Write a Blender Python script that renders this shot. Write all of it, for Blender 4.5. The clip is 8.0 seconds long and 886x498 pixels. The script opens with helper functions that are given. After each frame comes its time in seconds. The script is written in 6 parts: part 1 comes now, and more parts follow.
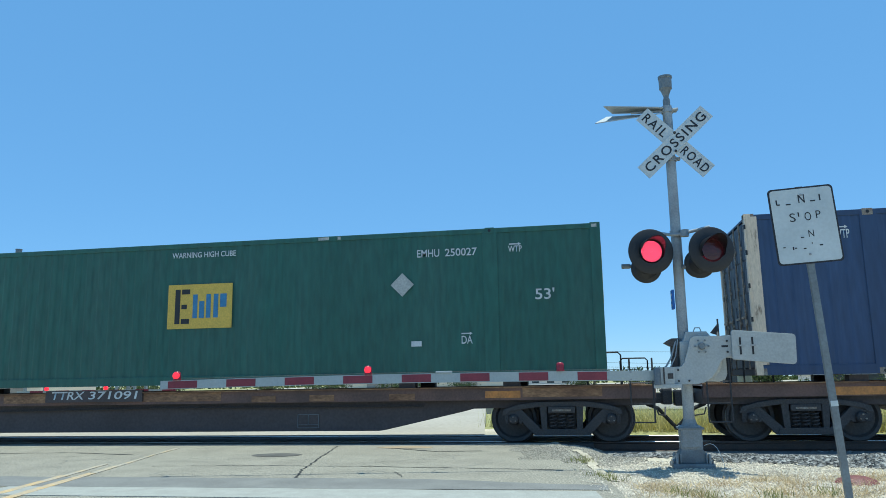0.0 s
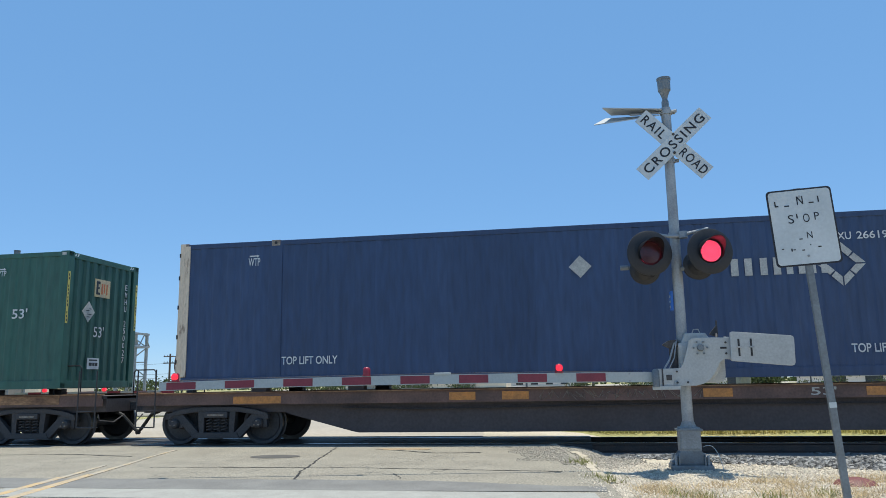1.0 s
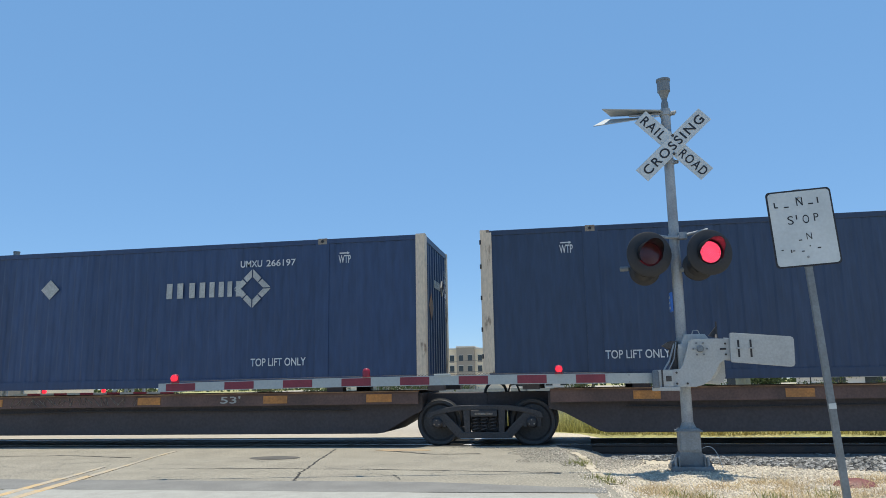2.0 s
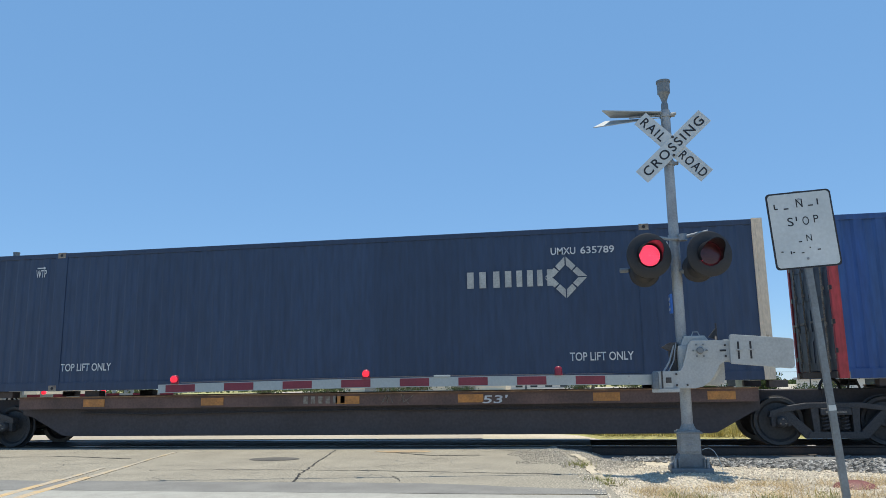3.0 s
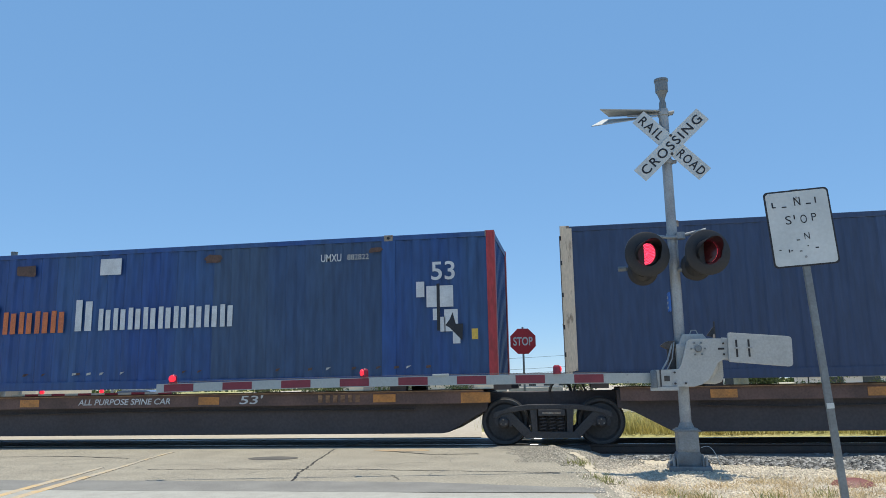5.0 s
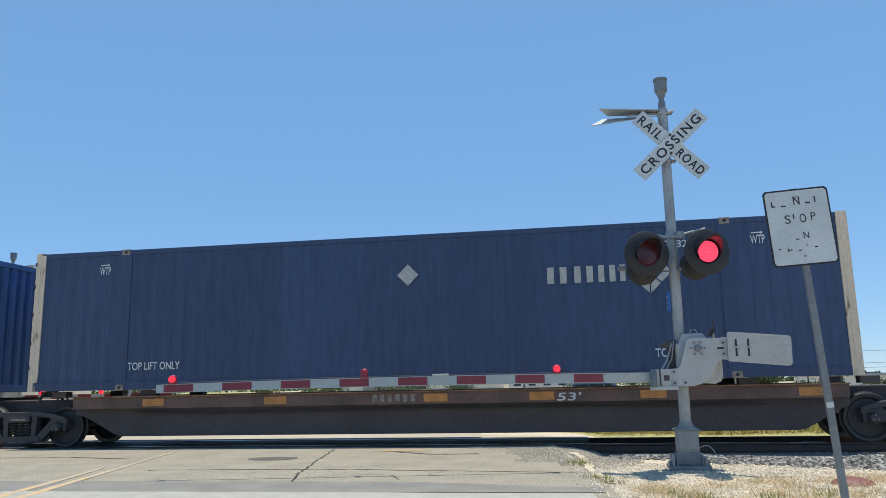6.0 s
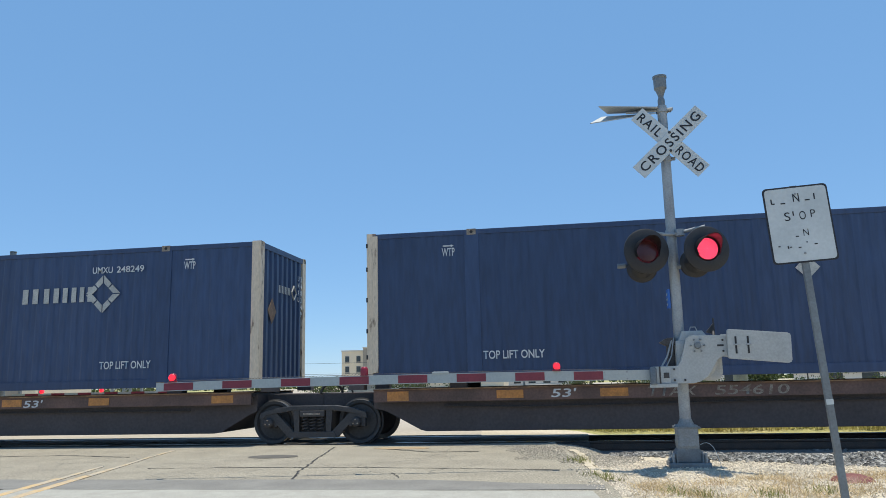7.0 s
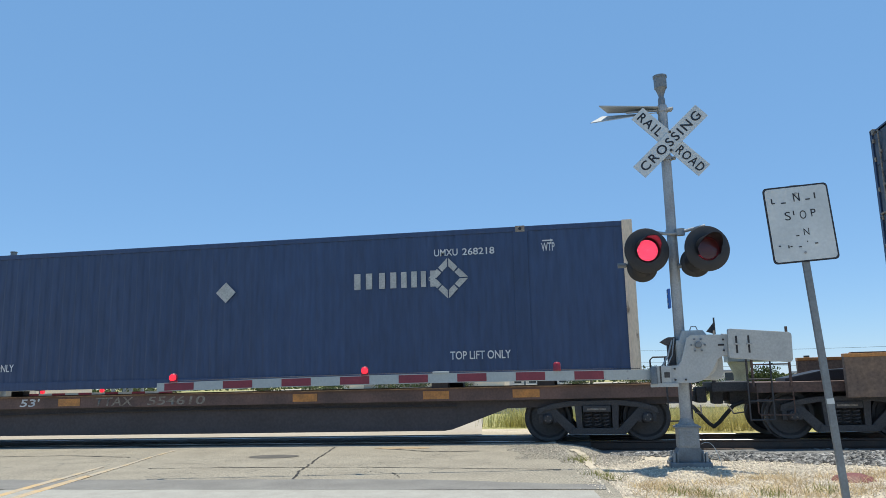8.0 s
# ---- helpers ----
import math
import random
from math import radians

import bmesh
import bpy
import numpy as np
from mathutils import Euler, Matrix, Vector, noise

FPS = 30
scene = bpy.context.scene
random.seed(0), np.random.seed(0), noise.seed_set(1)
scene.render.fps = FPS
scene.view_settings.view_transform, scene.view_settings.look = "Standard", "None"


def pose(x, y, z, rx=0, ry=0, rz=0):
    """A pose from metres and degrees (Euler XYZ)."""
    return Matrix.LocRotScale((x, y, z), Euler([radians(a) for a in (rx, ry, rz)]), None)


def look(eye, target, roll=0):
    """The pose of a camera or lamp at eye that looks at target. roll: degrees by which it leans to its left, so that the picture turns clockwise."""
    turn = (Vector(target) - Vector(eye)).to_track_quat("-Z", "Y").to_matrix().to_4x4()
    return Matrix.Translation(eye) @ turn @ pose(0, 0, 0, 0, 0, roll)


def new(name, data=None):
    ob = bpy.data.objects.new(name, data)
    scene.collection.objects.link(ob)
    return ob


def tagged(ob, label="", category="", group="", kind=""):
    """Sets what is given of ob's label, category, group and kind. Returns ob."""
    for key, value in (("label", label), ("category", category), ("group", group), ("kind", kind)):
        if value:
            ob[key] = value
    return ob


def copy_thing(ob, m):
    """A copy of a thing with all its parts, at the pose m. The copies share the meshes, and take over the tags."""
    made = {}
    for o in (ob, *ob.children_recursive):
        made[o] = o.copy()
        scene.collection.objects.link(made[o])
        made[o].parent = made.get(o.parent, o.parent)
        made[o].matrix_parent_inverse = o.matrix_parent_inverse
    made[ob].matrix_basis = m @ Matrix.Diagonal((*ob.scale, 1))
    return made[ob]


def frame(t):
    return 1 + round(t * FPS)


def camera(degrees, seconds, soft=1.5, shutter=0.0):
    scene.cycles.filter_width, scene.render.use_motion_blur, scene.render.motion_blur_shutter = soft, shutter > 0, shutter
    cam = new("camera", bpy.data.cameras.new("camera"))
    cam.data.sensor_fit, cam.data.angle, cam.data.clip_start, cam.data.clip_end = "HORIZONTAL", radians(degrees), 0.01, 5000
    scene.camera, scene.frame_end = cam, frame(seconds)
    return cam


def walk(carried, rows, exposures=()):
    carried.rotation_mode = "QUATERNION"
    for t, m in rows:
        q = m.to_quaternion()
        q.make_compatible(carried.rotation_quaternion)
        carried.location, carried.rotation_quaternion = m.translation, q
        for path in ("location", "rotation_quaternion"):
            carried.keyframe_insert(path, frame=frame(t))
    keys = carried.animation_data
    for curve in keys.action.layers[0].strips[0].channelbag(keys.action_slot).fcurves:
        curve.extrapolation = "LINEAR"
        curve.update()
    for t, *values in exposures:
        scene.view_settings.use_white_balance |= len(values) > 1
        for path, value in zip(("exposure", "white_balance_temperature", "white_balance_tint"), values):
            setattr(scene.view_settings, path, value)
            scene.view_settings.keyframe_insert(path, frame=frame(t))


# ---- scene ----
# ================= camera =================
EYE = Vector((0.0, 0.0, 1.15))
cam = camera(61.07, 8.0, soft=0.6)


def aim(yaw, pitch, roll):
    a, b = radians(yaw), radians(pitch)
    way = Vector((-math.sin(a) * math.cos(b), math.cos(a) * math.cos(b), math.sin(b)))
    return look(EYE, EYE + way, roll)


# seconds, yaw to the left, pitch up, roll
TURNS = [
    (0, 9.976, 9.965, -0.961),
    (0.5, 9.923, 10.011, -1.020),
    (1, 9.880, 10.075, -0.952),
    (1.5, 9.855, 10.107, -0.987),
    (3, 9.840, 10.257, -0.907),
    (3.5, 9.836, 10.170, -0.937),
    (4, 9.798, 10.132, -0.958),
    (4.5, 9.741, 10.164, -0.979),
    (6, 9.671, 10.166, -1.164),
    (6.5, 9.636, 10.111, -1.220),
    (7, 9.652, 10.000, -1.277),
    (7.5, 9.680, 9.993, -1.306),
    (8, 9.684, 9.983, -1.332),
]
walk(cam, [(t, aim(a, b, r)) for t, a, b, r in TURNS], exposures=[(0, 0.12, 5420, -7), (0.5, 0.12, 5640, -2), (1.0, 0.12, 5980, 4), (1.5, 0.12, 6150, 5), (8, 0.14, 6220, 5)])

# ================= light =================
SUN_WAY = Vector((-0.05, -0.06, -1.0)).normalized()
sun_data = bpy.data.lights.new("sun", "SUN")
sun_data.energy, sun_data.angle, sun_data.color = 5.0, radians(0.53), (1.0, 0.89, 0.74)
sun = new("sun", sun_data)
sun.matrix_world = look((40, 20, 110), Vector((40, 20, 110)) + SUN_WAY)

world = bpy.data.worlds.new("sky")
scene.world = world
world.use_nodes = True
wn = world.node_tree.nodes
sky = wn.new("ShaderNodeTexSky")
sky.sky_type, sky.sun_disc = "NISHITA", False
sky.sun_elevation = math.asin(-SUN_WAY.z)
sky.sun_rotation = math.atan2(-SUN_WAY.x, -SUN_WAY.y)
sky.altitude = 2000
sky.air_density, sky.dust_density, sky.ozone_density = 1.0, 0.05, 1.0
wn["Background"].inputs["Strength"].default_value = 0.15
haze = wn.new("ShaderNodeMix")
haze.data_type = "RGBA"
haze.inputs["Factor"].default_value = 0.64
haze.inputs["B"].default_value = (1.17, 2.46, 4.52, 1)
world.node_tree.links.new(sky.outputs["Color"], haze.inputs["A"])
world.node_tree.links.new(haze.outputs["Result"], wn["Background"].inputs["Color"])


# ================= materials =================
def mat(name, colour, rough=0.6, metal=0.0, vary=0.25, scale=6.0, fine=60.0, bump=0.15, second=None, mix=0.5, stretch=(1, 1, 1), depth=0.004, spread=(0.35, 0.65), island=0.0, spec=0.5, piece=0.0):
    """Two scales of noise on a base colour, with a second colour for wear and dirt and a fine relief."""
    m = bpy.data.materials.new(name)
    m.use_nodes = True
    n, l = m.node_tree.nodes, m.node_tree.links
    bsdf = n["Principled BSDF"]
    bsdf.inputs["Roughness"].default_value, bsdf.inputs["Metallic"].default_value = rough, metal
    bsdf.inputs["Specular IOR Level"].default_value = spec
    co = n.new("ShaderNodeTexCoord")
    mp = n.new("ShaderNodeMapping")
    mp.inputs["Scale"].default_value = stretch
    l.new(co.outputs["Object"], mp.inputs["Vector"])
    big, small = n.new("ShaderNodeTexNoise"), n.new("ShaderNodeTexNoise")
    big.inputs["Scale"].default_value, big.inputs["Detail"].default_value = scale, 8
    small.inputs["Scale"].default_value, small.inputs["Detail"].default_value = fine, 4
    for t in (big, small):
        l.new(mp.outputs["Vector"], t.inputs["Vector"])
    ramp = n.new("ShaderNodeValToRGB")
    ramp.color_ramp.elements[0].position, ramp.color_ramp.elements[1].position = spread
    l.new(big.outputs["Fac"], ramp.inputs["Fac"])
    a = n.new("ShaderNodeMix")
    a.data_type = "RGBA"
    a.inputs["A"].default_value = (*colour, 1)
    a.inputs["B"].default_value = (*(second or [min(1, c * (1 + vary)) for c in colour]), 1)
    k = n.new("ShaderNodeMath")
    k.operation = "MULTIPLY"
    k.inputs[1].default_value = mix if second else 1.0
    l.new(ramp.outputs["Color"], k.inputs[0])
    l.new(k.outputs[0], a.inputs["Factor"])
    b = n.new("ShaderNodeMix")
    b.data_type, b.blend_type = "RGBA", "MULTIPLY"
    b.inputs["Factor"].default_value = 1.0
    g = n.new("ShaderNodeMapRange")
    g.inputs["From Min"].default_value, g.inputs["From Max"].default_value = 0.3, 0.7
    g.inputs["To Min"].default_value, g.inputs["To Max"].default_value = 1 - vary, 1 + vary * 0.6
    l.new(small.outputs["Fac"], g.inputs["Value"])
    l.new(a.outputs["Result"], b.inputs["A"])
    l.new(g.outputs["Result"], b.inputs["B"])
    out = b.outputs["Result"]
    if island:
        geo = n.new("ShaderNodeNewGeometry")
        h = n.new("ShaderNodeMapRange")
        h.inputs["To Min"].default_value, h.inputs["To Max"].default_value = 1 - island, 1 + island
        l.new(geo.outputs["Random Per Island"], h.inputs["Value"])
        c = n.new("ShaderNodeMix")
        c.data_type, c.blend_type = "RGBA", "MULTIPLY"
        c.inputs["Factor"].default_value = 1.0
        l.new(out, c.inputs["A"])
        l.new(h.outputs["Result"], c.inputs["B"])
        out = c.outputs["Result"]
    if piece:
        info = n.new("ShaderNodeObjectInfo")
        h = n.new("ShaderNodeMapRange")
        h.inputs["To Min"].default_value, h.inputs["To Max"].default_value = 1 - piece, 1 + piece
        l.new(info.outputs["Random"], h.inputs["Value"])
        c = n.new("ShaderNodeMix")
        c.data_type, c.blend_type = "RGBA", "MULTIPLY"
        c.inputs["Factor"].default_value = 1.0
        l.new(out, c.inputs["A"])
        l.new(h.outputs["Result"], c.inputs["B"])
        out = c.outputs["Result"]
    l.new(out, bsdf.inputs["Base Color"])
    if bump:
        bp = n.new("ShaderNodeBump")
        bp.inputs["Strength"].default_value, bp.inputs["Distance"].default_value = bump, depth
        l.new(small.outputs["Fac"], bp.inputs["Height"])
        l.new(bp.outputs["Normal"], bsdf.inputs["Normal"])
    return m


def leafy(m, share):
    """Lets part of the light through thin blades and leaves."""
    n, l = m.node_tree.nodes, m.node_tree.links
    bsdf, out = n["Principled BSDF"], n["Material Output"]
    tr = n.new("ShaderNodeBsdfTranslucent")
    l.new(bsdf.inputs["Base Color"].links[0].from_socket, tr.inputs["Color"])
    mx = n.new("ShaderNodeMixShader")
    mx.inputs["Fac"].default_value = share
    l.new(bsdf.outputs["BSDF"], mx.inputs[1])
    l.new(tr.outputs["BSDF"], mx.inputs[2])
    l.new(mx.outputs["Shader"], out.inputs["Surface"])


def glow(name, colour, strength, base=None):
    m = bpy.data.materials.new(name)
    m.use_nodes = True
    b = m.node_tree.nodes["Principled BSDF"]
    b.inputs["Base Color"].default_value = (*(base or colour), 1)
    b.inputs["Emission Color"].default_value = (*colour, 1)
    b.inputs["Emission Strength"].default_value = strength
    b.inputs["Roughness"].default_value = 0.25
    return m


def crackled(m, scale, width, dark):
    """Adds a net of fine cracks to a paved surface."""
    n, l = m.node_tree.nodes, m.node_tree.links
    bsdf = n["Principled BSDF"]
    src = bsdf.inputs["Base Color"].links[0].from_socket
    co = n.new("ShaderNodeTexCoord")
    warp = n.new("ShaderNodeTexNoise")
    warp.inputs["Scale"].default_value, warp.inputs["Detail"].default_value = 2.5, 5
    add = n.new("ShaderNodeMix")
    add.data_type = "RGBA"
    add.blend_type = "ADD"
    add.inputs["Factor"].default_value = 0.55
    l.new(co.outputs["Object"], warp.inputs["Vector"])
    l.new(co.outputs["Object"], add.inputs["A"])
    l.new(warp.outputs["Color"], add.inputs["B"])
    vo = n.new("ShaderNodeTexVoronoi")
    vo.feature = "DISTANCE_TO_EDGE"
    vo.inputs["Scale"].default_value = scale
    l.new(add.outputs["Result"], vo.inputs["Vector"])
    r = n.new("ShaderNodeMapRange")
    r.inputs["From Min"].default_value, r.inputs["From Max"].default_value = 0.0, width
    r.inputs["To Min"].default_value, r.inputs["To Max"].default_value = dark, 1.0
    l.new(vo.outputs["Distance"], r.inputs["Value"])
    patch = n.new("ShaderNodeTexNoise")
    patch.inputs["Scale"].default_value = 0.7
    l.new(co.outputs["Object"], patch.inputs["Vector"])
    pr = n.new("ShaderNodeMapRange")
    pr.inputs["From Min"].default_value, pr.inputs["From Max"].default_value = 0.36, 0.52
    l.new(patch.outputs["Fac"], pr.inputs["Value"])
    mx = n.new("ShaderNodeMix")
    mx.data_type, mx.blend_type = "RGBA", "MULTIPLY"
    l.new(pr.outputs["Result"], mx.inputs["Factor"])
    l.new(src, mx.inputs["A"])
    l.new(r.outputs["Result"], mx.inputs["B"])
    l.new(mx.outputs["Result"], bsdf.inputs["Base Color"])
    return m


M = dict(
    green=mat("green_paint", (0.031, 0.112, 0.086), 0.55, piece=0.07, vary=0.22, scale=1.2, fine=9, second=(0.045, 0.115, 0.092), mix=0.6, stretch=(1.2, 1, 0.25), bump=0.08),
    navy=mat("navy_paint", (0.027, 0.054, 0.126), 0.5, piece=0.09, vary=0.22, scale=1.1, fine=8, second=(0.038, 0.068, 0.148), mix=0.45, stretch=(1.4, 1, 0.22), bump=0.08),
    navy_fresh=mat("dark_navy_paint", (0.025, 0.047, 0.098), 0.5, piece=0.09, vary=0.2, scale=1.1, fine=8, second=(0.031, 0.056, 0.112), mix=0.45, stretch=(1.4, 1, 0.22), bump=0.08),
    blue=mat("faded_blue_paint", (0.018, 0.064, 0.235), 0.5, piece=0.07, vary=0.25, scale=0.9, fine=8, second=(0.035, 0.09, 0.21), mix=0.8, stretch=(1.3, 1, 0.2), bump=0.08),
    blue_worn=mat("weathered_blue_paint", (0.032, 0.072, 0.165), 0.55, piece=0.05, vary=0.25, scale=0.9, fine=8, second=(0.05, 0.09, 0.16), mix=0.8, stretch=(1.3, 1, 0.2), bump=0.08),
    navy_door=mat("navy_door_paint", (0.03, 0.04, 0.07), 0.5, vary=0.35, scale=3, fine=22, second=(0.10, 0.10, 0.10), mix=0.5, stretch=(1, 1, 0.3)),
    cream=mat("cream_post_paint", (0.68, 0.56, 0.42), 0.55, vary=0.15, scale=5, fine=26, second=(0.17, 0.11, 0.07), mix=0.85, stretch=(1.6, 1.6, 0.45), spread=(0.58, 0.66)),
    yellow_faded=mat("faded_yellow_panel", (0.62, 0.49, 0.25), 0.6, vary=0.2, scale=6, fine=30, second=(0.5, 0.42, 0.3), mix=0.9),
    strip_yellow=mat("reflective_yellow", (0.62, 0.50, 0.10), 0.4, vary=0.12, scale=6, fine=30),
    rust_dark=mat("dark_rusty_steel", (0.13, 0.075, 0.055), 0.75, vary=0.3, scale=3, fine=25, second=(0.07, 0.05, 0.045), mix=0.8),
    red_post=mat("red_post_paint", (0.42, 0.045, 0.05), 0.55, vary=0.25, scale=4, fine=22, second=(0.16, 0.03, 0.03), mix=0.8, stretch=(1, 1, 0.3), spread=(0.5, 0.7)),
    casting=mat("casting_steel", (0.33, 0.30, 0.25), 0.65, vary=0.4, scale=14, fine=60, second=(0.14, 0.08, 0.05), mix=0.7),
    white=mat("white_marking", (0.68, 0.70, 0.70), 0.5, vary=0.12, scale=5, fine=40, second=(0.48, 0.49, 0.5), mix=0.6),
    silver=mat("silver_marking", (0.50, 0.50, 0.46), 0.45, vary=0.2, scale=4, fine=30, second=(0.36, 0.36, 0.34), mix=0.8),
    yellow=mat("yellow_panel", (0.62, 0.42, 0.07), 0.55, vary=0.15, scale=4, fine=30),
    decal_blue=mat("blue_decal", (0.06, 0.19, 0.36), 0.5, vary=0.15, fine=30),
    decal_black=mat("black_decal", (0.015, 0.016, 0.02), 0.5, vary=0.2, fine=30),
    orange=mat("orange_decal", (0.62, 0.17, 0.045), 0.5, vary=0.2, scale=3, fine=25, second=(0.42, 0.12, 0.06), mix=0.7),
    reflector=mat("amber_reflector", (0.60, 0.25, 0.055), 0.4, vary=0.2, scale=5, fine=30, second=(0.35, 0.16, 0.05), mix=0.7),
    deck=mat("rusty_deck_steel", (0.185, 0.112, 0.090), 0.75, vary=0.2, scale=1.6, fine=25, second=(0.085, 0.060, 0.052), mix=0.8),
    deck_worn=mat("worn_tan_deck", (0.38, 0.22, 0.11), 0.75, vary=0.4, scale=3.5, fine=22, second=(0.16, 0.085, 0.05), mix=0.9, stretch=(0.6, 1, 1.5)),
    beam=mat("dark_beam_steel", (0.090, 0.076, 0.076), 0.75, vary=0.18, scale=1.2, fine=20, second=(0.072, 0.058, 0.056), mix=0.8),
    truck=mat("grimy_cast_steel", (0.048, 0.046, 0.048), 0.65, vary=0.4, scale=6, fine=35, second=(0.066, 0.060, 0.058), mix=0.6),
    tread=mat("worn_wheel_tread", (0.16, 0.155, 0.15), 0.4, metal=0.9, vary=0.2, fine=40),
    wheel=mat("wheel_steel", (0.046, 0.045, 0.047), 0.6, vary=0.3, scale=5, fine=30, second=(0.066, 0.060, 0.056), mix=0.6),
    black=mat("black_paint", (0.014, 0.014, 0.016), 0.5, vary=0.3, scale=6, fine=40),
    rubber=mat("black_rubber_hose", (0.012, 0.012, 0.012), 0.6, vary=0.2, fine=50),
    rust=mat("rusty_iron", (0.16, 0.055, 0.030), 0.8, vary=0.4, scale=8, fine=50, second=(0.06, 0.03, 0.02), mix=0.8),
    galv=mat("galvanised_steel", (0.36, 0.38, 0.39), 0.5, metal=0.25, vary=0.15, scale=5, fine=45, second=(0.26, 0.27, 0.28), mix=0.8),
    grey=mat("grey_paint", (0.40, 0.42, 0.42), 0.5, vary=0.12, scale=4, fine=40, second=(0.27, 0.28, 0.28), mix=0.5, spread=(0.5, 0.8)),
    box_grey=mat("weathered_box_grey", (0.27, 0.29, 0.30), 0.55, vary=0.18, scale=6, fine=45, second=(0.19, 0.20, 0.20), mix=0.8),
    post=mat("weathered_sign_post", (0.20, 0.23, 0.25), 0.55, metal=0.2, vary=0.15, scale=4, fine=40, second=(0.14, 0.15, 0.16), mix=0.8),
    sign=mat("white_sheeting", (0.55, 0.59, 0.60), 0.45, vary=0.06, scale=3, fine=30, second=(0.45, 0.49, 0.50), mix=0.7),
    ink=mat("black_legend", (0.012, 0.013, 0.018), 0.5, vary=0.2, fine=30),
    arm_white=mat("arm_white_sheeting", (0.39, 0.42, 0.415), 0.45, vary=0.08, scale=4, fine=40, second=(0.40, 0.43, 0.42), mix=0.8),
    arm_red=mat("arm_red_sheeting", (0.22, 0.030, 0.05), 0.45, vary=0.12, scale=4, fine=40, second=(0.17, 0.026, 0.042), mix=0.8),
    black_gloss=mat("glossy_black_enamel", (0.016, 0.016, 0.018), 0.28, vary=0.2, scale=6, fine=40),
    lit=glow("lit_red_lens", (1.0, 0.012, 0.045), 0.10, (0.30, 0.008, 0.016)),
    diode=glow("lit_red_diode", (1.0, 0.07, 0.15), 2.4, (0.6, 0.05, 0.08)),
    arm_lit=glow("lit_arm_lamp", (1.0, 0.02, 0.045), 1.1, (0.5, 0.02, 0.03)),
    dark_lens=mat("dark_red_glass", (0.055, 0.012, 0.014), 0.16, vary=0.25, scale=20, fine=90, bump=0.3),
    grit=mat("tan_road_grit", (0.40, 0.365, 0.30), 0.9, vary=0.2, scale=8, fine=60, second=(0.26, 0.23, 0.19), mix=0.7, island=0.4, bump=0.3),
    bed=mat("oily_dark_track_bed", (0.22, 0.22, 0.215), 0.9, vary=0.3, scale=3, fine=40, second=(0.15, 0.15, 0.145), mix=0.8, bump=0.9, depth=0.015),
    tan=mat("tan_patch_asphalt", (0.40, 0.29, 0.17), 0.9, vary=0.3, scale=5, fine=50, second=(0.30, 0.24, 0.17), mix=0.8, bump=0.5),
    red_lens=mat("red_plastic", (0.24, 0.014, 0.032), 0.3, vary=0.1, fine=30),
    concrete=mat("grey_concrete", (0.42, 0.40, 0.37), 0.85, vary=0.2, scale=3, fine=50, second=(0.28, 0.27, 0.25), mix=0.8, bump=0.4),
    road=crackled(mat("worn_pale_asphalt", (0.33, 0.302, 0.242), 0.9, vary=0.6, scale=1.6, fine=40, second=(0.27, 0.246, 0.198), mix=0.9, bump=0.9, depth=0.012), 5.0, 0.03, 0.76),
    road_dark=mat("dark_asphalt_strip", (0.215, 0.21, 0.195), 0.9, vary=0.25, scale=2, fine=80, second=(0.165, 0.16, 0.15), mix=0.8, bump=0.5),
    patch=mat("dark_patch_asphalt", (0.085, 0.082, 0.075), 0.9, vary=0.3, scale=4, fine=60, second=(0.13, 0.12, 0.11), mix=0.8, bump=0.5),
    tar=mat("tar_seal", (0.030, 0.029, 0.028), 0.7, vary=0.3, fine=50),
    line_white=mat("worn_white_line", (0.355, 0.35, 0.315), 0.8, vary=0.18, scale=5, fine=70, second=(0.30, 0.29, 0.26), mix=0.8, bump=0.3),
    line_faded=mat("faded_yellow_line", (0.45, 0.36, 0.24), 0.9, vary=0.3, scale=3, fine=50, second=(0.38, 0.335, 0.27), mix=1.0, spread=(0.4, 0.55), bump=0.4),
    brown_steel=mat("brown_painted_steel", (0.24, 0.155, 0.10), 0.7, vary=0.3, scale=2.5, fine=22, second=(0.13, 0.09, 0.07), mix=0.8),
    line_yellow=mat("worn_yellow_line", (0.52, 0.36, 0.17), 0.85, vary=0.25, scale=4, fine=60, second=(0.40, 0.34, 0.26), mix=1.0, bump=0.3),
    rail=mat("rail_steel", (0.055, 0.040, 0.034), 0.6, vary=0.3, scale=6, fine=40, second=(0.10, 0.06, 0.04), mix=0.6),
    rail_top=mat("polished_rail_head", (0.42, 0.42, 0.43), 0.25, metal=1.0, vary=0.1, fine=50),
    panel=mat("crossing_panel_rubber", (0.028, 0.028, 0.030), 0.7, vary=0.3, scale=3, fine=40, second=(0.05, 0.048, 0.045), mix=0.7),
    tie=mat("creosoted_timber", (0.055, 0.042, 0.033), 0.9, vary=0.35, scale=5, fine=40, second=(0.09, 0.08, 0.07), mix=0.6, stretch=(1, 0.2, 1)),
    stone=mat("ballast_stone", (0.31, 0.30, 0.28), 0.9, vary=0.25, scale=8, fine=60, second=(0.08, 0.077, 0.073), mix=0.8, island=0.75, bump=0.3),
    chip=mat("limestone_chip", (0.66, 0.59, 0.48), 0.9, vary=0.2, scale=8, fine=60, second=(0.46, 0.40, 0.32), mix=0.7, island=0.3, bump=0.3),
    ground=mat("dry_ground", (0.56, 0.49, 0.38), 0.95, vary=0.3, scale=0.8, fine=30, second=(0.40, 0.35, 0.26), mix=0.9, bump=0.6, depth=0.01),
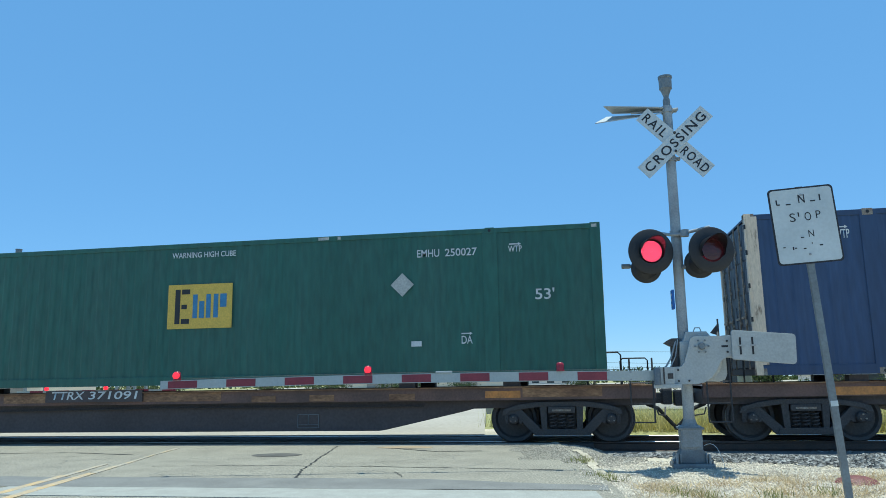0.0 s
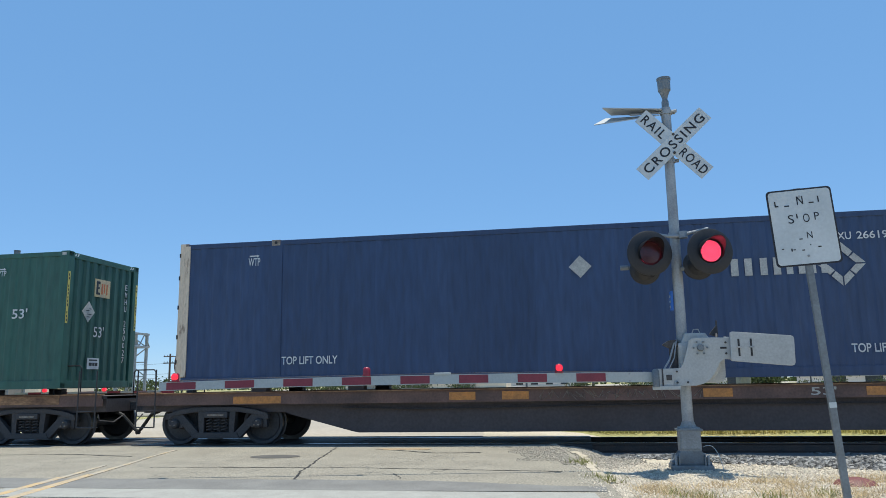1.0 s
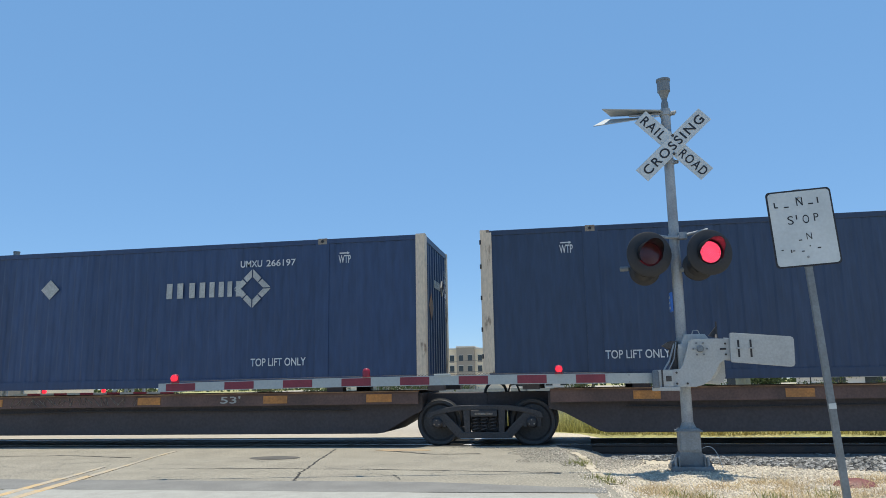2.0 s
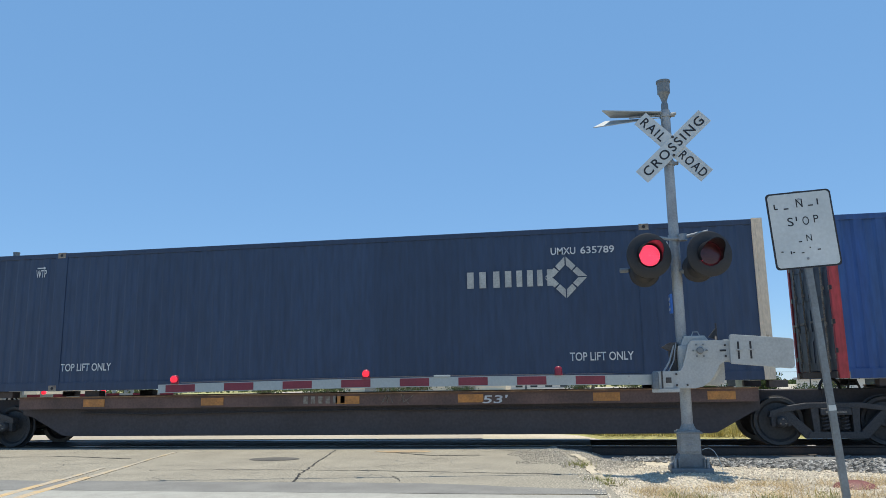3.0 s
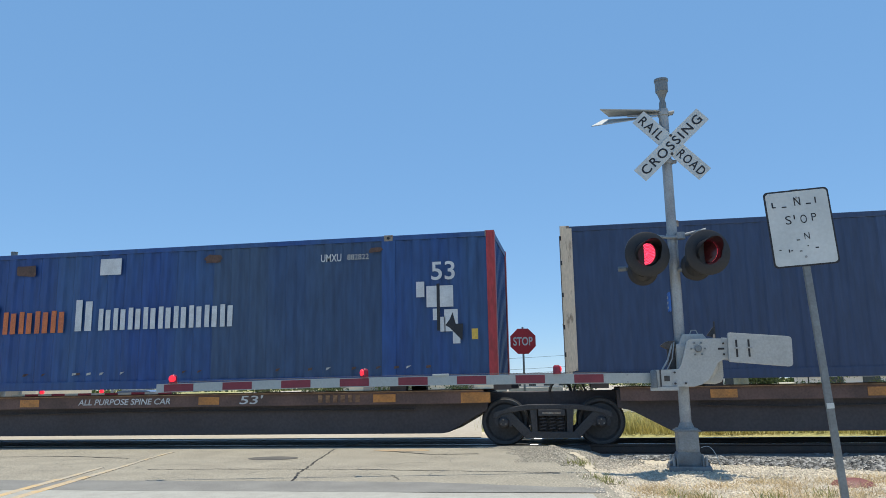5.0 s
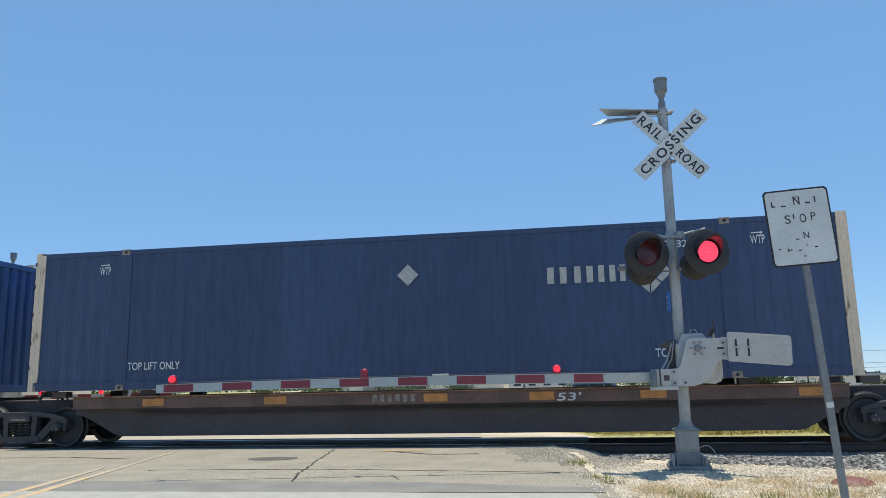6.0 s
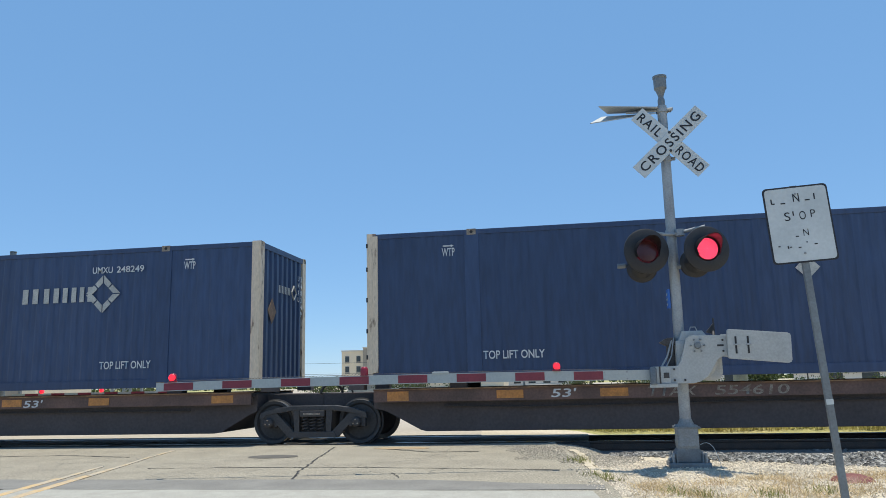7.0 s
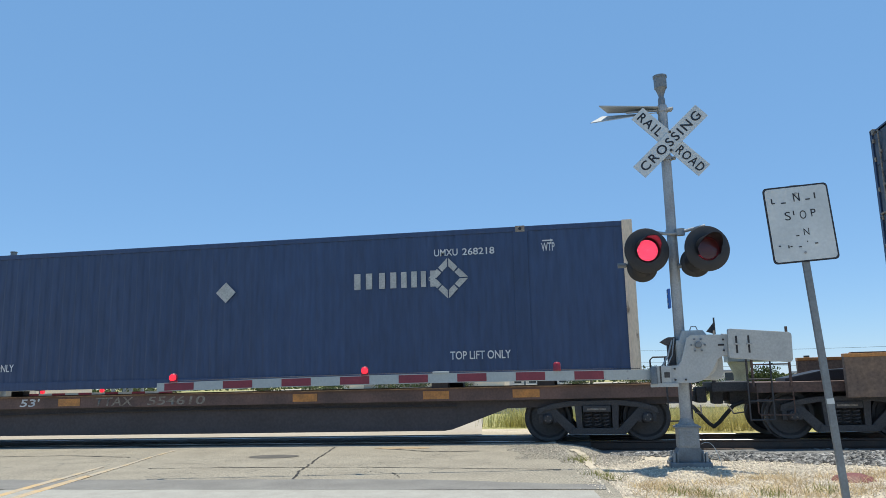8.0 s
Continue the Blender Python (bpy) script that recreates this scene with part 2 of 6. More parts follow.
    field=mat("dry_meadow", (0.38, 0.34, 0.15), 0.95, vary=0.35, scale=0.35, fine=12, second=(0.28, 0.28, 0.10), mix=0.9, bump=0.5, depth=0.03),
    lot=mat("pale_concrete_lot", (0.42, 0.37, 0.30), 0.9, vary=0.15, scale=0.3, fine=8, second=(0.33, 0.29, 0.23), mix=0.8),
    straw=mat("dry_grass", (0.66, 0.54, 0.33), 0.85, vary=0.2, scale=3, fine=20, second=(0.38, 0.27, 0.15), mix=0.7, island=0.35, bump=0),
    blade=mat("meadow_grass", (0.66, 0.58, 0.26), 0.8, vary=0.2, scale=0.5, fine=10, second=(0.46, 0.46, 0.18), mix=0.9, island=0.25, bump=0),
    weed=mat("green_weed", (0.24, 0.27, 0.09), 0.8, vary=0.2, scale=3, fine=20, second=(0.24, 0.22, 0.07), mix=0.7, island=0.3, bump=0),
    leaf=mat("tree_leaf", (0.055, 0.085, 0.028), 0.75, vary=0.25, scale=1.2, fine=8, second=(0.095, 0.115, 0.045), mix=0.8, island=0.4, bump=0),
    bark=mat("tree_bark", (0.12, 0.09, 0.065), 0.9, vary=0.3, scale=6, fine=30),
    stucco=mat("cream_stucco", (0.86, 0.72, 0.50), 0.85, vary=0.08, scale=0.4, fine=6, second=(0.72, 0.62, 0.48), mix=0.6),
    taupe=mat("taupe_stucco", (0.38, 0.33, 0.26), 0.85, vary=0.08, scale=0.4, fine=6, second=(0.33, 0.29, 0.23), mix=0.6),
    glass=mat("dark_window_glass", (0.035, 0.045, 0.05), 0.12, vary=0.2, scale=0.6, fine=3, bump=0),
    trim=mat("pale_trim", (0.66, 0.62, 0.54), 0.8, vary=0.08, fine=10),
    wood_pole=mat("utility_pole_timber", (0.10, 0.075, 0.055), 0.9, vary=0.3, scale=4, fine=30, stretch=(1, 1, 0.1)),
    wire=mat("black_cable", (0.02, 0.02, 0.022), 0.6, vary=0.1, fine=20),
    stop_red=mat("red_sheeting", (0.42, 0.025, 0.035), 0.4, vary=0.08, scale=4, fine=40, second=(0.34, 0.02, 0.03), mix=0.7),
    car_blue=mat("dark_car_paint", (0.12, 0.15, 0.22), 0.2, vary=0.1, fine=10, bump=0),
    car_silver=mat("silver_car_paint", (0.45, 0.47, 0.50), 0.25, metal=0.4, vary=0.06, fine=10, bump=0),
    maroon=mat("maroon_plastic", (0.16, 0.055, 0.05), 0.6, vary=0.2, fine=40),
    blue_tag=mat("blue_plate", (0.03, 0.12, 0.42), 0.5, vary=0.1, fine=30),
)


for k in ("straw", "blade", "weed", "leaf"):
    leafy(M[k], 0.45)


# ================= building helpers =================
def finish(name, bm, material, smooth=False):
    me = bpy.data.meshes.new(name)
    bm.normal_update()
    bm.to_mesh(me)
    bm.free()
    mats = material if isinstance(material, (list, tuple)) else [material]
    for m in mats:
        me.materials.append(M[m])
    if smooth:
        me.shade_smooth()
        me.set_sharp_from_angle(angle=radians(35))
    return me


def part(name, bm, material, parent=None, label="", smooth=False, at=None):
    ob = new(name, finish(name, bm, material, smooth))
    if parent:
        ob.parent = parent
    if at:
        ob.matrix_basis = at
    return tagged(ob, label) if label else ob


def shared(name, me, parent, at, label=""):
    ob = new(name, me)
    ob.parent = parent
    ob.matrix_basis = at
    return tagged(ob, label) if label else ob


def thing(name, label, category, at=None, group="", kind=""):
    ob = new(name)
    ob.empty_display_size = 0.2
    if at:
        ob.matrix_basis = at
    return tagged(ob, label, category, group, kind)


def B():
    return bmesh.new()


def box(bm, x0, y0, z0, x1, y1, z1, bevel=0.0, mi=0):
    vs = [bm.verts.new((x, y, z)) for x in (x0, x1) for y in (y0, y1) for z in (z0, z1)]
    quads = ((0, 1, 3, 2), (4, 6, 7, 5), (0, 4, 5, 1), (2, 3, 7, 6), (0, 2, 6, 4), (1, 5, 7, 3))
    fs = [bm.faces.new([vs[i] for i in q]) for q in quads]
    for f in fs:
        f.material_index = mi
    if bevel:
        es = list({e for f in fs for e in f.edges})
        r = bmesh.ops.bevel(bm, geom=es, offset=bevel, segments=2, affect="EDGES", profile=0.7)
        for f in r["faces"]:
            f.material_index = mi
    return bm


def prism(bm, outline, y0, y1, bevel=0.0, mi=0):
    """A plate from an outline in x and z, from y0 to y1."""
    a = [bm.verts.new((x, y0, z)) for x, z in outline]
    b = [bm.verts.new((x, y1, z)) for x, z in outline]
    fs = [bm.faces.new(a), bm.faces.new(b[::-1])]
    n = len(a)
    fs += [bm.faces.new((a[i], b[i], b[(i + 1) % n], a[(i + 1) % n])) for i in range(n)]
    bmesh.ops.recalc_face_normals(bm, faces=fs)
    for f in fs:
        f.material_index = mi
    if bevel:
        es = list({e for f in fs[:2] for e in f.edges})
        bmesh.ops.bevel(bm, geom=es, offset=bevel, segments=2, affect="EDGES", profile=0.7)
    return bm


def lathe(bm, profile, segs=24, m=Matrix(), mi=0):
    """Turns (radius, height) pairs about z."""
    rings = []
    for r, h in profile:
        if r < 1e-5:
            rings.append([bm.verts.new(m @ Vector((0, 0, h)))])
        else:
            rings.append([bm.verts.new(m @ Vector((r * math.cos(2 * math.pi * i / segs), r * math.sin(2 * math.pi * i / segs), h))) for i in range(segs)])
    for a, b in zip(rings, rings[1:]):
        for i in range(segs):
            j = (i + 1) % segs
            q = [a[i % len(a)], a[j % len(a)], b[j % len(b)], b[i % len(b)]]
            q = list(dict.fromkeys(q))
            if len(q) > 2:
                bm.faces.new(q).material_index = mi
    return bm


def tube(bm, pts, r, segs=8, mi=0):
    """A round bar along points, closed at both ends."""
    pts = [Vector(p) for p in pts]
    rings = []
    for i, p in enumerate(pts):
        d = (pts[min(i + 1, len(pts) - 1)] - pts[max(i - 1, 0)]).normalized()
        q = d.to_track_quat("Z", "Y")
        rr = r[i] if isinstance(r, (list, tuple)) else r
        rings.append([bm.verts.new(p + q @ Vector((rr * math.cos(2 * math.pi * k / segs), rr * math.sin(2 * math.pi * k / segs), 0))) for k in range(segs)])
    for a, b in zip(rings, rings[1:]):
        for k in range(segs):
            bm.faces.new((a[k], a[(k + 1) % segs], b[(k + 1) % segs], b[k])).material_index = mi
    bm.faces.new(rings[0][::-1]).material_index = mi
    bm.faces.new(rings[-1]).material_index = mi
    return bm


GLYPHS = {}


def letters(body, bold=0.0, gap=1.0):
    """The mesh of a line of writing, its bounds set to the unit square."""
    if (body, bold, gap) in GLYPHS:
        return GLYPHS[body, bold, gap]
    cu = bpy.data.curves.new("writing", "FONT")
    cu.body, cu.extrude, cu.offset, cu.resolution_u, cu.space_character = body, 0.0, bold, 4, gap
    ob = new("writing", cu)
    bpy.context.view_layer.update()
    me = bpy.data.meshes.new_from_object(ob.evaluated_get(bpy.context.evaluated_depsgraph_get()))
    bpy.data.objects.remove(ob)
    xs, ys = [v.co.x for v in me.vertices], [v.co.y for v in me.vertices]
    x0, y0, w, h = min(xs), min(ys), max(xs) - min(xs), max(ys) - min(ys)
    for v in me.vertices:
        v.co = ((v.co.x - x0) / w, 0.0, (v.co.y - y0) / h)
    GLYPHS[body, bold, gap] = me
    return me


def writing(body, x, y, z, w, h, material, parent, name="lettering", turn=None, bold=0.012, label="", gap=1.0, slant=0.0):
    """A line of writing whose lower left corner is at x, y, z, w wide and h high, facing -y."""
    src = letters(body, bold, gap).copy()
    m = Matrix.Diagonal((w, 1, h, 1))
    src.transform(m)
    src.transform(Matrix(((1, 0, slant, 0), (0, 1, 0, 0), (0, 0, 1, 0), (0, 0, 0, 1))))
    src.materials.clear()
    src.materials.append(M[material])
    ob = new(name, src)
    ob.parent = parent
    ob.matrix_basis = Matrix.Translation((x, y, z)) @ (turn or Matrix())
    return tagged(ob, label) if label else ob


# ================= train =================
SPEED = 11.01       # metres a second towards -x
SIDE = 14.09        # near side of the containers
LEN, HIGH, WIDE = 16.154, 2.896, 2.59
BASE = 1.144        # underside of the containers above the rail
MOVERS, ROLLERS = [], []


def corrugated(bm, x0, x1, z0, z1, y, sign, pitch=0.28, deep=0.013, mi=0):
    """A wall in x of trapezoid ribs; the ribs' crests lie at y, the troughs behind."""
    pts = []
    n = max(1, round((x1 - x0) / pitch))
    p = (x1 - x0) / n
    for i in range(n):
        a = x0 + i * p
        pts += [(a, 0), (a + p * 0.36, 0), (a + p * 0.5, deep), (a + p * 0.86, deep)]
    pts.append((x1, 0))
    lo = [bm.verts.new((x, y + sign * d, z0)) for x, d in pts]
    hi = [bm.verts.new((x, y + sign * d, z1)) for x, d in pts]
    for i in range(len(pts) - 1):
        q = (lo[i], lo[i + 1], hi[i + 1], hi[i])
        bm.faces.new(q if sign > 0 else q[::-1]).material_index = mi


def corrugated_end(bm, y0, y1, z0, z1, x, sign, pitch=0.26, deep=0.045):
    tmp = bmesh.new()
    corrugated(tmp, y0, y1, z0, z1, 0, 1, pitch, deep)
    vs = {}
    for v in tmp.verts:
        vs[v] = bm.verts.new((x - sign * v.co.y, v.co.x, v.co.z))
    for f in tmp.faces:
        q = [vs[v] for v in f.verts]
        bm.faces.new(q if sign > 0 else q[::-1])
    tmp.free()


def casting(parent, x, y, z, me):
    shared("corner_casting", me, parent, pose(x, y, z))


def casting_mesh(paint="casting"):
    bm = B()
    box(bm, -0.09, -0.08, -0.06, 0.09, 0.08, 0.06, 0.012)
    lathe(bm, [(0.0, 0.0), (0.03, 0.0), (0.03, 0.003)], 12, Matrix.Translation((0, -0.0815, 0)) @ Matrix.Rotation(radians(90), 4, "X"), 1)
    return finish("corner_casting", bm, (paint, "ink"))


CAST = casting_mesh()
CAST_GREEN = casting_mesh("green")


def container(s, paint, post, label, ribs=0.28, post_w=0.19, doors="navy_door", low=BASE, side_y=0.0, rib_depth=0.013, worn_at=(), sheets=7, length=LEN):
    """A domestic 53-foot box: walls, roof, rails, posts, end wall, doors, castings. Returns the thing; x from its left end."""
    c = thing("shipping_container", label, "container", group="containers on the train")
    u1, u2 = 2.08, length - 2.08
    cast = CAST_GREEN if post == "green" else CAST
    cuts = [(post_w - 0.03, u1 - 0.12, 1), (u1 + 0.12, u2 - 0.12, sheets), (u2 + 0.12, length - post_w + 0.03, 1)]
    for a, b, n in cuts:
        for k in range(n):
            p0, p1 = a + (b - a) * k / n, a + (b - a) * (k + 1) / n
            worn = any(w0 < (p0 + p1) / 2 < w1 for w0, w1 in worn_at)
            for y, way in ((0.012, 1), (WIDE - 0.012, -1)):
                bm = B()
                corrugated(bm, p0, p1, 0.17, HIGH - 0.1, y, way, ribs, rib_depth)
                part("wall_panel", bm, "blue_worn" if worn else paint, c)
    bm = B()
    box(bm, 0.05, 0.03, HIGH - 0.055, length - 0.05, WIDE - 0.03, HIGH - 0.02)
    part("roof", bm, paint, c)
    for y in (0.0, WIDE - 0.09):
        bm = B()
        box(bm, 0.1, y, HIGH - 0.11, length - 0.1, y + 0.09, HIGH - 0.012, 0.01)
        part("top_rail", bm, paint, c)
        bm = B()
        box(bm, 0.1, y, 0.01, length - 0.1, y + 0.09, 0.18, 0.01)
        part("bottom_rail", bm, paint, c)
        for u in (u1, u2):
            bm = B()
            box(bm, u - 0.14, y - 0.004, 0.03, u + 0.14, y + 0.094, HIGH - 0.03, 0.012)
            part("lifting_post", bm, paint, c)
            for z in (0.06, HIGH - 0.06):
                casting(c, u, y + 0.07 if y == 0 else y + 0.02, z, cast)
        for x in (0.0, length - post_w):
            bm = B()
            if post == "cream" and x == 0.0:
                box(bm, x, y - 0.006, 0.01, x + 0.12, y + 0.096, HIGH, 0.012)
                box(bm, x + 0.03, y - 0.014, 0.19, x + 0.222, y + 0.02, HIGH - 0.05, 0.01)
                box(bm, x + 0.05, y - 0.02, 0.24, x + 0.12, y - 0.01, HIGH - 0.2, 0.004)
            else:
                y0, y1 = (y - 0.006, y + 0.096) if x == 0.0 else (y - 0.006, y + 0.19) if y == 0.0 else (y - 0.1, y + 0.096)
                box(bm, x, y0, 0.01, x + post_w, y1, HIGH, 0.012)
                if post == "cream":
                    box(bm, x + 0.06, y - 0.013, 0.30, x + post_w - 0.03, y, HIGH - 0.1, 0.004)
            cp = part("corner_post", bm, post, c)
            if x == 0.0 and y == 0.0:
                for z in (0.45, 0.95, 1.55, 2.15, 2.62):
                    bm = B()
                    box(bm, -0.012, -0.012, z, 0.022, 0.03, z + 0.085, 0.006)
                    part("hinge_lug", bm, "black", cp, "black hinge lug")
            for z in (0.07, HIGH - 0.055):
                casting(c, x + 0.09 if x == 0 else length - 0.09, y + 0.078 if y == 0 else y + 0.012, z, cast)
    bm = B()
    box(bm, 0.05, 0.06, 0.02, length - 0.05, WIDE - 0.06, 0.14)
    part("floor_frame", bm, "beam", c)
    # closed corrugated end wall
    bm = B()
    corrugated_end(bm, 0.1, WIDE - 0.1, 0.16, HIGH - 0.12, length - 0.02, 1)
    box(bm, length - 0.1, 0.09, HIGH - 0.13, length - 0.008, WIDE - 0.09, HIGH - 0.012, 0.008)
    box(bm, length - 0.1, 0.09, 0.02, length - 0.008, WIDE - 0.09, 0.17, 0.008)
    part("end_wall", bm, paint, c)
    # doors with their locking bars
    for k, (a, b) in enumerate(((0.1, WIDE / 2 - 0.006), (WIDE / 2 + 0.006, WIDE - 0.1))):
        bm = B()
        box(bm, 0.03, a, 0.15, 0.07, b, HIGH - 0.12, 0.006)
        for j in range(4):
            z = 0.3 + j * 0.6
            box(bm, 0.018, a + 0.06, z, 0.032, b - 0.06, z + 0.42, 0.006)
        d = part("door", bm, doors, c)
        for f in (0.3, 0.72):
            y = a + (b - a) * f
            bm = B()
            tube(bm, [(-0.005, y, 0.12), (-0.005, y, HIGH - 0.1)], 0.018)
            for z in (0.35, 0.95, 1.6, 2.3):
                box(bm, -0.012, y - 0.05, z, 0.03, y + 0.05, z + 0.06, 0.005)
            box(bm, -0.03, y - 0.02, 1.05, 0.0, y + 0.3, 1.09, 0.006)
            part("locking_bar", bm, "casting", d)
        for z in (0.35, 0.95, 1.55, 2.2, 2.6):
            bm = B()
            y = a if k == 0 else b
            box(bm, 0.0, y - 0.05, z, 0.032, y + 0.05, z + 0.09, 0.008)
            part("hinge", bm, "casting", d)
    c.matrix_basis = pose(s, SIDE + side_y, low)
    MOVERS.append((c, s, SIDE + side_y, low))
    return c


def plate(c, name, outline, material, y=-0.006, label=""):
    bm = B()
    prism(bm, outline, y, y + 0.003)
    return part(name, bm, material, c, label)


def diamond(c, x, z, r, material="silver"):
    return plate(c, "placard_holder", [(x - r, z), (x, z + r), (x + r, z), (x, z - r)], material, -0.012, "blank silver diamond placard")


def arrow_over(c, x, z, w):
    bm = B()
    prism(bm, [(x, z), (x + w * 0.75, z), (x + w * 0.75, z - 0.018), (x + w, z + 0.012), (x + w * 0.75, z + 0.042), (x + w * 0.75, z + 0.024), (x, z + 0.024)], -0.006, -0.003)
    part("arrow", bm, "white", c)


def stroke(bm, x0, z0, x1, z1, w, y=-0.008):
    a, b = Vector((x0, z0)), Vector((x1, z1))
    n = (b - a).normalized()
    n = Vector((-n.y, n.x)) * w / 2
    prism(bm, [tuple(a - n), tuple(b - n), tuple(b + n), tuple(a + n)], y, y + 0.003)


def ring_emblem(c, x, z, r):
    """Four mitred pairs of bars set as an open diamond."""
    inner = r * 0.60
    for k in range(4):
        a0 = radians(90 * k)
        for side in (-1, 1):
            ps = []
            for rad, f in ((r, 0.03), (r, 0.47), (inner, 0.47), (inner, 0.05)):
                p0 = Vector((math.cos(a0), math.sin(a0))) * rad
                p1 = Vector((math.cos(a0 + side * math.pi / 2), math.sin(a0 + side * math.pi / 2))) * rad
                p = p0.lerp(p1, f)
                ps.append((x + p.x, z + p.y))
            bm = B()
            prism(bm, ps if side > 0 else ps[::-1], -0.006, -0.003)
            part("emblem_bar", bm, "silver", c, "pale grey bar of a diamond emblem")


def wordmark(c, x, z, w, h, material, n, tall_first=True, gap=0.16, label="block of the owner's wordmark"):
    """A brand name as plain blocks, one to a letter."""
    p = w / n
    for i in range(n):
        hh = h if i == 0 and tall_first else h * 0.8
        for f0, f1, top in ((0.04, 0.34, 1.0), (0.50, 0.82, 0.94)):
            bm = B()
            box(bm, x + (i + f0) * p, -0.008, z, x + (i + f1) * p, -0.003, z + hh * top)
            part("wordmark_block", bm, material, c, label)


def end_diamond(c, y, z, w, h, material, length=LEN):
    bm = B()
    prism(bm, [(y - w, z), (y, z + h), (y + w, z), (y, z - h)], 0.0, 0.006)
    for v in bm.verts:
        v.co = (length - 0.014 + v.co.y, v.co.x, v.co.z)
    bmesh.ops.recalc_face_normals(bm, faces=bm.faces[:])
    part("placard_holder", bm, material, c, "diamond placard holder on the end wall")


def navy_box(s, number, label, paint="navy", dia=(8.08, 2.09), length=LEN):
    c = container(s, paint, "cream", label, length=length)
    y = -0.008
    if dia:
        diamond(c, *dia, 0.21)
    # the wordmark, as plain bars
    x, z, h = 10.75, 1.80, 0.31
    for a, w in ((0.0, 0.42), (0.50, 0.40), (0.94, 0.36), (1.33, 0.33)):
        for k in range(2):
            bm = B()
            box(bm, x + a + k * w * 0.56, -0.008, z, x + a + k * w * 0.56 + w * 0.30, -0.003, z + h)
            part("wordmark_bar", bm, "silver", c, "pale grey bar of the owner's wordmark")
    ring_emblem(c, 12.61, 1.95, 0.40)
    writing("UMXU", 12.35, y, 2.38, 0.46, 0.135, "white", c)
    writing(number, 12.90, y, 2.38, 0.62, 0.135, "white", c)
    writing("TOP LIFT ONLY", 2.245, y, 0.40, 1.14, 0.155, "white", c)
    writing("TOP LIFT ONLY", 12.62, y, 0.40, 1.14, 0.155, "white", c)
    for x in (1.50, 14.41):
        writing("WTP", x, y, 2.38, 0.25, 0.16, "white", c)
        arrow_over(c, x + 0.02, 2.57, 0.21)
    # small marks on the end wall
    for i in range(8):
        bm = B()
        box(bm, length - 0.016, 1.0 + i * 0.085, 1.95, length - 0.008, 1.035 + i * 0.085, 2.11)
        part("end_mark", bm, "silver", c, "pale bar of the owner's mark on the end wall")
    for a, b, y2, z2 in ((1.72, 2.03, 1.86, 2.19), (1.86, 2.19, 2.0, 2.03), (2.0, 2.03, 1.86, 1.87), (1.86, 1.87, 1.72, 2.03)):
        bm = B()
        tube(bm, [(length - 0.008, a, b), (length - 0.008, y2, z2)], 0.016, 4)
        part("end_mark", bm, "silver", c, "pale bar of a diamond mark on the end wall")
    for i, ch in enumerate("UMXU"):
        writing(ch, length - 0.004, 2.09, 2.33 - i * 0.16, 0.09, 0.12, "white", c, turn=Matrix.Rotation(radians(90), 4, "Z"))
    end_diamond(c, 0.64, 1.52, 0.22, 0.27, "brown_steel", length)
    for i, ch in enumerate(number):
        writing(ch, length - 0.004, 2.26, 2.33 - i * 0.16, 0.09, 0.12, "white", c, turn=Matrix.Rotation(radians(90), 4, "Z"))
    return c


navy_box(3.065, "266197", "navy blue steel container with cream end posts and pale emblem")
navy_box(20.295, "635789", "dark navy steel container with chipped white end posts", "navy_fresh", None)
navy_box(54.88, "248249", "faded navy blue container with rust-chipped cream end posts", length=16.07)
navy_box(73.15, "268218", "navy blue container with cream corner posts and bright lift castings", dia=(8.07, 1.86), length=16.10)

# green container
g = container(-15.645, "green", "green", "dark green corrugated container with a yellow logo panel", 0.30)
gx = 15.645
plate(g, "logo_panel", [(-8.20 + gx, 1.13), (-6.80 + gx, 1.13), (-6.80 + gx, 2.03), (-8.20 + gx, 2.03)], "yellow", -0.007, "faded yellow logo panel")
for x0, z0, x1, z1, m_ in ((0.16, 0.10, 0.27, 0.80, "decal_black"), (0.30, 0.10, 0.48, 0.20, "decal_black"), (0.30, 0.70, 0.48, 0.80, "decal_black"), (0.30, 0.40, 0.42, 0.49, "decal_black"),
                           (0.55, 0.21, 0.65, 0.69, "decal_blue"), (0.69, 0.21, 0.80, 0.55, "decal_blue"), (0.84, 0.21, 0.94, 0.69, "decal_blue"), (1.0, 0.21, 1.1, 0.69, "decal_blue"), (1.14, 0.42, 1.28, 0.69, "decal_blue")):
    plate(g, "logo_block", [(x0 - 8.20 + gx, z0 + 1.13), (x1 - 8.20 + gx, z0 + 1.13), (x1 - 8.20 + gx, z1 + 1.13), (x0 - 8.20 + gx, z1 + 1.13)], m_, -0.011, "plain block of the logo")
diamond(g, -3.29 + gx, 1.85, 0.23)
writing("EMHU", -2.99 + gx, -0.008, 2.37, 0.44, 0.15, "white", g)
writing("250027", -2.44 + gx, -0.008, 2.37, 0.62, 0.15, "white", g)
writing("WTP", -1.22 + gx, -0.008, 2.40, 0.26, 0.12, "white", g)
arrow_over(g, -1.20 + gx, 2.54, 0.23)
writing("53'", -0.74 + gx, -0.008, 1.48, 0.36, 0.21, "white", g)
writing("DA", -2.15 + gx, -0.008, 0.69, 0.21, 0.15, "white", g)
arrow_over(g, -2.15 + gx, 0.87, 0.21)
writing("WARNING HIGH CUBE", -8.15 + gx, -0.008, 2.58, 1.4, 0.115, "white", g)
plate(g, "label_plate", [(-3.12 + gx, 0.66), (-2.92 + gx, 0.66), (-2.92 + gx, 0.76), (-3.12 + gx, 0.76)], "white", -0.007, "small white lift label")
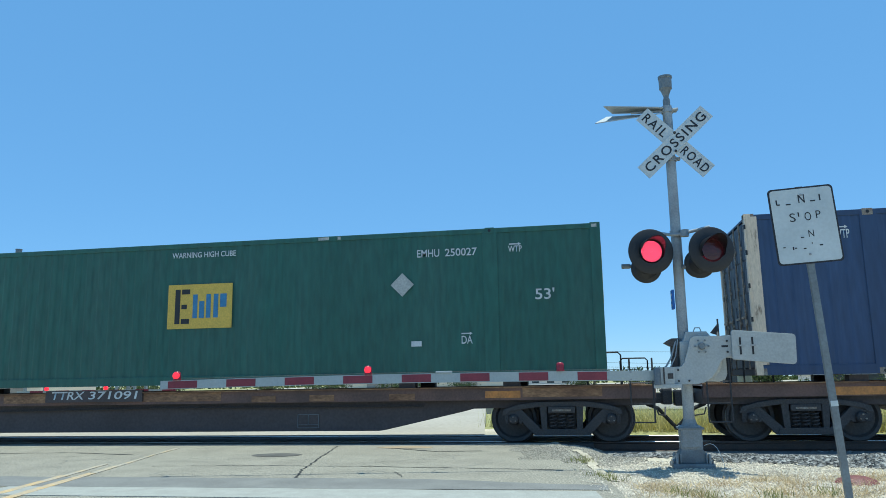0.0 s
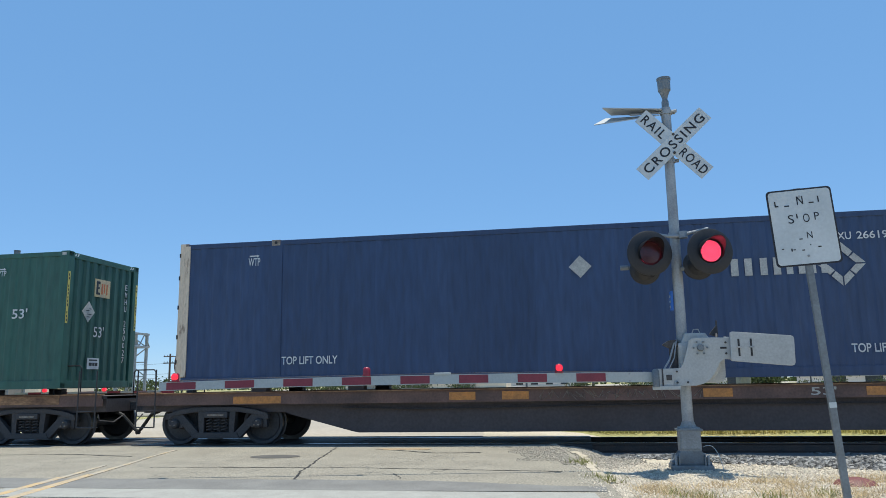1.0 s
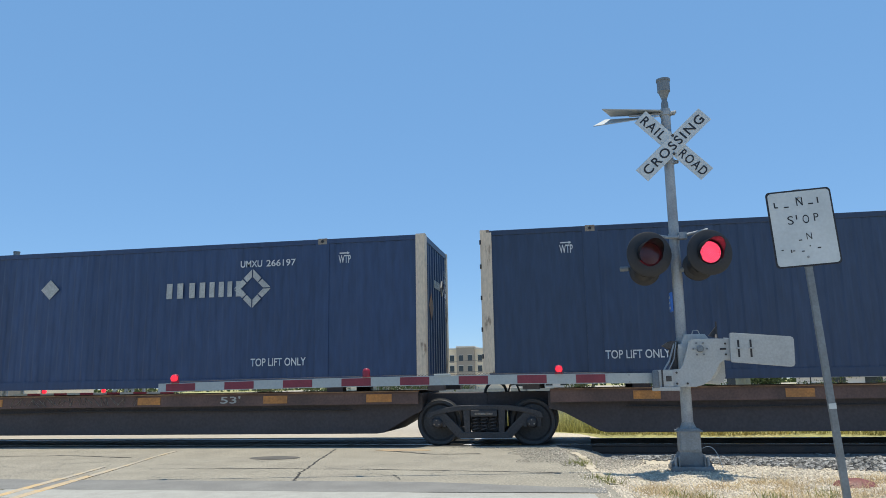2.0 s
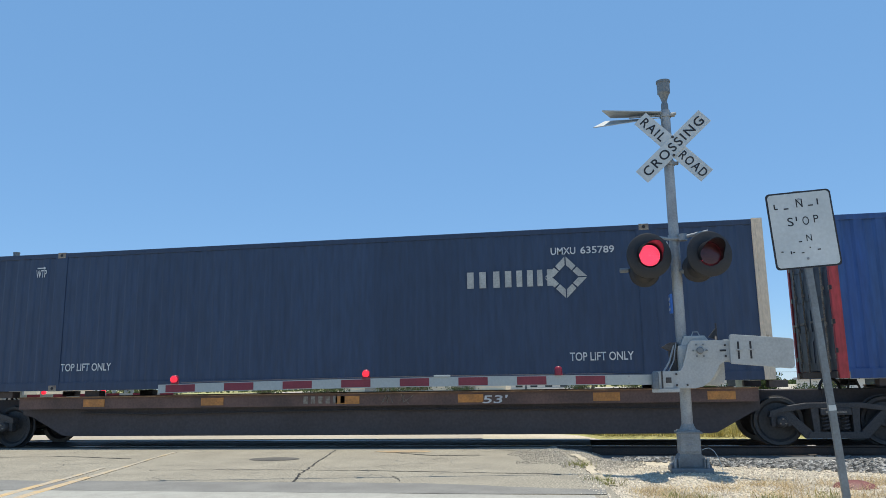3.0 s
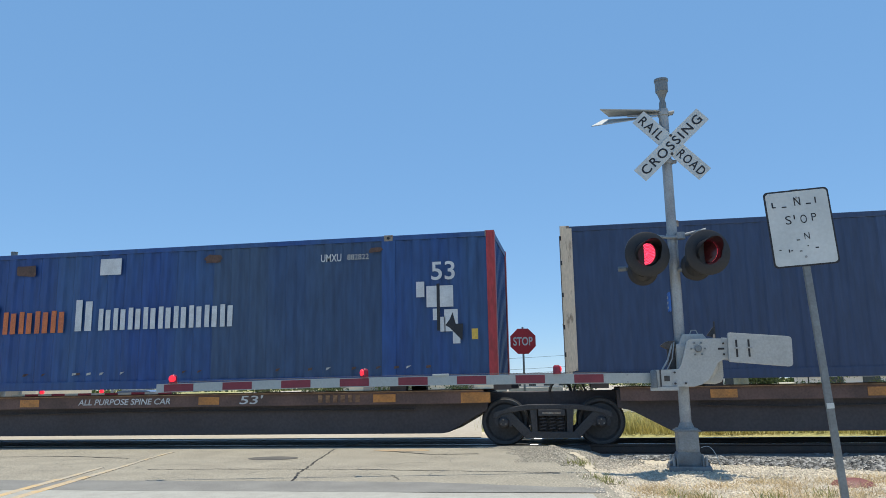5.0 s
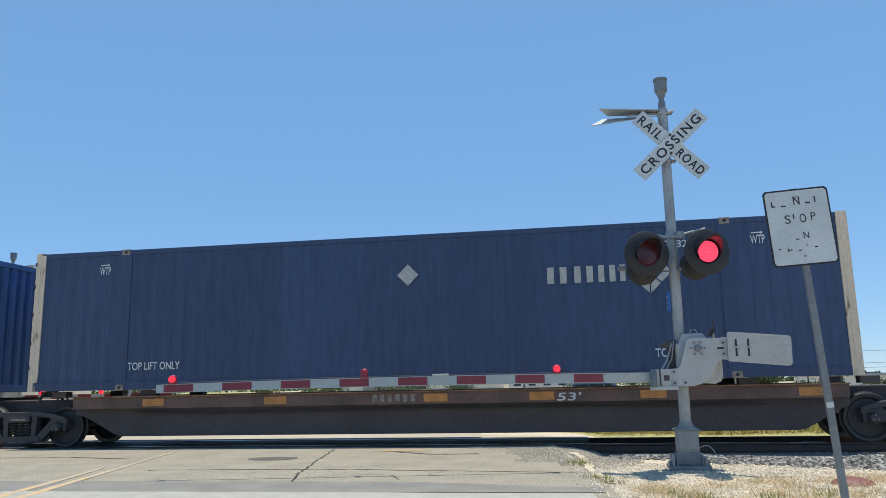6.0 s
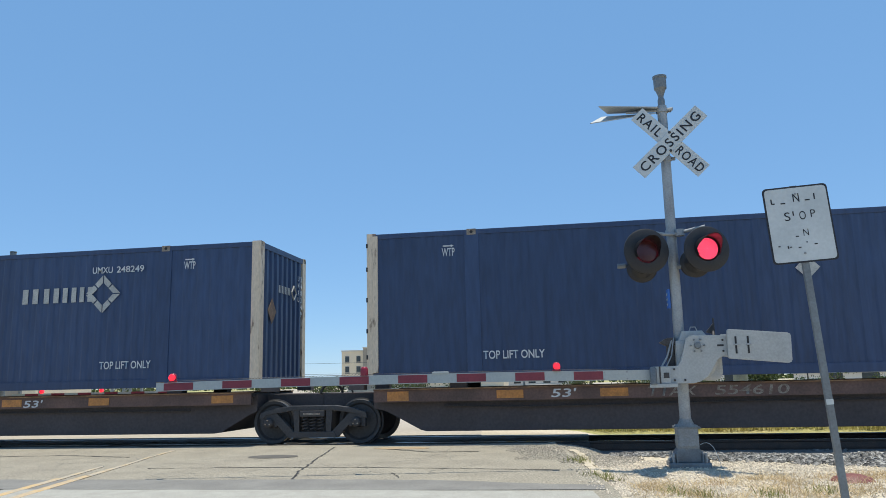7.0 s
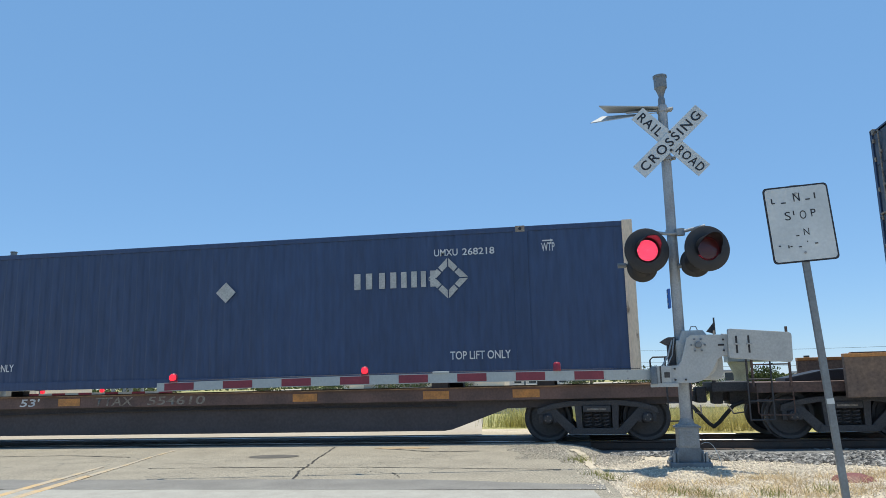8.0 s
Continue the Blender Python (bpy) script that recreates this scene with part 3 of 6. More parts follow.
for x, w in ((-5.0, 0.22), (-4.6, 0.06), (0.35, 0.1)):
    plate(g, "scuff_plate", [(x + gx, HIGH - 0.09), (x + w + gx, HIGH - 0.09), (x + w + gx, HIGH - 0.03), (x + gx, HIGH - 0.03)], "silver", -0.008, "bare scuffed metal on the top rail")
quarter = Matrix.Rotation(radians(90), 4, "Z")


def end_plate(c, name, y0, z0, y1, z1, material, label=""):
    bm = B()
    box(bm, LEN - 0.02, y0, z0, LEN - 0.006, y1, z1)
    return part(name, bm, material, c, label)


end_plate(g, "logo_panel", 0.95, 2.02, 1.50, 2.42, "yellow_faded", "peeling pale yellow logo panel on the end wall")
for y0, z0, y1, z1, m_ in ((1.0, 2.07, 1.06, 2.37, "decal_black"), (1.06, 2.07, 1.13, 2.12, "decal_black"), (1.06, 2.31, 1.13, 2.37, "decal_black"), (1.06, 2.2, 1.11, 2.24, "decal_black"), (1.18, 2.09, 1.23, 2.33, "orange"), (1.27, 2.12, 1.31, 2.33, "orange"), (1.36, 2.09, 1.40, 2.33, "orange")):
    bm = B()
    box(bm, LEN - 0.008, y0, z0, LEN - 0.002, y1, z1)
    part("logo_block", bm, m_, g, "plain block of the logo")
for y0 in (0.12, 0.2, 0.28, WIDE - 0.34, WIDE - 0.26, WIDE - 0.18):
    bm = B()
    prism(bm, [(y0, HIGH - 0.09), (y0 + 0.035, HIGH - 0.09), (y0 + 0.065, HIGH - 0.03), (y0 + 0.03, HIGH - 0.03)], 0.0, 0.006)
    for v in bm.verts:
        v.co = (LEN - 0.010 + v.co.y, v.co.x, v.co.z)
    bmesh.ops.recalc_face_normals(bm, faces=bm.faces[:])
    part("hazard_dash", bm, "white", g, "white slanted warning dash")
for y0 in (0.012, WIDE - 0.082):
    bm = B()
    box(bm, LEN - 0.002, y0, 1.36, LEN + 0.004, y0 + 0.07, 2.46)
    strip = part("reflective_strip", bm, "strip_yellow", g, "yellow reflective strip with small black print")
    for k in range(13):
        if k % 7 != 3:
            bm = B()
            box(bm, LEN + 0.002, y0 + 0.022, 1.40 + k * 0.08, LEN + 0.006, y0 + 0.048, 1.45 + k * 0.08)
            part("print_bar", bm, "decal_black", strip, "small black print")
end_plate(g, "label_plate", 0.85, 0.42, 1.25, 0.66, "white", "white lettered plate on the end wall")
for z0, y0, y1 in ((0.60, 0.90, 1.18), (0.49, 0.90, 1.0), (0.49, 1.02, 1.10), (0.49, 1.12, 1.20)):
    bm = B()
    box(bm, LEN - 0.008, y0, z0, LEN - 0.003, y1, z0 + (0.03 if z0 > 0.55 else 0.07))
    part("print_bar", bm, "decal_black", g, "black print on the white plate")
end_diamond(g, 0.78, 1.66, 0.22, 0.23, "silver")
for y0, z0, w0 in ((0.68, 1.68, 0.12), (0.74, 1.60, 0.14), (0.80, 1.72, 0.07), (0.72, 1.54, 0.1)):
    bm = B()
    box(bm, LEN - 0.009, y0, z0, LEN - 0.004, y0 + w0, z0 + 0.016)
    part("print_bar", bm, "decal_black", g, "worn black print on the placard")
writing("53'", LEN + 0.002, 0.98, 1.12, 0.36, 0.24, "white", g, turn=quarter, bold=0.004)
for i, ch in enumerate("EMHU 250027"):
    if ch != " ":
        writing(ch, LEN + 0.002, 2.08, 2.28 - i * 0.17, 0.085, 0.13, "white", g, turn=quarter, bold=0.003)

# faded blue container
p = container(37.48, "blue", "red_post", "faded blue container with red end posts and orange and white wordmark", 0.40, post_w=0.16, rib_depth=0.034, worn_at=((3.4, 4.6), (10.4, 14.0)), sheets=10)
px = 37.48
wordmark(p, 42.70 - px, 1.19, 0.42, 0.65, "orange", 1, label="large orange block of the wordmark")
wordmark(p, 43.16 - px, 1.19, 1.50, 0.58, "orange", 4, False, label="orange block of the wordmark")
wordmark(p, 44.84 - px, 1.21, 0.48, 0.65, "white", 1, label="large white block of the wordmark")
wordmark(p, 45.38 - px, 1.21, 3.02, 0.56, "white", 9, False, label="white block of the wordmark")
diamond(p, 40.42 - px, 2.13, 0.34, "white")
for i in range(11):
    z = 1.84 + i * 0.058
    a = 40.50 - px + 0.34 - abs(z - 2.13) * 0.9
    bm = B()
    box(bm, a, -0.008, z, a + 0.45 + 0.35 * random.random(), -0.003, z + 0.017)
    part("speed_stripe", bm, "white", p, "thin white stripe trailing the diamond")
plate(p, "label_plate", [(45.36 - px, 2.36), (45.84 - px, 2.36), (45.84 - px, 2.70), (45.36 - px, 2.70)], "white", label="square white label")
writing("53", 52.40 - px, -0.008, 1.97, 0.46, 0.36, "white", p)
writing("UMXU", 50.18 - px, -0.008, 2.42, 0.42, 0.15, "white", p)
writing("882822", 50.72 - px, -0.008, 2.44, 0.44, 0.11, "silver", p)
for a, b, c_, d in ((52.30, 1.45, 52.82, 1.86), (52.10, 1.65, 52.26, 1.95), (52.42, 1.20, 52.56, 1.42), (52.64, 0.98, 52.90, 1.40), (52.80, 0.75, 52.94, 0.98), (52.56, 0.98, 52.66, 1.26)):
    plate(p, "label_plate", [(a - px, b), (c_ - px, b), (c_ - px, d), (a - px, d)], "white", label="torn white paper label")
rnd = random.Random(61)
for x, z, w, h in ((43.62, 2.52, 0.52, 0.26), (47.9, 2.60, 0.4, 0.18), (40.1, 2.56, 0.07, 0.13), (40.62, 2.56, 0.07, 0.13), (51.3, 2.62, 0.3, 0.12)):
    ring = []
    for k in range(14):
        a = 2 * math.pi * k / 14
        q = 1.0 if w < 0.1 else rnd.uniform(0.7, 1.1)
        ring.append((x - px + w / 2 * q * math.copysign(abs(math.cos(a)) ** 0.5, math.cos(a)), z + h / 2 * q * math.copysign(abs(math.sin(a)) ** 0.5, math.sin(a))))
    plate(p, "rust_patch" if w > 0.1 else "lashing_slot", ring, "rust_dark" if w > 0.1 else "decal_black", -0.009, "scraped rusty patch below the top rail" if w > 0.1 else "small dark slot")
for k in range(26):
    x = rnd.uniform(38.2, 53.2) - px
    plate(p, "scuff", [(x, 0.30), (x + rnd.uniform(0.03, 0.1), 0.30 + rnd.uniform(0.0, 0.03)), (x + 0.1, 0.36), (x + 0.01, 0.35)], "rust_dark" if k % 3 else "silver", -0.009, "small scuff on the lower wall")
plate(p, "label_plate", [(53.16 - px, 0.82), (53.28 - px, 0.82), (53.28 - px, 1.02), (53.16 - px, 1.02)], "yellow", label="small yellow caution label")
plate(p, "scorch_mark", [(52.50 - px, 1.0), (52.56 - px, 1.0), (52.56 - px, 1.9), (52.50 - px, 1.9)], "decal_black", -0.010, "black streak")
plate(p, "scorch_mark", [(52.66 - px, 1.1), (52.74 - px, 1.05), (52.98 - px, 0.80), (53.0 - px, 1.12), (52.86 - px, 1.12), (52.8 - px, 1.34), (52.74 - px, 1.2)], "decal_black", -0.010, "black smear over the label")

# stacked pair on the well car
for z, dy in ((0.38, 0.0), (0.385 + HIGH, 0.0)):
    c = container(94.50, "navy", "navy", "navy container stacked on another in a well car", low=z, side_y=dy)


# ---- running gear ----
def wheel_mesh():
    bm = B()
    prof = [(0.0, 0.07), (0.1, 0.07), (0.12, 0.03), (0.32, 0.015), (0.36, 0.06), (0.415, 0.065), (0.42, -0.01), (0.425, -0.03), (0.452, -0.04), (0.448, -0.07), (0.36, -0.07), (0.32, -0.02), (0.12, -0.03), (0.0, -0.05)]
    lathe(bm, prof, 40, Matrix.Rotation(radians(90), 4, "X"))
    for f in bm.faces:
        c = f.calc_center_median()
        r = math.hypot(c.x, c.z)
        if 0.40 < r < 0.43:
            f.material_index = 1
    # two chalk marks and a hub cap with bolts, which show that it turns
    for k in range(3):
        a = radians(120 * k)
        lathe(bm, [(0.0, 0.095), (0.014, 0.095), (0.014, 0.06)], 8, Matrix.Translation((0.055 * math.cos(a), 0, 0.055 * math.sin(a))) @ Matrix.Rotation(radians(90), 4, "X"), 1)
    return finish("wheel", bm, ("wheel", "tread"), True)


def axle_mesh():
    bm = B()
    lathe(bm, [(0.0, -1.02), (0.075, -1.02), (0.075, -0.75), (0.09, -0.7), (0.08, 0.0), (0.09, 0.7), (0.075, 0.75), (0.075, 1.02), (0.0, 1.02)], 16, Matrix.Rotation(radians(90), 4, "X"))
    return finish("wheelset", bm, "truck", True)


def side_frame_mesh():
    """An open cast frame: arched top member, two raked struts, columns, a bottom member and bearing pedestals."""
    bm = B()
    prism(bm, [(-1.10, 0.50), (-1.07, 0.61), (-0.80, 0.69), (-0.45, 0.74), (0.45, 0.74), (0.80, 0.69), (1.07, 0.61), (1.10, 0.50), (1.02, 0.50), (0.95, 0.56), (0.75, 0.60), (0.42, 0.645), (-0.42, 0.645), (-0.75, 0.60), (-0.95, 0.56), (-1.02, 0.50)], -0.08, 0.08, 0.018)
    prism(bm, [(-0.50, 0.13), (0.50, 0.13), (0.44, 0.245), (-0.44, 0.245)], -0.08, 0.08, 0.015)
    for s in (-1, 1):
        prism(bm, [(s * 0.92, 0.58), (s * 0.76, 0.62), (s * 0.66, 0.52), (s * 0.36, 0.22), (s * 0.50, 0.13), (s * 0.80, 0.44)], -0.06, 0.06, 0.015)
        prism(bm, [(s * 0.27, 0.22), (s * 0.37, 0.22), (s * 0.40, 0.66), (s * 0.27, 0.66)], -0.07, 0.07, 0.01)
        for a, b in ((0.73, 0.80), (0.98, 1.06)):
            box(bm, min(s * a, s * b), -0.06, 0.34, max(s * a, s * b), 0.06, 0.58, 0.012)
        box(bm, s * 0.89 - 0.10, -0.06, 0.50, s * 0.89 + 0.10, 0.06, 0.57, 0.012)
        lathe(bm, [(0.0, 0.13), (0.06, 0.13), (0.085, 0.11), (0.10, 0.05), (0.10, -0.02)], 18, Matrix.Translation((s * 0.89, -0.03, 0.42)) @ Matrix.Rotation(radians(90), 4, "X"))
        for k in range(3):
            a = radians(90 + 120 * k)
            lathe(bm, [(0.0, 0.16), (0.014, 0.16), (0.014, 0.1)], 6, Matrix.Translation((s * 0.89 + 0.05 * math.cos(a), -0.03, 0.42 + 0.05 * math.sin(a))) @ Matrix.Rotation(radians(90), 4, "X"), 1)
    box(bm, -0.25, -0.12, 0.53, 0.25, 0.05, 0.645, 0.02)
    box(bm, -0.17, -0.128, 0.565, 0.17, -0.115, 0.60, 0.004, 1)
    return finish("side_frame", bm, ("truck", "casting"))


def spring_mesh():
    bm = B()
    pts = [(0.055 * math.cos(a * 0.8), 0.055 * math.sin(a * 0.8), 0.26 + a * 0.0076) for a in range(40)]
    tube(bm, pts, 0.014, 5)
    return finish("spring", bm, "truck", True)


WHEEL, AXLE, FRAME, SPRING = wheel_mesh(), axle_mesh(), side_frame_mesh(), spring_mesh()
MID = WIDE / 2


def bogie(car, x):
    """Two wheelsets, side frames with springs and a bolster, about x on a car whose near side is y = 0."""
    bm = B()
    box(bm, x - 0.26, MID - 0.90, 0.24, x + 0.26, MID + 0.90, 0.62, 0.03)
    lathe(bm, [(0.0, 0.70), (0.28, 0.70), (0.32, 0.6), (0.32, 0.55)], 20, Matrix.Translation((x, MID, 0)))
    part("bolster", bm, "truck", car)
    for s in (-1, 1):
        fr = shared("side_frame", FRAME, car, pose(x, MID + s * 0.99, 0, 0, 0, 0 if s < 0 else 180))
        for i in range(3):
            shared("spring", SPRING, fr, pose(-0.16 + 0.16 * i, -0.04, 0))
    for dx in (-0.89, 0.89):
        ax = shared("wheelset", AXLE, car, pose(x + dx, MID, 0.42))
        shared("wheel", WHEEL, ax, pose(0, -0.76, 0))
        shared("wheel", WHEEL, ax, pose(0, 0.76, 0, 0, 0, 180))
        ROLLERS.append((ax, x + dx, MID, 0.42))
    # brake beam and hanging rods
    bm = B()
    tube(bm, [(x - 0.45, MID - 0.8, 0.3), (x - 0.45, MID + 0.8, 0.3)], 0.03)
    tube(bm, [(x + 0.45, MID - 0.8, 0.3), (x + 0.45, MID + 0.8, 0.3)], 0.03)
    part("brake_beam", bm, "truck", car)


def spine_unit(s0, s1, label, left_end, right_end, own_right, sill="deck", rise=2.1, flat=1.35, rise_left=2.25):
    """One platform between two trucks at s0 and s1: a deep spine, a narrow side sill, container pads and decals."""
    car = thing("spine_car", label, "rail car", group="platforms of the train")
    n = s1 - s0
    x0, x1 = (-1.7 if left_end else 0.0), (n + 1.7 if right_end else n)
    bm = B()
    e0, e1 = (x0 if left_end else 1.2), (x1 if right_end else n - 1.2)
    prism(bm, [(e0, 0.98), (e0, 0.66), (1.40, 0.62), (1.50, 0.58), (rise_left - 0.12, 0.245), (rise_left, 0.22), (n - rise, 0.22), (n - rise + 0.14, 0.24), (n - flat, 0.58), (n - flat + 0.1, 0.62), (e1, 0.66), (e1, 0.98)], 0.36, WIDE - 0.36, 0.012)
    if not left_end:
        box(bm, 0.0, MID - 0.40, 0.70, 1.25, MID + 0.40, 0.97, 0.02)
    if not right_end:
        box(bm, n - 1.25, MID - 0.40, 0.70, n, MID + 0.40, 0.97, 0.02)
    part("spine_beam", bm, "beam", car)
    bm = B()
    tube(bm, [(2.6, 0.30, 0.70), (4.2, 0.30, 0.66), (n * 0.5, 0.30, 0.70), (n - 2.6, 0.30, 0.68)], 0.016, 6)
    part("brake_pipe", bm, "truck", car)
    a, b = (x0 if left_end else 1.25), (x1 if right_end else n - 1.25)
    for y in (0.16, WIDE - 0.24):
        bm = B()
        box(bm, a, y, 0.78, b, y + 0.08, 1.006, 0.004)
        si = part("side_sill", bm, sill, car)
        # paler than the sill: sunlight on the flange is put into its colour
        bm = B()
        box(bm, a, y - 0.05, 1.006, b, y + 0.13, 1.028, 0.004)
        part("deck_edge", bm, "deck_worn", si, "worn tan deck edge with sunlight put into its colour")
    bm = B()
    box(bm, a, 0.2, 0.93, b, WIDE - 0.2, 0.99)
    for i in range(7):
        x = a + (b - a) * (i + 0.5) / 7
        box(bm, x - 0.08, 0.24, 0.80, x + 0.08, WIDE - 0.24, 0.93, 0.01)
    part("deck_plate", bm, "beam", car)
    for x in (s_pad(n, 0), s_pad(n, 1), s_pad(n, 2), s_pad(n, 3)):
        for y in (0.18, WIDE - 0.40):
            bm = B()
            box(bm, x - 0.16, y, 1.02, x + 0.16, y + 0.22, BASE, 0.012)
            part("container_pad", bm, "beam", car)
    if not left_end:
        bm = B()
        tube(bm, [(0.16 - 0.20 * math.cos(k * math.pi / 10), MID - 0.45 + 0.02 * k, 0.96 + 0.21 * math.sin(k * math.pi / 10)) for k in range(11)], 0.028, 8)
        tube(bm, [(0.42, MID - 0.5, 0.97), (0.46, MID - 0.5, 1.10), (0.58, MID - 0.48, 1.12), (0.64, MID - 0.46, 0.97)], 0.02, 6)
        part("joint_hose", bm, "rubber", car, "black brake hose looped over the joint")
    bogie(car, 0.0)
    if own_right:
        bogie(car, n)
    MOVERS.append((car, s0, SIDE, 0.0))
    return car, n


def s_pad(n, k):
    return (0.9, 2.9, n - 2.9, n - 0.9)[k]


def amber(car, x, w=0.46, z=0.82, h=0.15, material="reflector"):
    bm = B()
    box(bm, x, 0.150, z, x + w, 0.158, z + h, 0.002)
    part("reflector_strip", bm, material, car, "amber reflective strip")


def graffiti(car, x, w, seed):
    rnd = random.Random(seed)
    bm = B()
    n = int(w / 0.15)
    for i in range(n):
        a = x + i * 0.15
        pts = [(a + rnd.uniform(-0.05, 0.2), 0.154, (0.82, 0.98, 0.85, 0.96, 0.83)[k] + rnd.uniform(-0.02, 0.02)) for k in range(rnd.choice((3, 4, 5)))]
        tube(bm, pts, 0.006, 4)
    tagged(part("scrawl", bm, "casting", car, "pale illegible paint scrawl"), kind="stuff")


def owner_mark(car, x, material):
    """The owner's worn mark, as plain bars."""
    for i in range(6):
        bm = B()
        box(bm, x + i * 0.15, 0.150, 0.83, x + i * 0.15 + 0.085, 0.158, 0.97)
        part("mark_bar", bm, material, car, "worn pale bar of the owner's mark")


def brake_stand(car, x, out=-0.2):
    bm = B()
    box(bm, x, 1.1, 1.0, x + 0.13, 1.32, 1.92, 0.012)
    tube(bm, [(x + out, 1.21, 1.62), (x, 1.21, 1.62)], 0.04)
    part("brake_stand", bm, "black", car)
    bm = B()
    rim = [(x + out, 1.21 + 0.28 * math.cos(a * math.pi / 12), 1.62 + 0.28 * math.sin(a * math.pi / 12)) for a in range(25)]
    tube(bm, rim, 0.016, 6)
    for k in range(6):
        a = math.pi * k / 3
        tube(bm, [(x + out, 1.21, 1.62), (x + out, 1.21 + 0.28 * math.cos(a), 1.62 + 0.28 * math.sin(a))], 0.011, 5)
    part("brake_wheel", bm, "rust", car, "rusty spoked hand brake wheel")


def grab_rail(car, x, w, y, z0, z1):
    bm = B()
    tube(bm, [(x, y, z0), (x, y, z1 - 0.05), (x + 0.05, y, z1), (x + w - 0.05, y, z1), (x + w, y, z1 - 0.05), (x + w, y, z0)], 0.016, 6)
    part("grab_rail", bm, "black", car)


def coupler(car, x, way):
    bm = B()
    box(bm, min(x, x + way * 0.22), MID - 0.09, 0.66, max(x, x + way * 0.22), MID + 0.09, 0.86, 0.02)
    e = x + way * 0.2
    dy = 0.04 * way
    box(bm, min(e, e + way * 0.195), MID - 0.20 + dy, 0.62 + dy * 0.3, max(e, e + way * 0.195), MID + 0.16 + dy, 0.92 + dy * 0.3, 0.04)
    part("coupler", bm, "truck", car)
    bm = B()
    pts = [(x - way * 0.12, MID - 0.45, 0.66), (x + way * 0.08, MID - 0.46, 0.58), (x + way * 0.22, MID - 0.42, 0.42), (x + way * 0.34, MID - 0.40, 0.28), (x + way * 0.45, MID - 0.38, 0.195)]
    tube(bm, pts, 0.036, 8)
    part("air_hose", bm, "rubber", car)
    bm = B()
    tube(bm, [(x - way * 0.02, 0.12, 0.62), (x + way * 0.02, 0.12, 0.5), (x + way * 0.16, 0.4, 0.46), (x + way * 0.2, 0.7, 0.6)], 0.014, 6)
    part("uncoupling_lever", bm, "truck", car)
    # corner ladder and step
    bm = B()
    for dx in (0.05, 0.45):
        tube(bm, [(x - way * dx, 0.06, 0.35), (x - way * dx, 0.06, 1.5)], 0.016, 6)
    for z in (0.36, 0.68, 1.06):
        tube(bm, [(x - way * 0.05, 0.06, z), (x - way * 0.45, 0.06, z)], 0.014, 6)
    part("corner_ladder", bm, "truck", car)


T = [-16.74, -0.35, 3.87, 20.26, 37.42, 54.58, 71.98, 88.42]
car, n = spine_unit(T[0], T[1], "brown and tan spine car platform with white car number", True, True, True, "deck", 3.5, 1.8)
writing("TTRX", -10.81 - T[0], 0.098, 0.895, 0.75, 0.16, "white", car, slant=0.22)
writing("371091", -9.95 - T[0], 0.098, 0.895, 1.08, 0.16, "white", car, slant=0.22)
bm = B()
box(bm, -10.93 - T[0], 0.101, 0.84, -8.74 - T[0], 0.158, 1.075)
part("number_panel", bm, "beam", car, "black painted number panel")
amber(car, -1.75 - T[0], 0.66, 0.82, 0.13)
for a, b in ((-11.95, -10.93), (-8.74, -7.05), (-1.05, 0.4)):
    bm = B()
    box(bm, a - T[0], 0.152, 0.83, b - T[0], 0.159, 1.0, 0.003)
    part("sill_plate", bm, "deck_worn", car, "bare tan sill plate")
bm = B()
for q in ((0.0, 0.0, 0.44, 0.012), (0.0, 0.255, 0.44, 0.267), (0.0, 0.0, 0.012, 0.267), (0.428, 0.0, 0.44, 0.267), (0.215, 0.06, 0.225, 0.267), (0.0, 0.06, 0.44, 0.07)):
    box(bm, -5.51 - T[0] + q[0], 0.345, 0.28 + q[1], -5.51 - T[0] + q[2], 0.362, 0.28 + q[3])
part("access_frame", bm, "post", car, "thin pale access frame")
for x in (-5.2, -3.6, -6.4):
    amber(car, x - T[0], 0.5, 0.80, 0.12, "deck_worn")
grab_rail(car, 0.15 - T[0], 0.62, 0.3, 0.98, 1.62)
grab_rail(car, 0.85 - T[0], 0.55, 2.1, 0.98, 1.55)
coupler(car, n + 1.7, 1)

car, n = spine_unit(T[2], T[3], "rust-brown end platform of a spine car with a hand brake", True, False, False, rise_left=2.9)
amber(car, 4.25 - T[2], 1.0, 0.80, 0.14)
for x in (8.6, 9.6, 13.2, 15.9, 18.0):
    amber(car, x - T[2], 0.5)
graffiti(car, 10.2 - T[2], 3.0, 3)
writing("53'", 15.0 - T[2], 0.152, 0.83, 0.42, 0.14, "silver", car)
brake_stand(car, 2.72 - T[2])
grab_rail(car, 2.95 - T[2], 0.5, 0.5, 0.98, 1.5)
coupler(car, -1.7, -1)

car, n = spine_unit(T[3], T[4], "rust-brown middle platform of an articulated spine car", False, False, False)
for x in (23.0, 25.6, 28.4, 30.8, 33.3, 35.3):
    amber(car, x - T[3], 0.48)
writing("53'", 31.26 - T[3], 0.152, 0.80, 0.45, 0.15, "white", car, slant=0.22)
graffiti(car, 29.3 - T[3], 0.6, 5)
owner_mark(car, 27.75 - T[3], "casting")

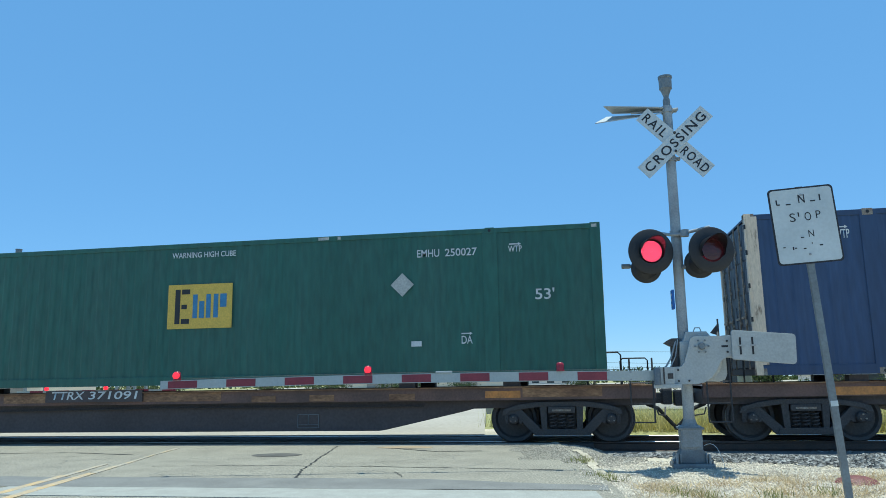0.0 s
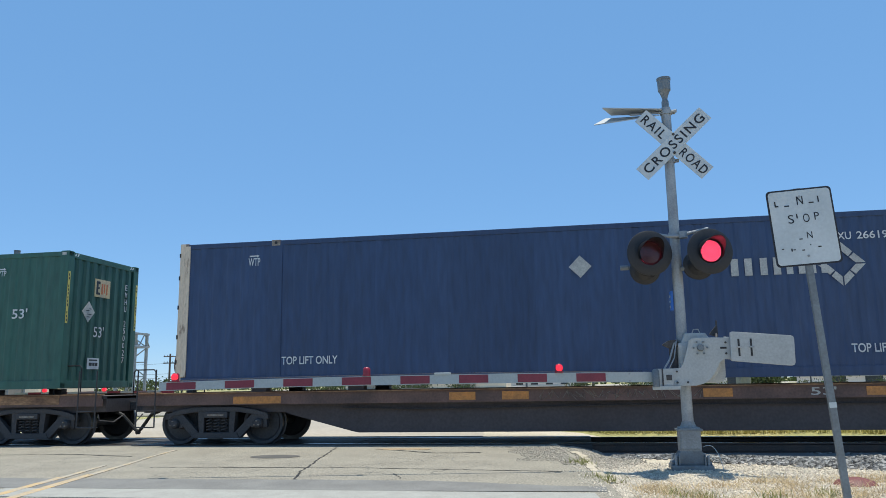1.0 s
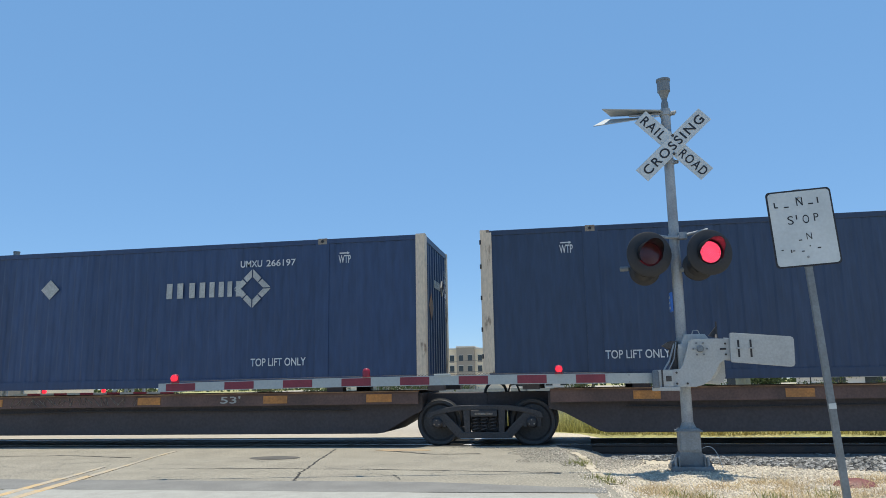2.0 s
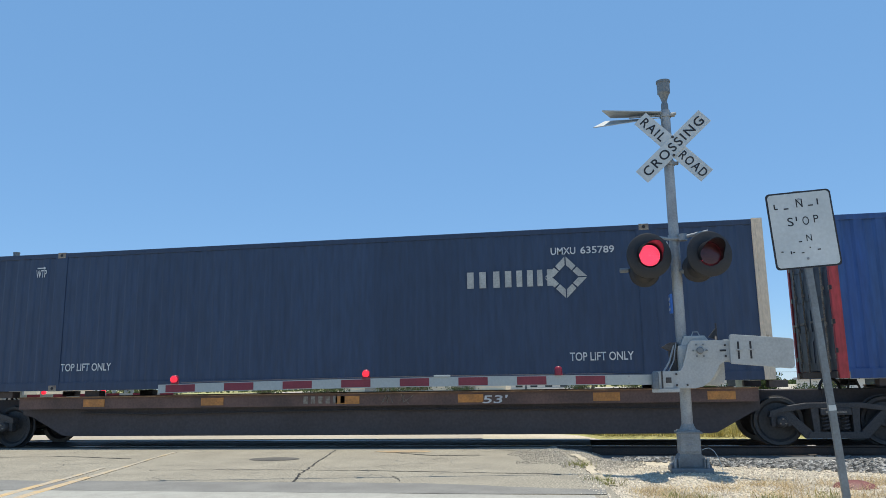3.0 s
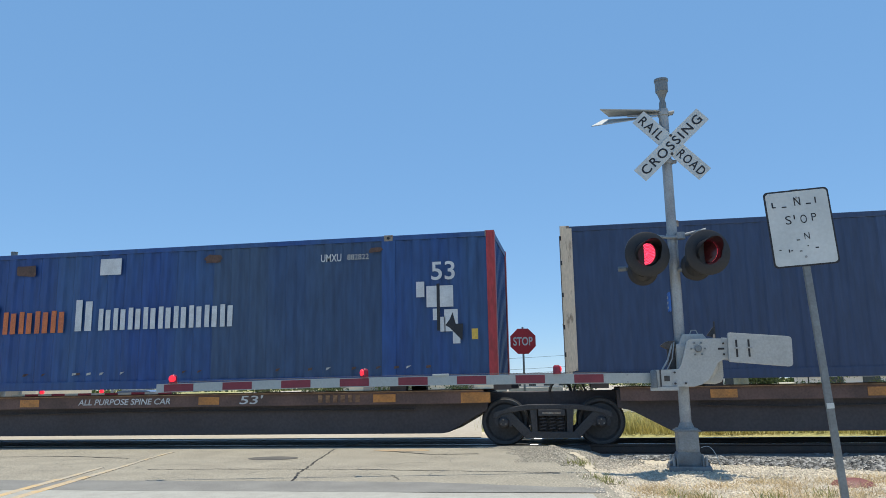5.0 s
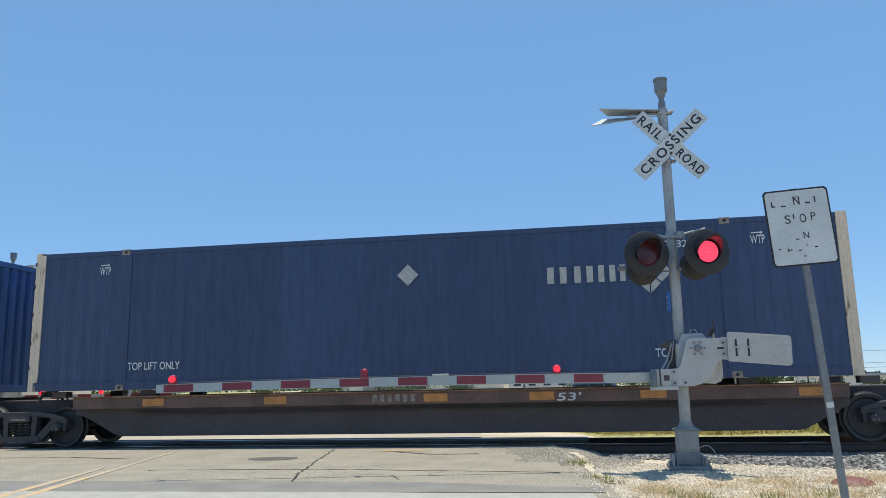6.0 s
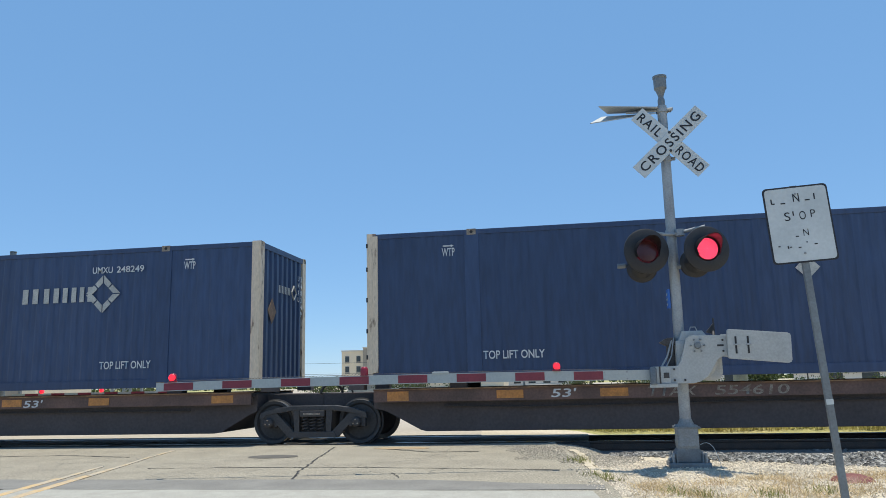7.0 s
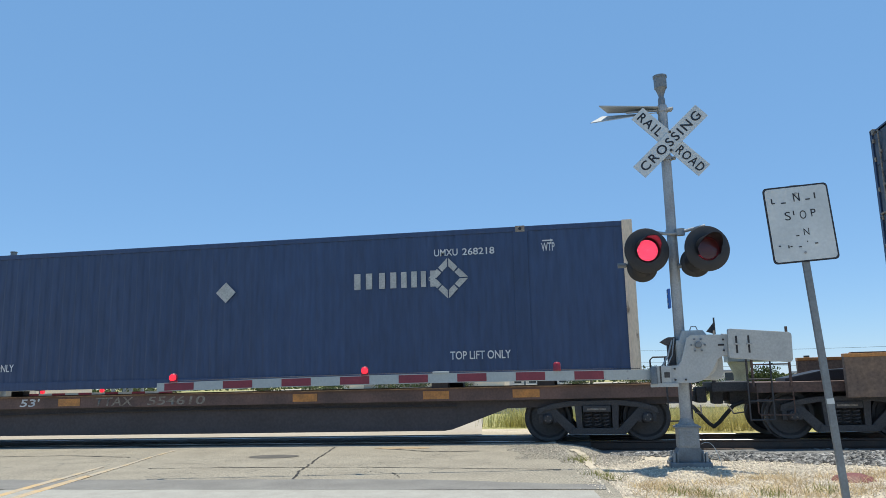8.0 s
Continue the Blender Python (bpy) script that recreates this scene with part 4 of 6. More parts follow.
car, n = spine_unit(T[4], T[5], "dark brown spine car platform with a stencilled car type", False, False, False)
for x in (40.12, 41.8, 43.6, 47.6, 51.2):
    amber(car, x - T[4], 0.44)
amber(car, 40.88 - T[4], 0.5, 0.82, 0.10, "silver")
amber(car, 52.9 - T[4], 0.56, 0.79, 0.19)
writing("ALL PURPOSE SPINE CAR", 44.94 - T[4], 0.152, 0.84, 2.05, 0.12, "white", car, slant=0.22)
writing("53'", 48.47 - T[4], 0.152, 0.82, 0.46, 0.17, "white", car, slant=0.22)
owner_mark(car, 50.1 - T[4], "deck_worn")

car, n = spine_unit(T[5], T[6], "rust-brown platform of a spine car under a navy container", False, False, False)
for x in (57.4, 60.0, 63.2, 65.2, 67.2, 69.9):
    amber(car, x - T[5], 0.46)
writing("53'", 65.7 - T[5], 0.152, 0.80, 0.42, 0.15, "white", car, slant=0.22)
owner_mark(car, 62.2 - T[5], "casting")

car, n = spine_unit(T[6], T[7], "rust-brown end platform of a spine car with a white number", False, True, True, "deck", 2.85, 1.75)
amber(car, 73.5 - T[6], 0.42, 0.80, 0.18)
for x in (75.6, 77.5, 82.6, 85.2, 86.9):
    amber(car, x - T[6], 0.5)
writing("53'", 76.61 - T[6], 0.152, 0.82, 0.43, 0.16, "white", car, slant=0.22)
writing("TTAX", 78.32 - T[6], 0.152, 0.81, 0.85, 0.17, "casting", car, slant=0.22)
writing("554610", 79.5 - T[6], 0.152, 0.81, 1.24, 0.17, "casting", car, slant=0.22)
brake_stand(car, 90.26 - T[6], 0.36)
grab_rail(car, 89.45 - T[6], 0.5, 0.5, 0.98, 1.5)
coupler(car, n + 1.7, 1)

# ---- well car ----
WELL = 92.4
car = thing("well_car", "tan and brown well car carrying stacked containers", "rail car", group="platforms of the train")
MOVERS.append((car, WELL, SIDE, 0.0))
span = 19.9
bogie(car, 0.28)
bogie(car, span)
for e, w in ((0.0, 1), (span, -1)):
    bm = B()
    box(bm, min(e - w * 1.2, e + w * 1.5), 0.10, 0.82, max(e - w * 1.2, e + w * 1.5), WIDE - 0.1, 1.0, 0.01)
    part("end_platform", bm, "rust_dark", car)
    bm = B()
    box(bm, min(e - w * 1.85, e - w * 1.1), MID - 0.55, 0.84, max(e - w * 1.85, e - w * 1.1), MID + 0.5, 1.02, 0.02)
    box(bm, min(e - w * 1.5, e + w * 0.6), MID - 0.3, 0.60, max(e - w * 1.5, e + w * 0.6), MID + 0.3, 0.84, 0.02)
    part("draft_sill", bm, "truck", car)
    bm = B()
    tube(bm, [(e - w * 1.80, 0.75, 1.0), (e - w * 1.80, 0.75, 1.78)], 0.035, 8)
    tube(bm, [(e - w * 1.80, 0.75, 1.72), (e - w * 1.86, 0.75, 1.76)], 0.03, 6)
    part("end_stanchion", bm, "truck", car)
    bm = B()
    prism(bm, [(e - w * 0.5, 1.0), (e - w * 0.5, 1.06), (e + w * 0.2, 1.2), (e + w * 1.6, 1.25), (e + w * 1.6, 1.0)], MID - 0.35, MID + 0.35, 0.02)
    part("hitch_housing", bm, "black", car)
    bm = B()
    for dx in (1.25, 0.62):
        box(bm, e - w * dx - 0.02, 0.08, 0.92, e - w * dx + 0.02, 0.12, 1.97 if dx < 1 else 1.55, 0.006)
    box(bm, min(e - w * 1.25, e - w * 0.62), 0.09, 1.3, max(e - w * 1.25, e - w * 0.62), 0.12, 1.325)
    tube(bm, [(e - w * 1.2, 0.1, 0.95), (e - w * 1.2, 0.1, 0.48), (e - w * 1.16, 0.1, 0.44), (e - w * 0.64, 0.1, 0.44), (e - w * 0.6, 0.1, 0.48), (e - w * 0.6, 0.1, 0.95)], 0.014, 6)
    tube(bm, [(e - w * 1.2, 0.1, 0.7), (e - w * 0.6, 0.1, 0.7)], 0.012, 6)
    tube(bm, [(e - w * 1.33, 0.11, 1.0), (e - w * 1.33, 0.11, 1.70), (e - w * 1.25, 0.11, 1.75)], 0.014, 6)
    part("corner_ladder", bm, "rust_dark", car)
    coupler(car, e - w * 1.4, -w)
for y in (-0.16, WIDE + 0.04):
    bm = B()
    prism(bm, [(0.20, 0.72), (0.20, 1.40), (1.15, 1.44), (1.25, 1.55), (span - 0.75, 1.55), (span - 0.65, 1.44), (span - 0.05, 1.40), (span - 0.05, 0.72), (span - 2.2, 0.72), (span - 2.6, 0.28), (2.6, 0.28), (2.2, 0.72)], y, y + 0.12, 0.01)
    part("well_side", bm, "brown_steel", car)
    bm = B()
    box(bm, 0.2, y - 0.02, 1.40, span - 0.2, y + 0.14, 1.46, 0.008)
    part("top_chord", bm, "reflector", car, "yellowed top chord")
bm = B()
box(bm, 2.2, 0.0, 0.28, span - 2.2, WIDE, 0.36)
part("well_floor", bm, "beam", car)


# ================= ground, road, track =================
MIDY = SIDE + MID
RAIL_NEAR, RAIL_FAR = MIDY - 0.75, MIDY + 0.75
ROAD_L, ROAD_R = -15.5, -0.1


def road_shift(y):
    """The road runs some degrees left of square to the track."""
    return -0.12 * (y - 11.0)


def smooth(a, b, x):
    t = min(1.0, max(0.0, (x - a) / (b - a)))
    return t * t * (3 - 2 * t)


def ground_z(x, y):
    on_road = smooth(ROAD_L - 1.4, ROAD_L, x - road_shift(y)) * (1 - smooth(ROAD_R - 0.1, ROAD_R + 1.0, x - road_shift(y)))
    z = -0.08 + 0.05 * noise.noise((x * 0.6, y * 0.6, 0)) + 0.02 * noise.noise((x * 2.1, y * 2.1, 3))
    z += 0.11 * math.exp(-((x - 1.4) / 0.8) ** 2 - ((y - 10.5) / 0.5) ** 2)
    bed = smooth(12.65, 13.15, y) * (1 - smooth(18.4, 19.6, y)) * smooth(-0.1, 0.75, x)
    z += bed * -0.14
    z += -0.62 * smooth(19.0, 30.0, y)
    z += 0.5 * smooth(60, 200, y) * noise.noise((x * 0.01, y * 0.01, 7))
    near = z * (1 - on_road) - 0.018 * on_road if y < 19.5 else z
    return near


def spaced(a, b, steps):
    out, v = [a], a
    while v < b:
        v += next(s for lim, s in steps if v < lim)
        out.append(min(v, b))
    return out


def sheet(xs, ys, height):
    bm = B()
    grid = [[bm.verts.new((x, y, height(x, y))) for x in xs] for y in ys]
    for j in range(len(ys) - 1):
        for i in range(len(xs) - 1):
            bm.faces.new((grid[j][i], grid[j][i + 1], grid[j + 1][i + 1], grid[j + 1][i]))
    return bm


xs = spaced(-2500, 2500, [(-200, 300), (-40, 20), (-16, 3), (-1.5, 0.6), (6, 0.12), (12, 0.6), (40, 4), (200, 20), (9e9, 300)])
ys = spaced(-300, 3000, [(-20, 70), (4, 3), (7, 0.5), (19.5, 0.14), (32, 0.6), (80, 5), (300, 40), (9e9, 400)])
bm = sheet(xs, ys, ground_z)
for f in bm.faces:
    if f.calc_center_median().y > 18.6:
        f.material_index = 1
ground = part("ground", bm, ("ground", "field"), label="pale dry earth and yellow meadow", smooth=True)
tagged(ground, category="ground", kind="structure")


def strip(name, x0, x1, y0, y1, z0, z1, material, label, category, shift=True, step=0.5, wob=0.0):
    """A slab across or along the road, following the road's slant."""
    rnd = random.Random(len(name) + int(x0 * 10))
    bm = B()
    n = max(1, int((x1 - x0) / step))
    top, low = [], []
    k = max(1, int((y1 - y0) / 1.0))
    for j in range(k + 1):
        y = y0 + (y1 - y0) * j / k
        sx = shift * (y - 11.0) if isinstance(shift, float) else road_shift(y) if shift else 0
        top.append([bm.verts.new((x0 + (x1 - x0) * i / n + sx + (rnd.uniform(-wob, wob) if i in (0, n) else 0), y + (rnd.uniform(-wob, wob) if j in (0, k) else 0), z1)) for i in range(n + 1)])
    for j in range(k):
        for i in range(n):
            bm.faces.new((top[j][i], top[j][i + 1], top[j + 1][i + 1], top[j + 1][i]))
    r = bmesh.ops.extrude_face_region(bm, geom=bm.faces[:])
    for v in r["geom"]:
        if isinstance(v, bmesh.types.BMVert):
            v.co.z = z0
    bmesh.ops.recalc_face_normals(bm, faces=bm.faces[:])
    ob = part(name, bm, material, label=label)
    return tagged(ob, category=category, kind="structure")


strip("road", ROAD_L, ROAD_R + 0.1, -30, RAIL_NEAR - 0.45, -0.3, 0.0, "road", "worn pale asphalt road with fine cracks", "road", wob=0.10)
strip("road_beyond", ROAD_L + 1.5, ROAD_R - 1.3, RAIL_FAR + 0.4, 34, -0.4, 0.0, "lot", "pale paved road beyond the track", "road")
strip("frontage_road", -300, 300, 45, 56, -0.9, -0.62, "road", "pale asphalt frontage road parallel to the track", "road", False, 20)
strip("parking_lot", -110, -6, 60, 300, -0.9, -0.55, "lot", "pale concrete car park in front of the hotel", "pavement", False, 20)
strip("open_lot", -5.9, 160, 92, 300, -0.9, -0.56, "lot", "wide pale concrete yard beyond the trees", "pavement", False, 20)
# dark resurfaced band before the stop line, narrowing towards the verge
rnd = random.Random(23)
bm = B()
upper, lower = [], []
for k in range(81):
    x = -15.0 + 15.25 * k / 80
    narrow = smooth(-2.2, 0.2, x)
    upper.append(bm.verts.new((x, 9.10 - 0.42 * narrow + 0.05 * noise.noise((x * 1.7, 0, 3)) + rnd.uniform(-0.02, 0.02), 0.006)))
    lower.append(bm.verts.new((x, 8.22 + 0.08 * narrow + 0.03 * noise.noise((x * 0.9, 5, 3)), 0.006)))
for k in range(80):
    bm.faces.new((lower[k], lower[k + 1], upper[k + 1], upper[k]))
tagged(part("dark_pavement_strip", bm, "road_dark", label="dark asphalt strip before the stop line"), category="road", kind="structure")
strip("stop_line", -7.05, ROAD_R - 0.12, 7.55, 8.2, -0.05, 0.008, "line_white", "worn white stop line", "road marking", wob=0.01)
for x, y1, y2 in ((-7.21, 9.2, 10.6), (-6.93, 9.5, 13.2)):
    strip("centre_line", x, x + 0.12, -20, y1, -0.05, 0.010, "line_yellow", "worn double yellow centre line", "road marking", -0.232, 0.12, 0.012)
    strip("faded_line", x + 0.01, x + 0.10, y1 + 0.02, y2, -0.05, 0.008, "line_faded", "yellow centre line worn almost away", "road marking", -0.232, 0.09, 0.03)


def crack(pts, w, seed):
    rnd = random.Random(seed)
    bm = B()
    fine = []
    for (a, b), (c, d) in zip(pts, pts[1:]):
        for i in range(14):
            t = i / 14
            fine.append((a + (c - a) * t + rnd.uniform(-0.02, 0.02), b + (d - b) * t + rnd.uniform(-0.02, 0.02)))
    lo = [bm.verts.new((x, y - w * rnd.uniform(0.2, 0.7), 0.004)) for x, y in fine]
    hi = [bm.verts.new((x + w * 0.4, y + w * rnd.uniform(0.2, 0.7), 0.004)) for x, y in fine]
    for i in range(len(fine) - 1):
        bm.faces.new((lo[i], lo[i + 1], hi[i + 1], hi[i]))
    ob = part("road_crack", bm, "tar", label="dark open crack in the asphalt")
    tagged(ob, category="crack", kind="structure")


crack([(-4.45, 13.7), (-4.05, 11.6), (-3.75, 10.0), (-3.35, 8.6)], 0.045, 1)
crack([(-6.2, 10.36), (-5.0, 10.45), (-3.0, 10.42), (-1.2, 10.2), (-0.2, 10.08)], 0.035, 2)
crack([(-3.6, 13.4), (-2.4, 12.6), (-1.6, 12.7)], 0.06, 3)
crack([(-2.4, 9.8), (-2.2, 9.3), (-2.5, 8.9)], 0.02, 4)
crack([(-11, 12.2), (-9, 12.4), (-7.4, 12.0)], 0.05, 5)
bm = B()
vs = [bm.verts.new((-4.93 + 0.42 * math.cos(a * math.pi / 16), 12.0 + 0.28 * math.sin(a * math.pi / 16), 0.005)) for a in range(32)]
bm.faces.new(vs)
tagged(part("asphalt_patch", bm, "patch", label="round dark asphalt patch"), category="patch", kind="structure")
bm = B()
rnd = random.Random(8)
bm.faces.new([bm.verts.new((-3.08 + (0.52 + rnd.uniform(-0.06, 0.05)) * math.cos(a * math.pi / 14), 13.38 + (0.2 + rnd.uniform(-0.05, 0.04)) * math.sin(a * math.pi / 14), 0.005)) for a in range(28)])
tagged(part("asphalt_patch", bm, "tan", label="tan worn patch in the asphalt by the track"), category="patch", kind="structure")
# worn pale edging along the road's broken margin
EDGE = [(-0.17, 12.95), (-0.07, 12.4), (0.0, 11.9), (0.03, 11.3), (0.06, 10.75), (0.11, 10.2), (0.18, 9.75), (0.25, 9.4), (0.31, 9.08)]
bm = B()
rnd = random.Random(17)
for k, ((xa, ya), (xb, yb)) in enumerate(zip(EDGE, EDGE[1:])):
    for f0, f1 in ((0.0, 0.48), (0.5, 0.99)):
        if rnd.random() < 0.12:
            continue
        cs = []
        for f, side in ((f0, 0), (f0, 1), (f1, 1), (f1, 0)):
            w = rnd.uniform(0.08, 0.15) if side else rnd.uniform(-0.03, 0.02)
            cs.append((xa + (xb - xa) * f + w, ya + (yb - ya) * f + rnd.uniform(-0.03, 0.03)))
        lo = [bm.verts.new((x, y, -0.12)) for x, y in cs]
        hi = [bm.verts.new((x, y, 0.0 + rnd.uniform(-0.006, 0.004))) for x, y in cs]
        bm.faces.new(hi)
        for q in range(4):
            bm.faces.new((lo[q], lo[(q + 1) % 4], hi[(q + 1) % 4], hi[q]))
bmesh.ops.recalc_face_normals(bm, faces=bm.faces[:])
tagged(part("road_edging", bm, "ground", label="broken pale edging along the road margin"), category="edging", kind="structure")
strip("track_bed", 0.35, 60, 12.85, 14.45, -0.5, -0.165, "bed", "oil-darkened track bed beside the rail", "track bed", False, 0.6, 0.06)

# track
track = thing("railway_track", "steel rails on timber ties in ballast", "railway track", kind="structure")
for y in (RAIL_NEAR, RAIL_FAR):
    bm = B()
    prof = [(-0.075, -0.18), (-0.075, -0.165), (-0.012, -0.145), (-0.010, -0.045), (-0.036, -0.032), (-0.036, -0.006), (-0.03, 0.0), (0.03, 0.0), (0.036, -0.006), (0.036, -0.032), (0.010, -0.045), (0.012, -0.145), (0.075, -0.165), (0.075, -0.18)]
    a = [bm.verts.new((-150, y + p[0], p[1])) for p in prof]
    b = [bm.verts.new((150, y + p[0], p[1])) for p in prof]
    for i in range(len(prof)):
        f = bm.faces.new((a[i], b[i], b[(i + 1) % len(prof)], a[(i + 1) % len(prof)]))
        f.material_index = 1 if i in (5, 6, 7) else 0
    bmesh.ops.recalc_face_normals(bm, faces=bm.faces[:])
    part("rail", bm, ("rail", "rail_top"), track)
bm = B()
box(bm, -0.115, MIDY - 1.3, -0.36, 0.115, MIDY + 1.3, -0.184, 0.012)
TIE = finish("tie", bm, "tie")
for i in range(28):
    shared("tie", TIE, track, pose(0.9 + i * 0.52, 0, 0, 0, 0, 0))
# crossing surface between and beside the rails
for a, b in ((RAIL_NEAR - 0.44, RAIL_NEAR - 0.08), (RAIL_NEAR + 0.10, MIDY - 0.01), (MIDY + 0.01, RAIL_FAR - 0.10), (RAIL_FAR + 0.08, RAIL_FAR + 0.38)):
    for i in range(7):
        x = -15.88 + i * 2.3
        bm = B()
        box(bm, x, a, -0.17, x + 2.28, b, -0.006 - 0.004 * (i % 2), 0.012)
        part("crossing_panel", bm, "panel", track, "black rubber crossing panel")


def scatter(name, material, label, count, place, size, seed, flat=0.7):
    """Many small angular stones in one mesh."""
    rnd = random.Random(seed)
    verts, faces = [], []
    for _ in range(count):
        x, y = place(rnd)
        r = rnd.uniform(*size)
        z = (max(ground_z(x, y), 0.0) if x - road_shift(y) < ROAD_R + 0.05 else ground_z(x, y)) + r * 0.25
        k = len(verts)
        a0 = rnd.uniform(0, 6.28)
        for ring, (f, hz) in enumerate(((0.8, -0.5), (1.0, 0.1), (0.55, 0.75))):
            for i in range(5):
                a = a0 + i * 1.2566 + ring * 0.5
                q = r * f * rnd.uniform(0.7, 1.15)
                verts.append((x + q * math.cos(a), y + q * math.sin(a), z + r * hz * flat * rnd.uniform(0.7, 1.2)))
        for ring in range(2):
            for i in range(5):
                faces.append((k + ring * 5 + i, k + ring * 5 + (i + 1) % 5, k + ring * 5 + 5 + (i + 1) % 5, k + ring * 5 + 5 + i))
        faces.append((k + 10, k + 11, k + 12, k + 13, k + 14))
    me = bpy.data.meshes.new(name)
    me.from_pydata(verts, [], faces)
    me.materials.append(M[material])
    return tagged(new(name, me), label, "stones", kind="stuff")


def road_edge(y):
    return ROAD_R + 0.1 + road_shift(y) + 0.12 * noise.noise((0.0, y * 1.3, 5.0)) + 0.05 * noise.noise((0.0, y * 5.0, 6.0))


def verge(rnd):
    y = rnd.uniform(8.0, 11.8)
    return road_edge(y) + 6.0 * rnd.random() ** 1.25 - 0.05, y


def fringe(rnd):
    y = rnd.uniform(8.2, 14.0)
    return road_edge(y) + rnd.gauss(0.1, 0.16), y


def apron(rnd):
    y = 14.15 - 2.8 * rnd.random() ** 1.7
    return road_edge(y) + 0.3 - 2.2 * rnd.random() ** 1.8 * (0.5 + noise.noise((y * 0.9, 1.0, 2.0)) ** 2 * 3), y


def bank(rnd):
    x = 0.5 + 8.5 * rnd.random() ** 1.2
    near = 12.35 - 0.42 * min(3.0, max(0.0, x - 0.9))
    return x, near + (12.95 - near) * rnd.random() + rnd.gauss(0, 0.06)


scatter("ballast", "stone", "grey and tan crushed rock ballast", 6500, bank, (0.022, 0.055), 11)
scatter("ballast_inner", "stone", "grey crushed rock between the ties", 2600, lambda r: (r.uniform(0.8, 10), r.uniform(14.0, 17.6)), (0.025, 0.05), 12)
scatter("gravel", "chip", "white limestone gravel beside the road", 20000, verge, (0.006, 0.019), 13)
scatter("gravel_edge", "chip", "loose gravel crumbled off the road edge", 2600, fringe, (0.005, 0.015), 14)
scatter("gravel_apron", "grit", "tan grit strewn on the road by the track", 9000, apron, (0.004, 0.012), 15)


def shoulder(rnd):
    y = 14.3 - 3.4 * rnd.random() ** 1.3
    return road_edge(y) - 0.25 + 1.15 * rnd.random() ** 1.2 * smooth(9.5, 12.5, y) + 0.25 * rnd.random(), y


scatter("gravel_shoulder", "grit", "tan and grey gravel on the crossing shoulder", 9000, shoulder, (0.008, 0.022), 16)

# net of finer cracks over the old asphalt
rnd = random.Random(31)
verts, faces = [], []
for _ in range(170):
    x, y = rnd.uniform(-11.5, -0.4), rnd.uniform(9.2, 13.9)
    if noise.noise((x * 0.35, y * 0.35, 9)) < -0.12:
        continue
    a0, w = rnd.uniform(0, 6.28), rnd.uniform(0.002, 0.005)
    pts = []
    for k in range(rnd.randint(4, 12)):
        pts.append((x, y))
        a0 += rnd.choice((-0.9, -0.2, 0.0, 0.2, 0.9))
        x, y = x + 0.085 * math.cos(a0), y + 0.085 * math.sin(a0)
        if x > -0.25:
            break
    for k in range(len(pts) - 1):
        (x0, y0), (x1, y1) = pts[k], pts[k + 1]
        j = len(verts)
        dx, dy = (y1 - y0), -(x1 - x0)
        s = w / max(1e-6, math.hypot(dx, dy))
        verts += [(x0 - dx * s, y0 - dy * s, 0.003), (x1 - dx * s, y1 - dy * s, 0.003), (x1 + dx * s, y1 + dy * s, 0.003), (x0 + dx * s, y0 + dy * s, 0.003)]
        faces.append((j, j + 1, j + 2, j + 3))
me = bpy.data.meshes.new("fine_cracks")
me.from_pydata(verts, [], faces)
me.materials.append(M["road_dark"])
tagged(new("fine_cracks", me), "fine dark cracks in old asphalt", "cracks", kind="stuff")


def blades(name, material, label, count, place, high, wide, seed, lean=0.5):
    rnd = random.Random(seed)
    verts, faces = [], []
    for _ in range(count):
        x, y = place(rnd)
        z = ground_z(x, y) - 0.01
        h, w, a = rnd.uniform(*high), rnd.uniform(0.6, 1.3) * wide, rnd.uniform(0, 6.28)
        dx, dy = rnd.gauss(0, lean) * h, rnd.gauss(0, lean) * h
        ca, sa = math.cos(a) * w, math.sin(a) * w
        k = len(verts)
        verts += [(x - ca, y - sa, z), (x + ca, y + sa, z), (x + dx * 0.4 + ca * 0.7, y + dy * 0.4 + sa * 0.7, z + h * 0.6), (x + dx * 0.4 - ca * 0.7, y + dy * 0.4 - sa * 0.7, z + h * 0.6), (x + dx, y + dy, z + h)]
        faces += [(k, k + 1, k + 2, k + 3), (k + 3, k + 2, k + 4)]
    me = bpy.data.meshes.new(name)
    me.from_pydata(verts, [], faces)
    me.materials.append(M[material])
    return tagged(new(name, me), label, "grass", kind="stuff")


def clumps(centres, spread):
    def place(r):
        c = centres[r.randrange(len(centres))]
        return c[0] + r.gauss(0, spread), c[1] + r.gauss(0, spread)
    return place


rnd = random.Random(5)
near_clumps = []
for _ in range(90):
    x = 0.65 + 4.2 * rnd.random() ** 0.9
    near_clumps.append((x, rnd.uniform(8.0, min(10.4, 8.85 + 0.6 * (x - 0.5)))))
blades("dry_grass", "straw", "dry straw-coloured grass on gravel", 5200, clumps(near_clumps, 0.10), (0.02, 0.12), 0.0032, 21, 1.15)
blades("weeds", "weed", "green weeds at the road edge", 800, clumps([(-0.04, 11.05), (0.0, 11.25), (0.22, 9.55), (0.33, 9.2), (1.0, 8.4), (1.25, 8.3), (1.9, 8.5), (2.5, 8.7), (4.0, 9.5)], 0.09), (0.04, 0.14), 0.004, 22, 0.5)
blades("meadow", "blade", "tall yellow-green meadow grass beyond the track", 66000, lambda r: ((r.uniform(-1.5, 16) - abs(r.gauss(0, 0.45)) if r.random() < 0.85 else r.uniform(-30, -16.5)), 19.0 + 15 * r.random() ** 1.5), (0.2, 0.62), 0.0085, 23, 0.35)
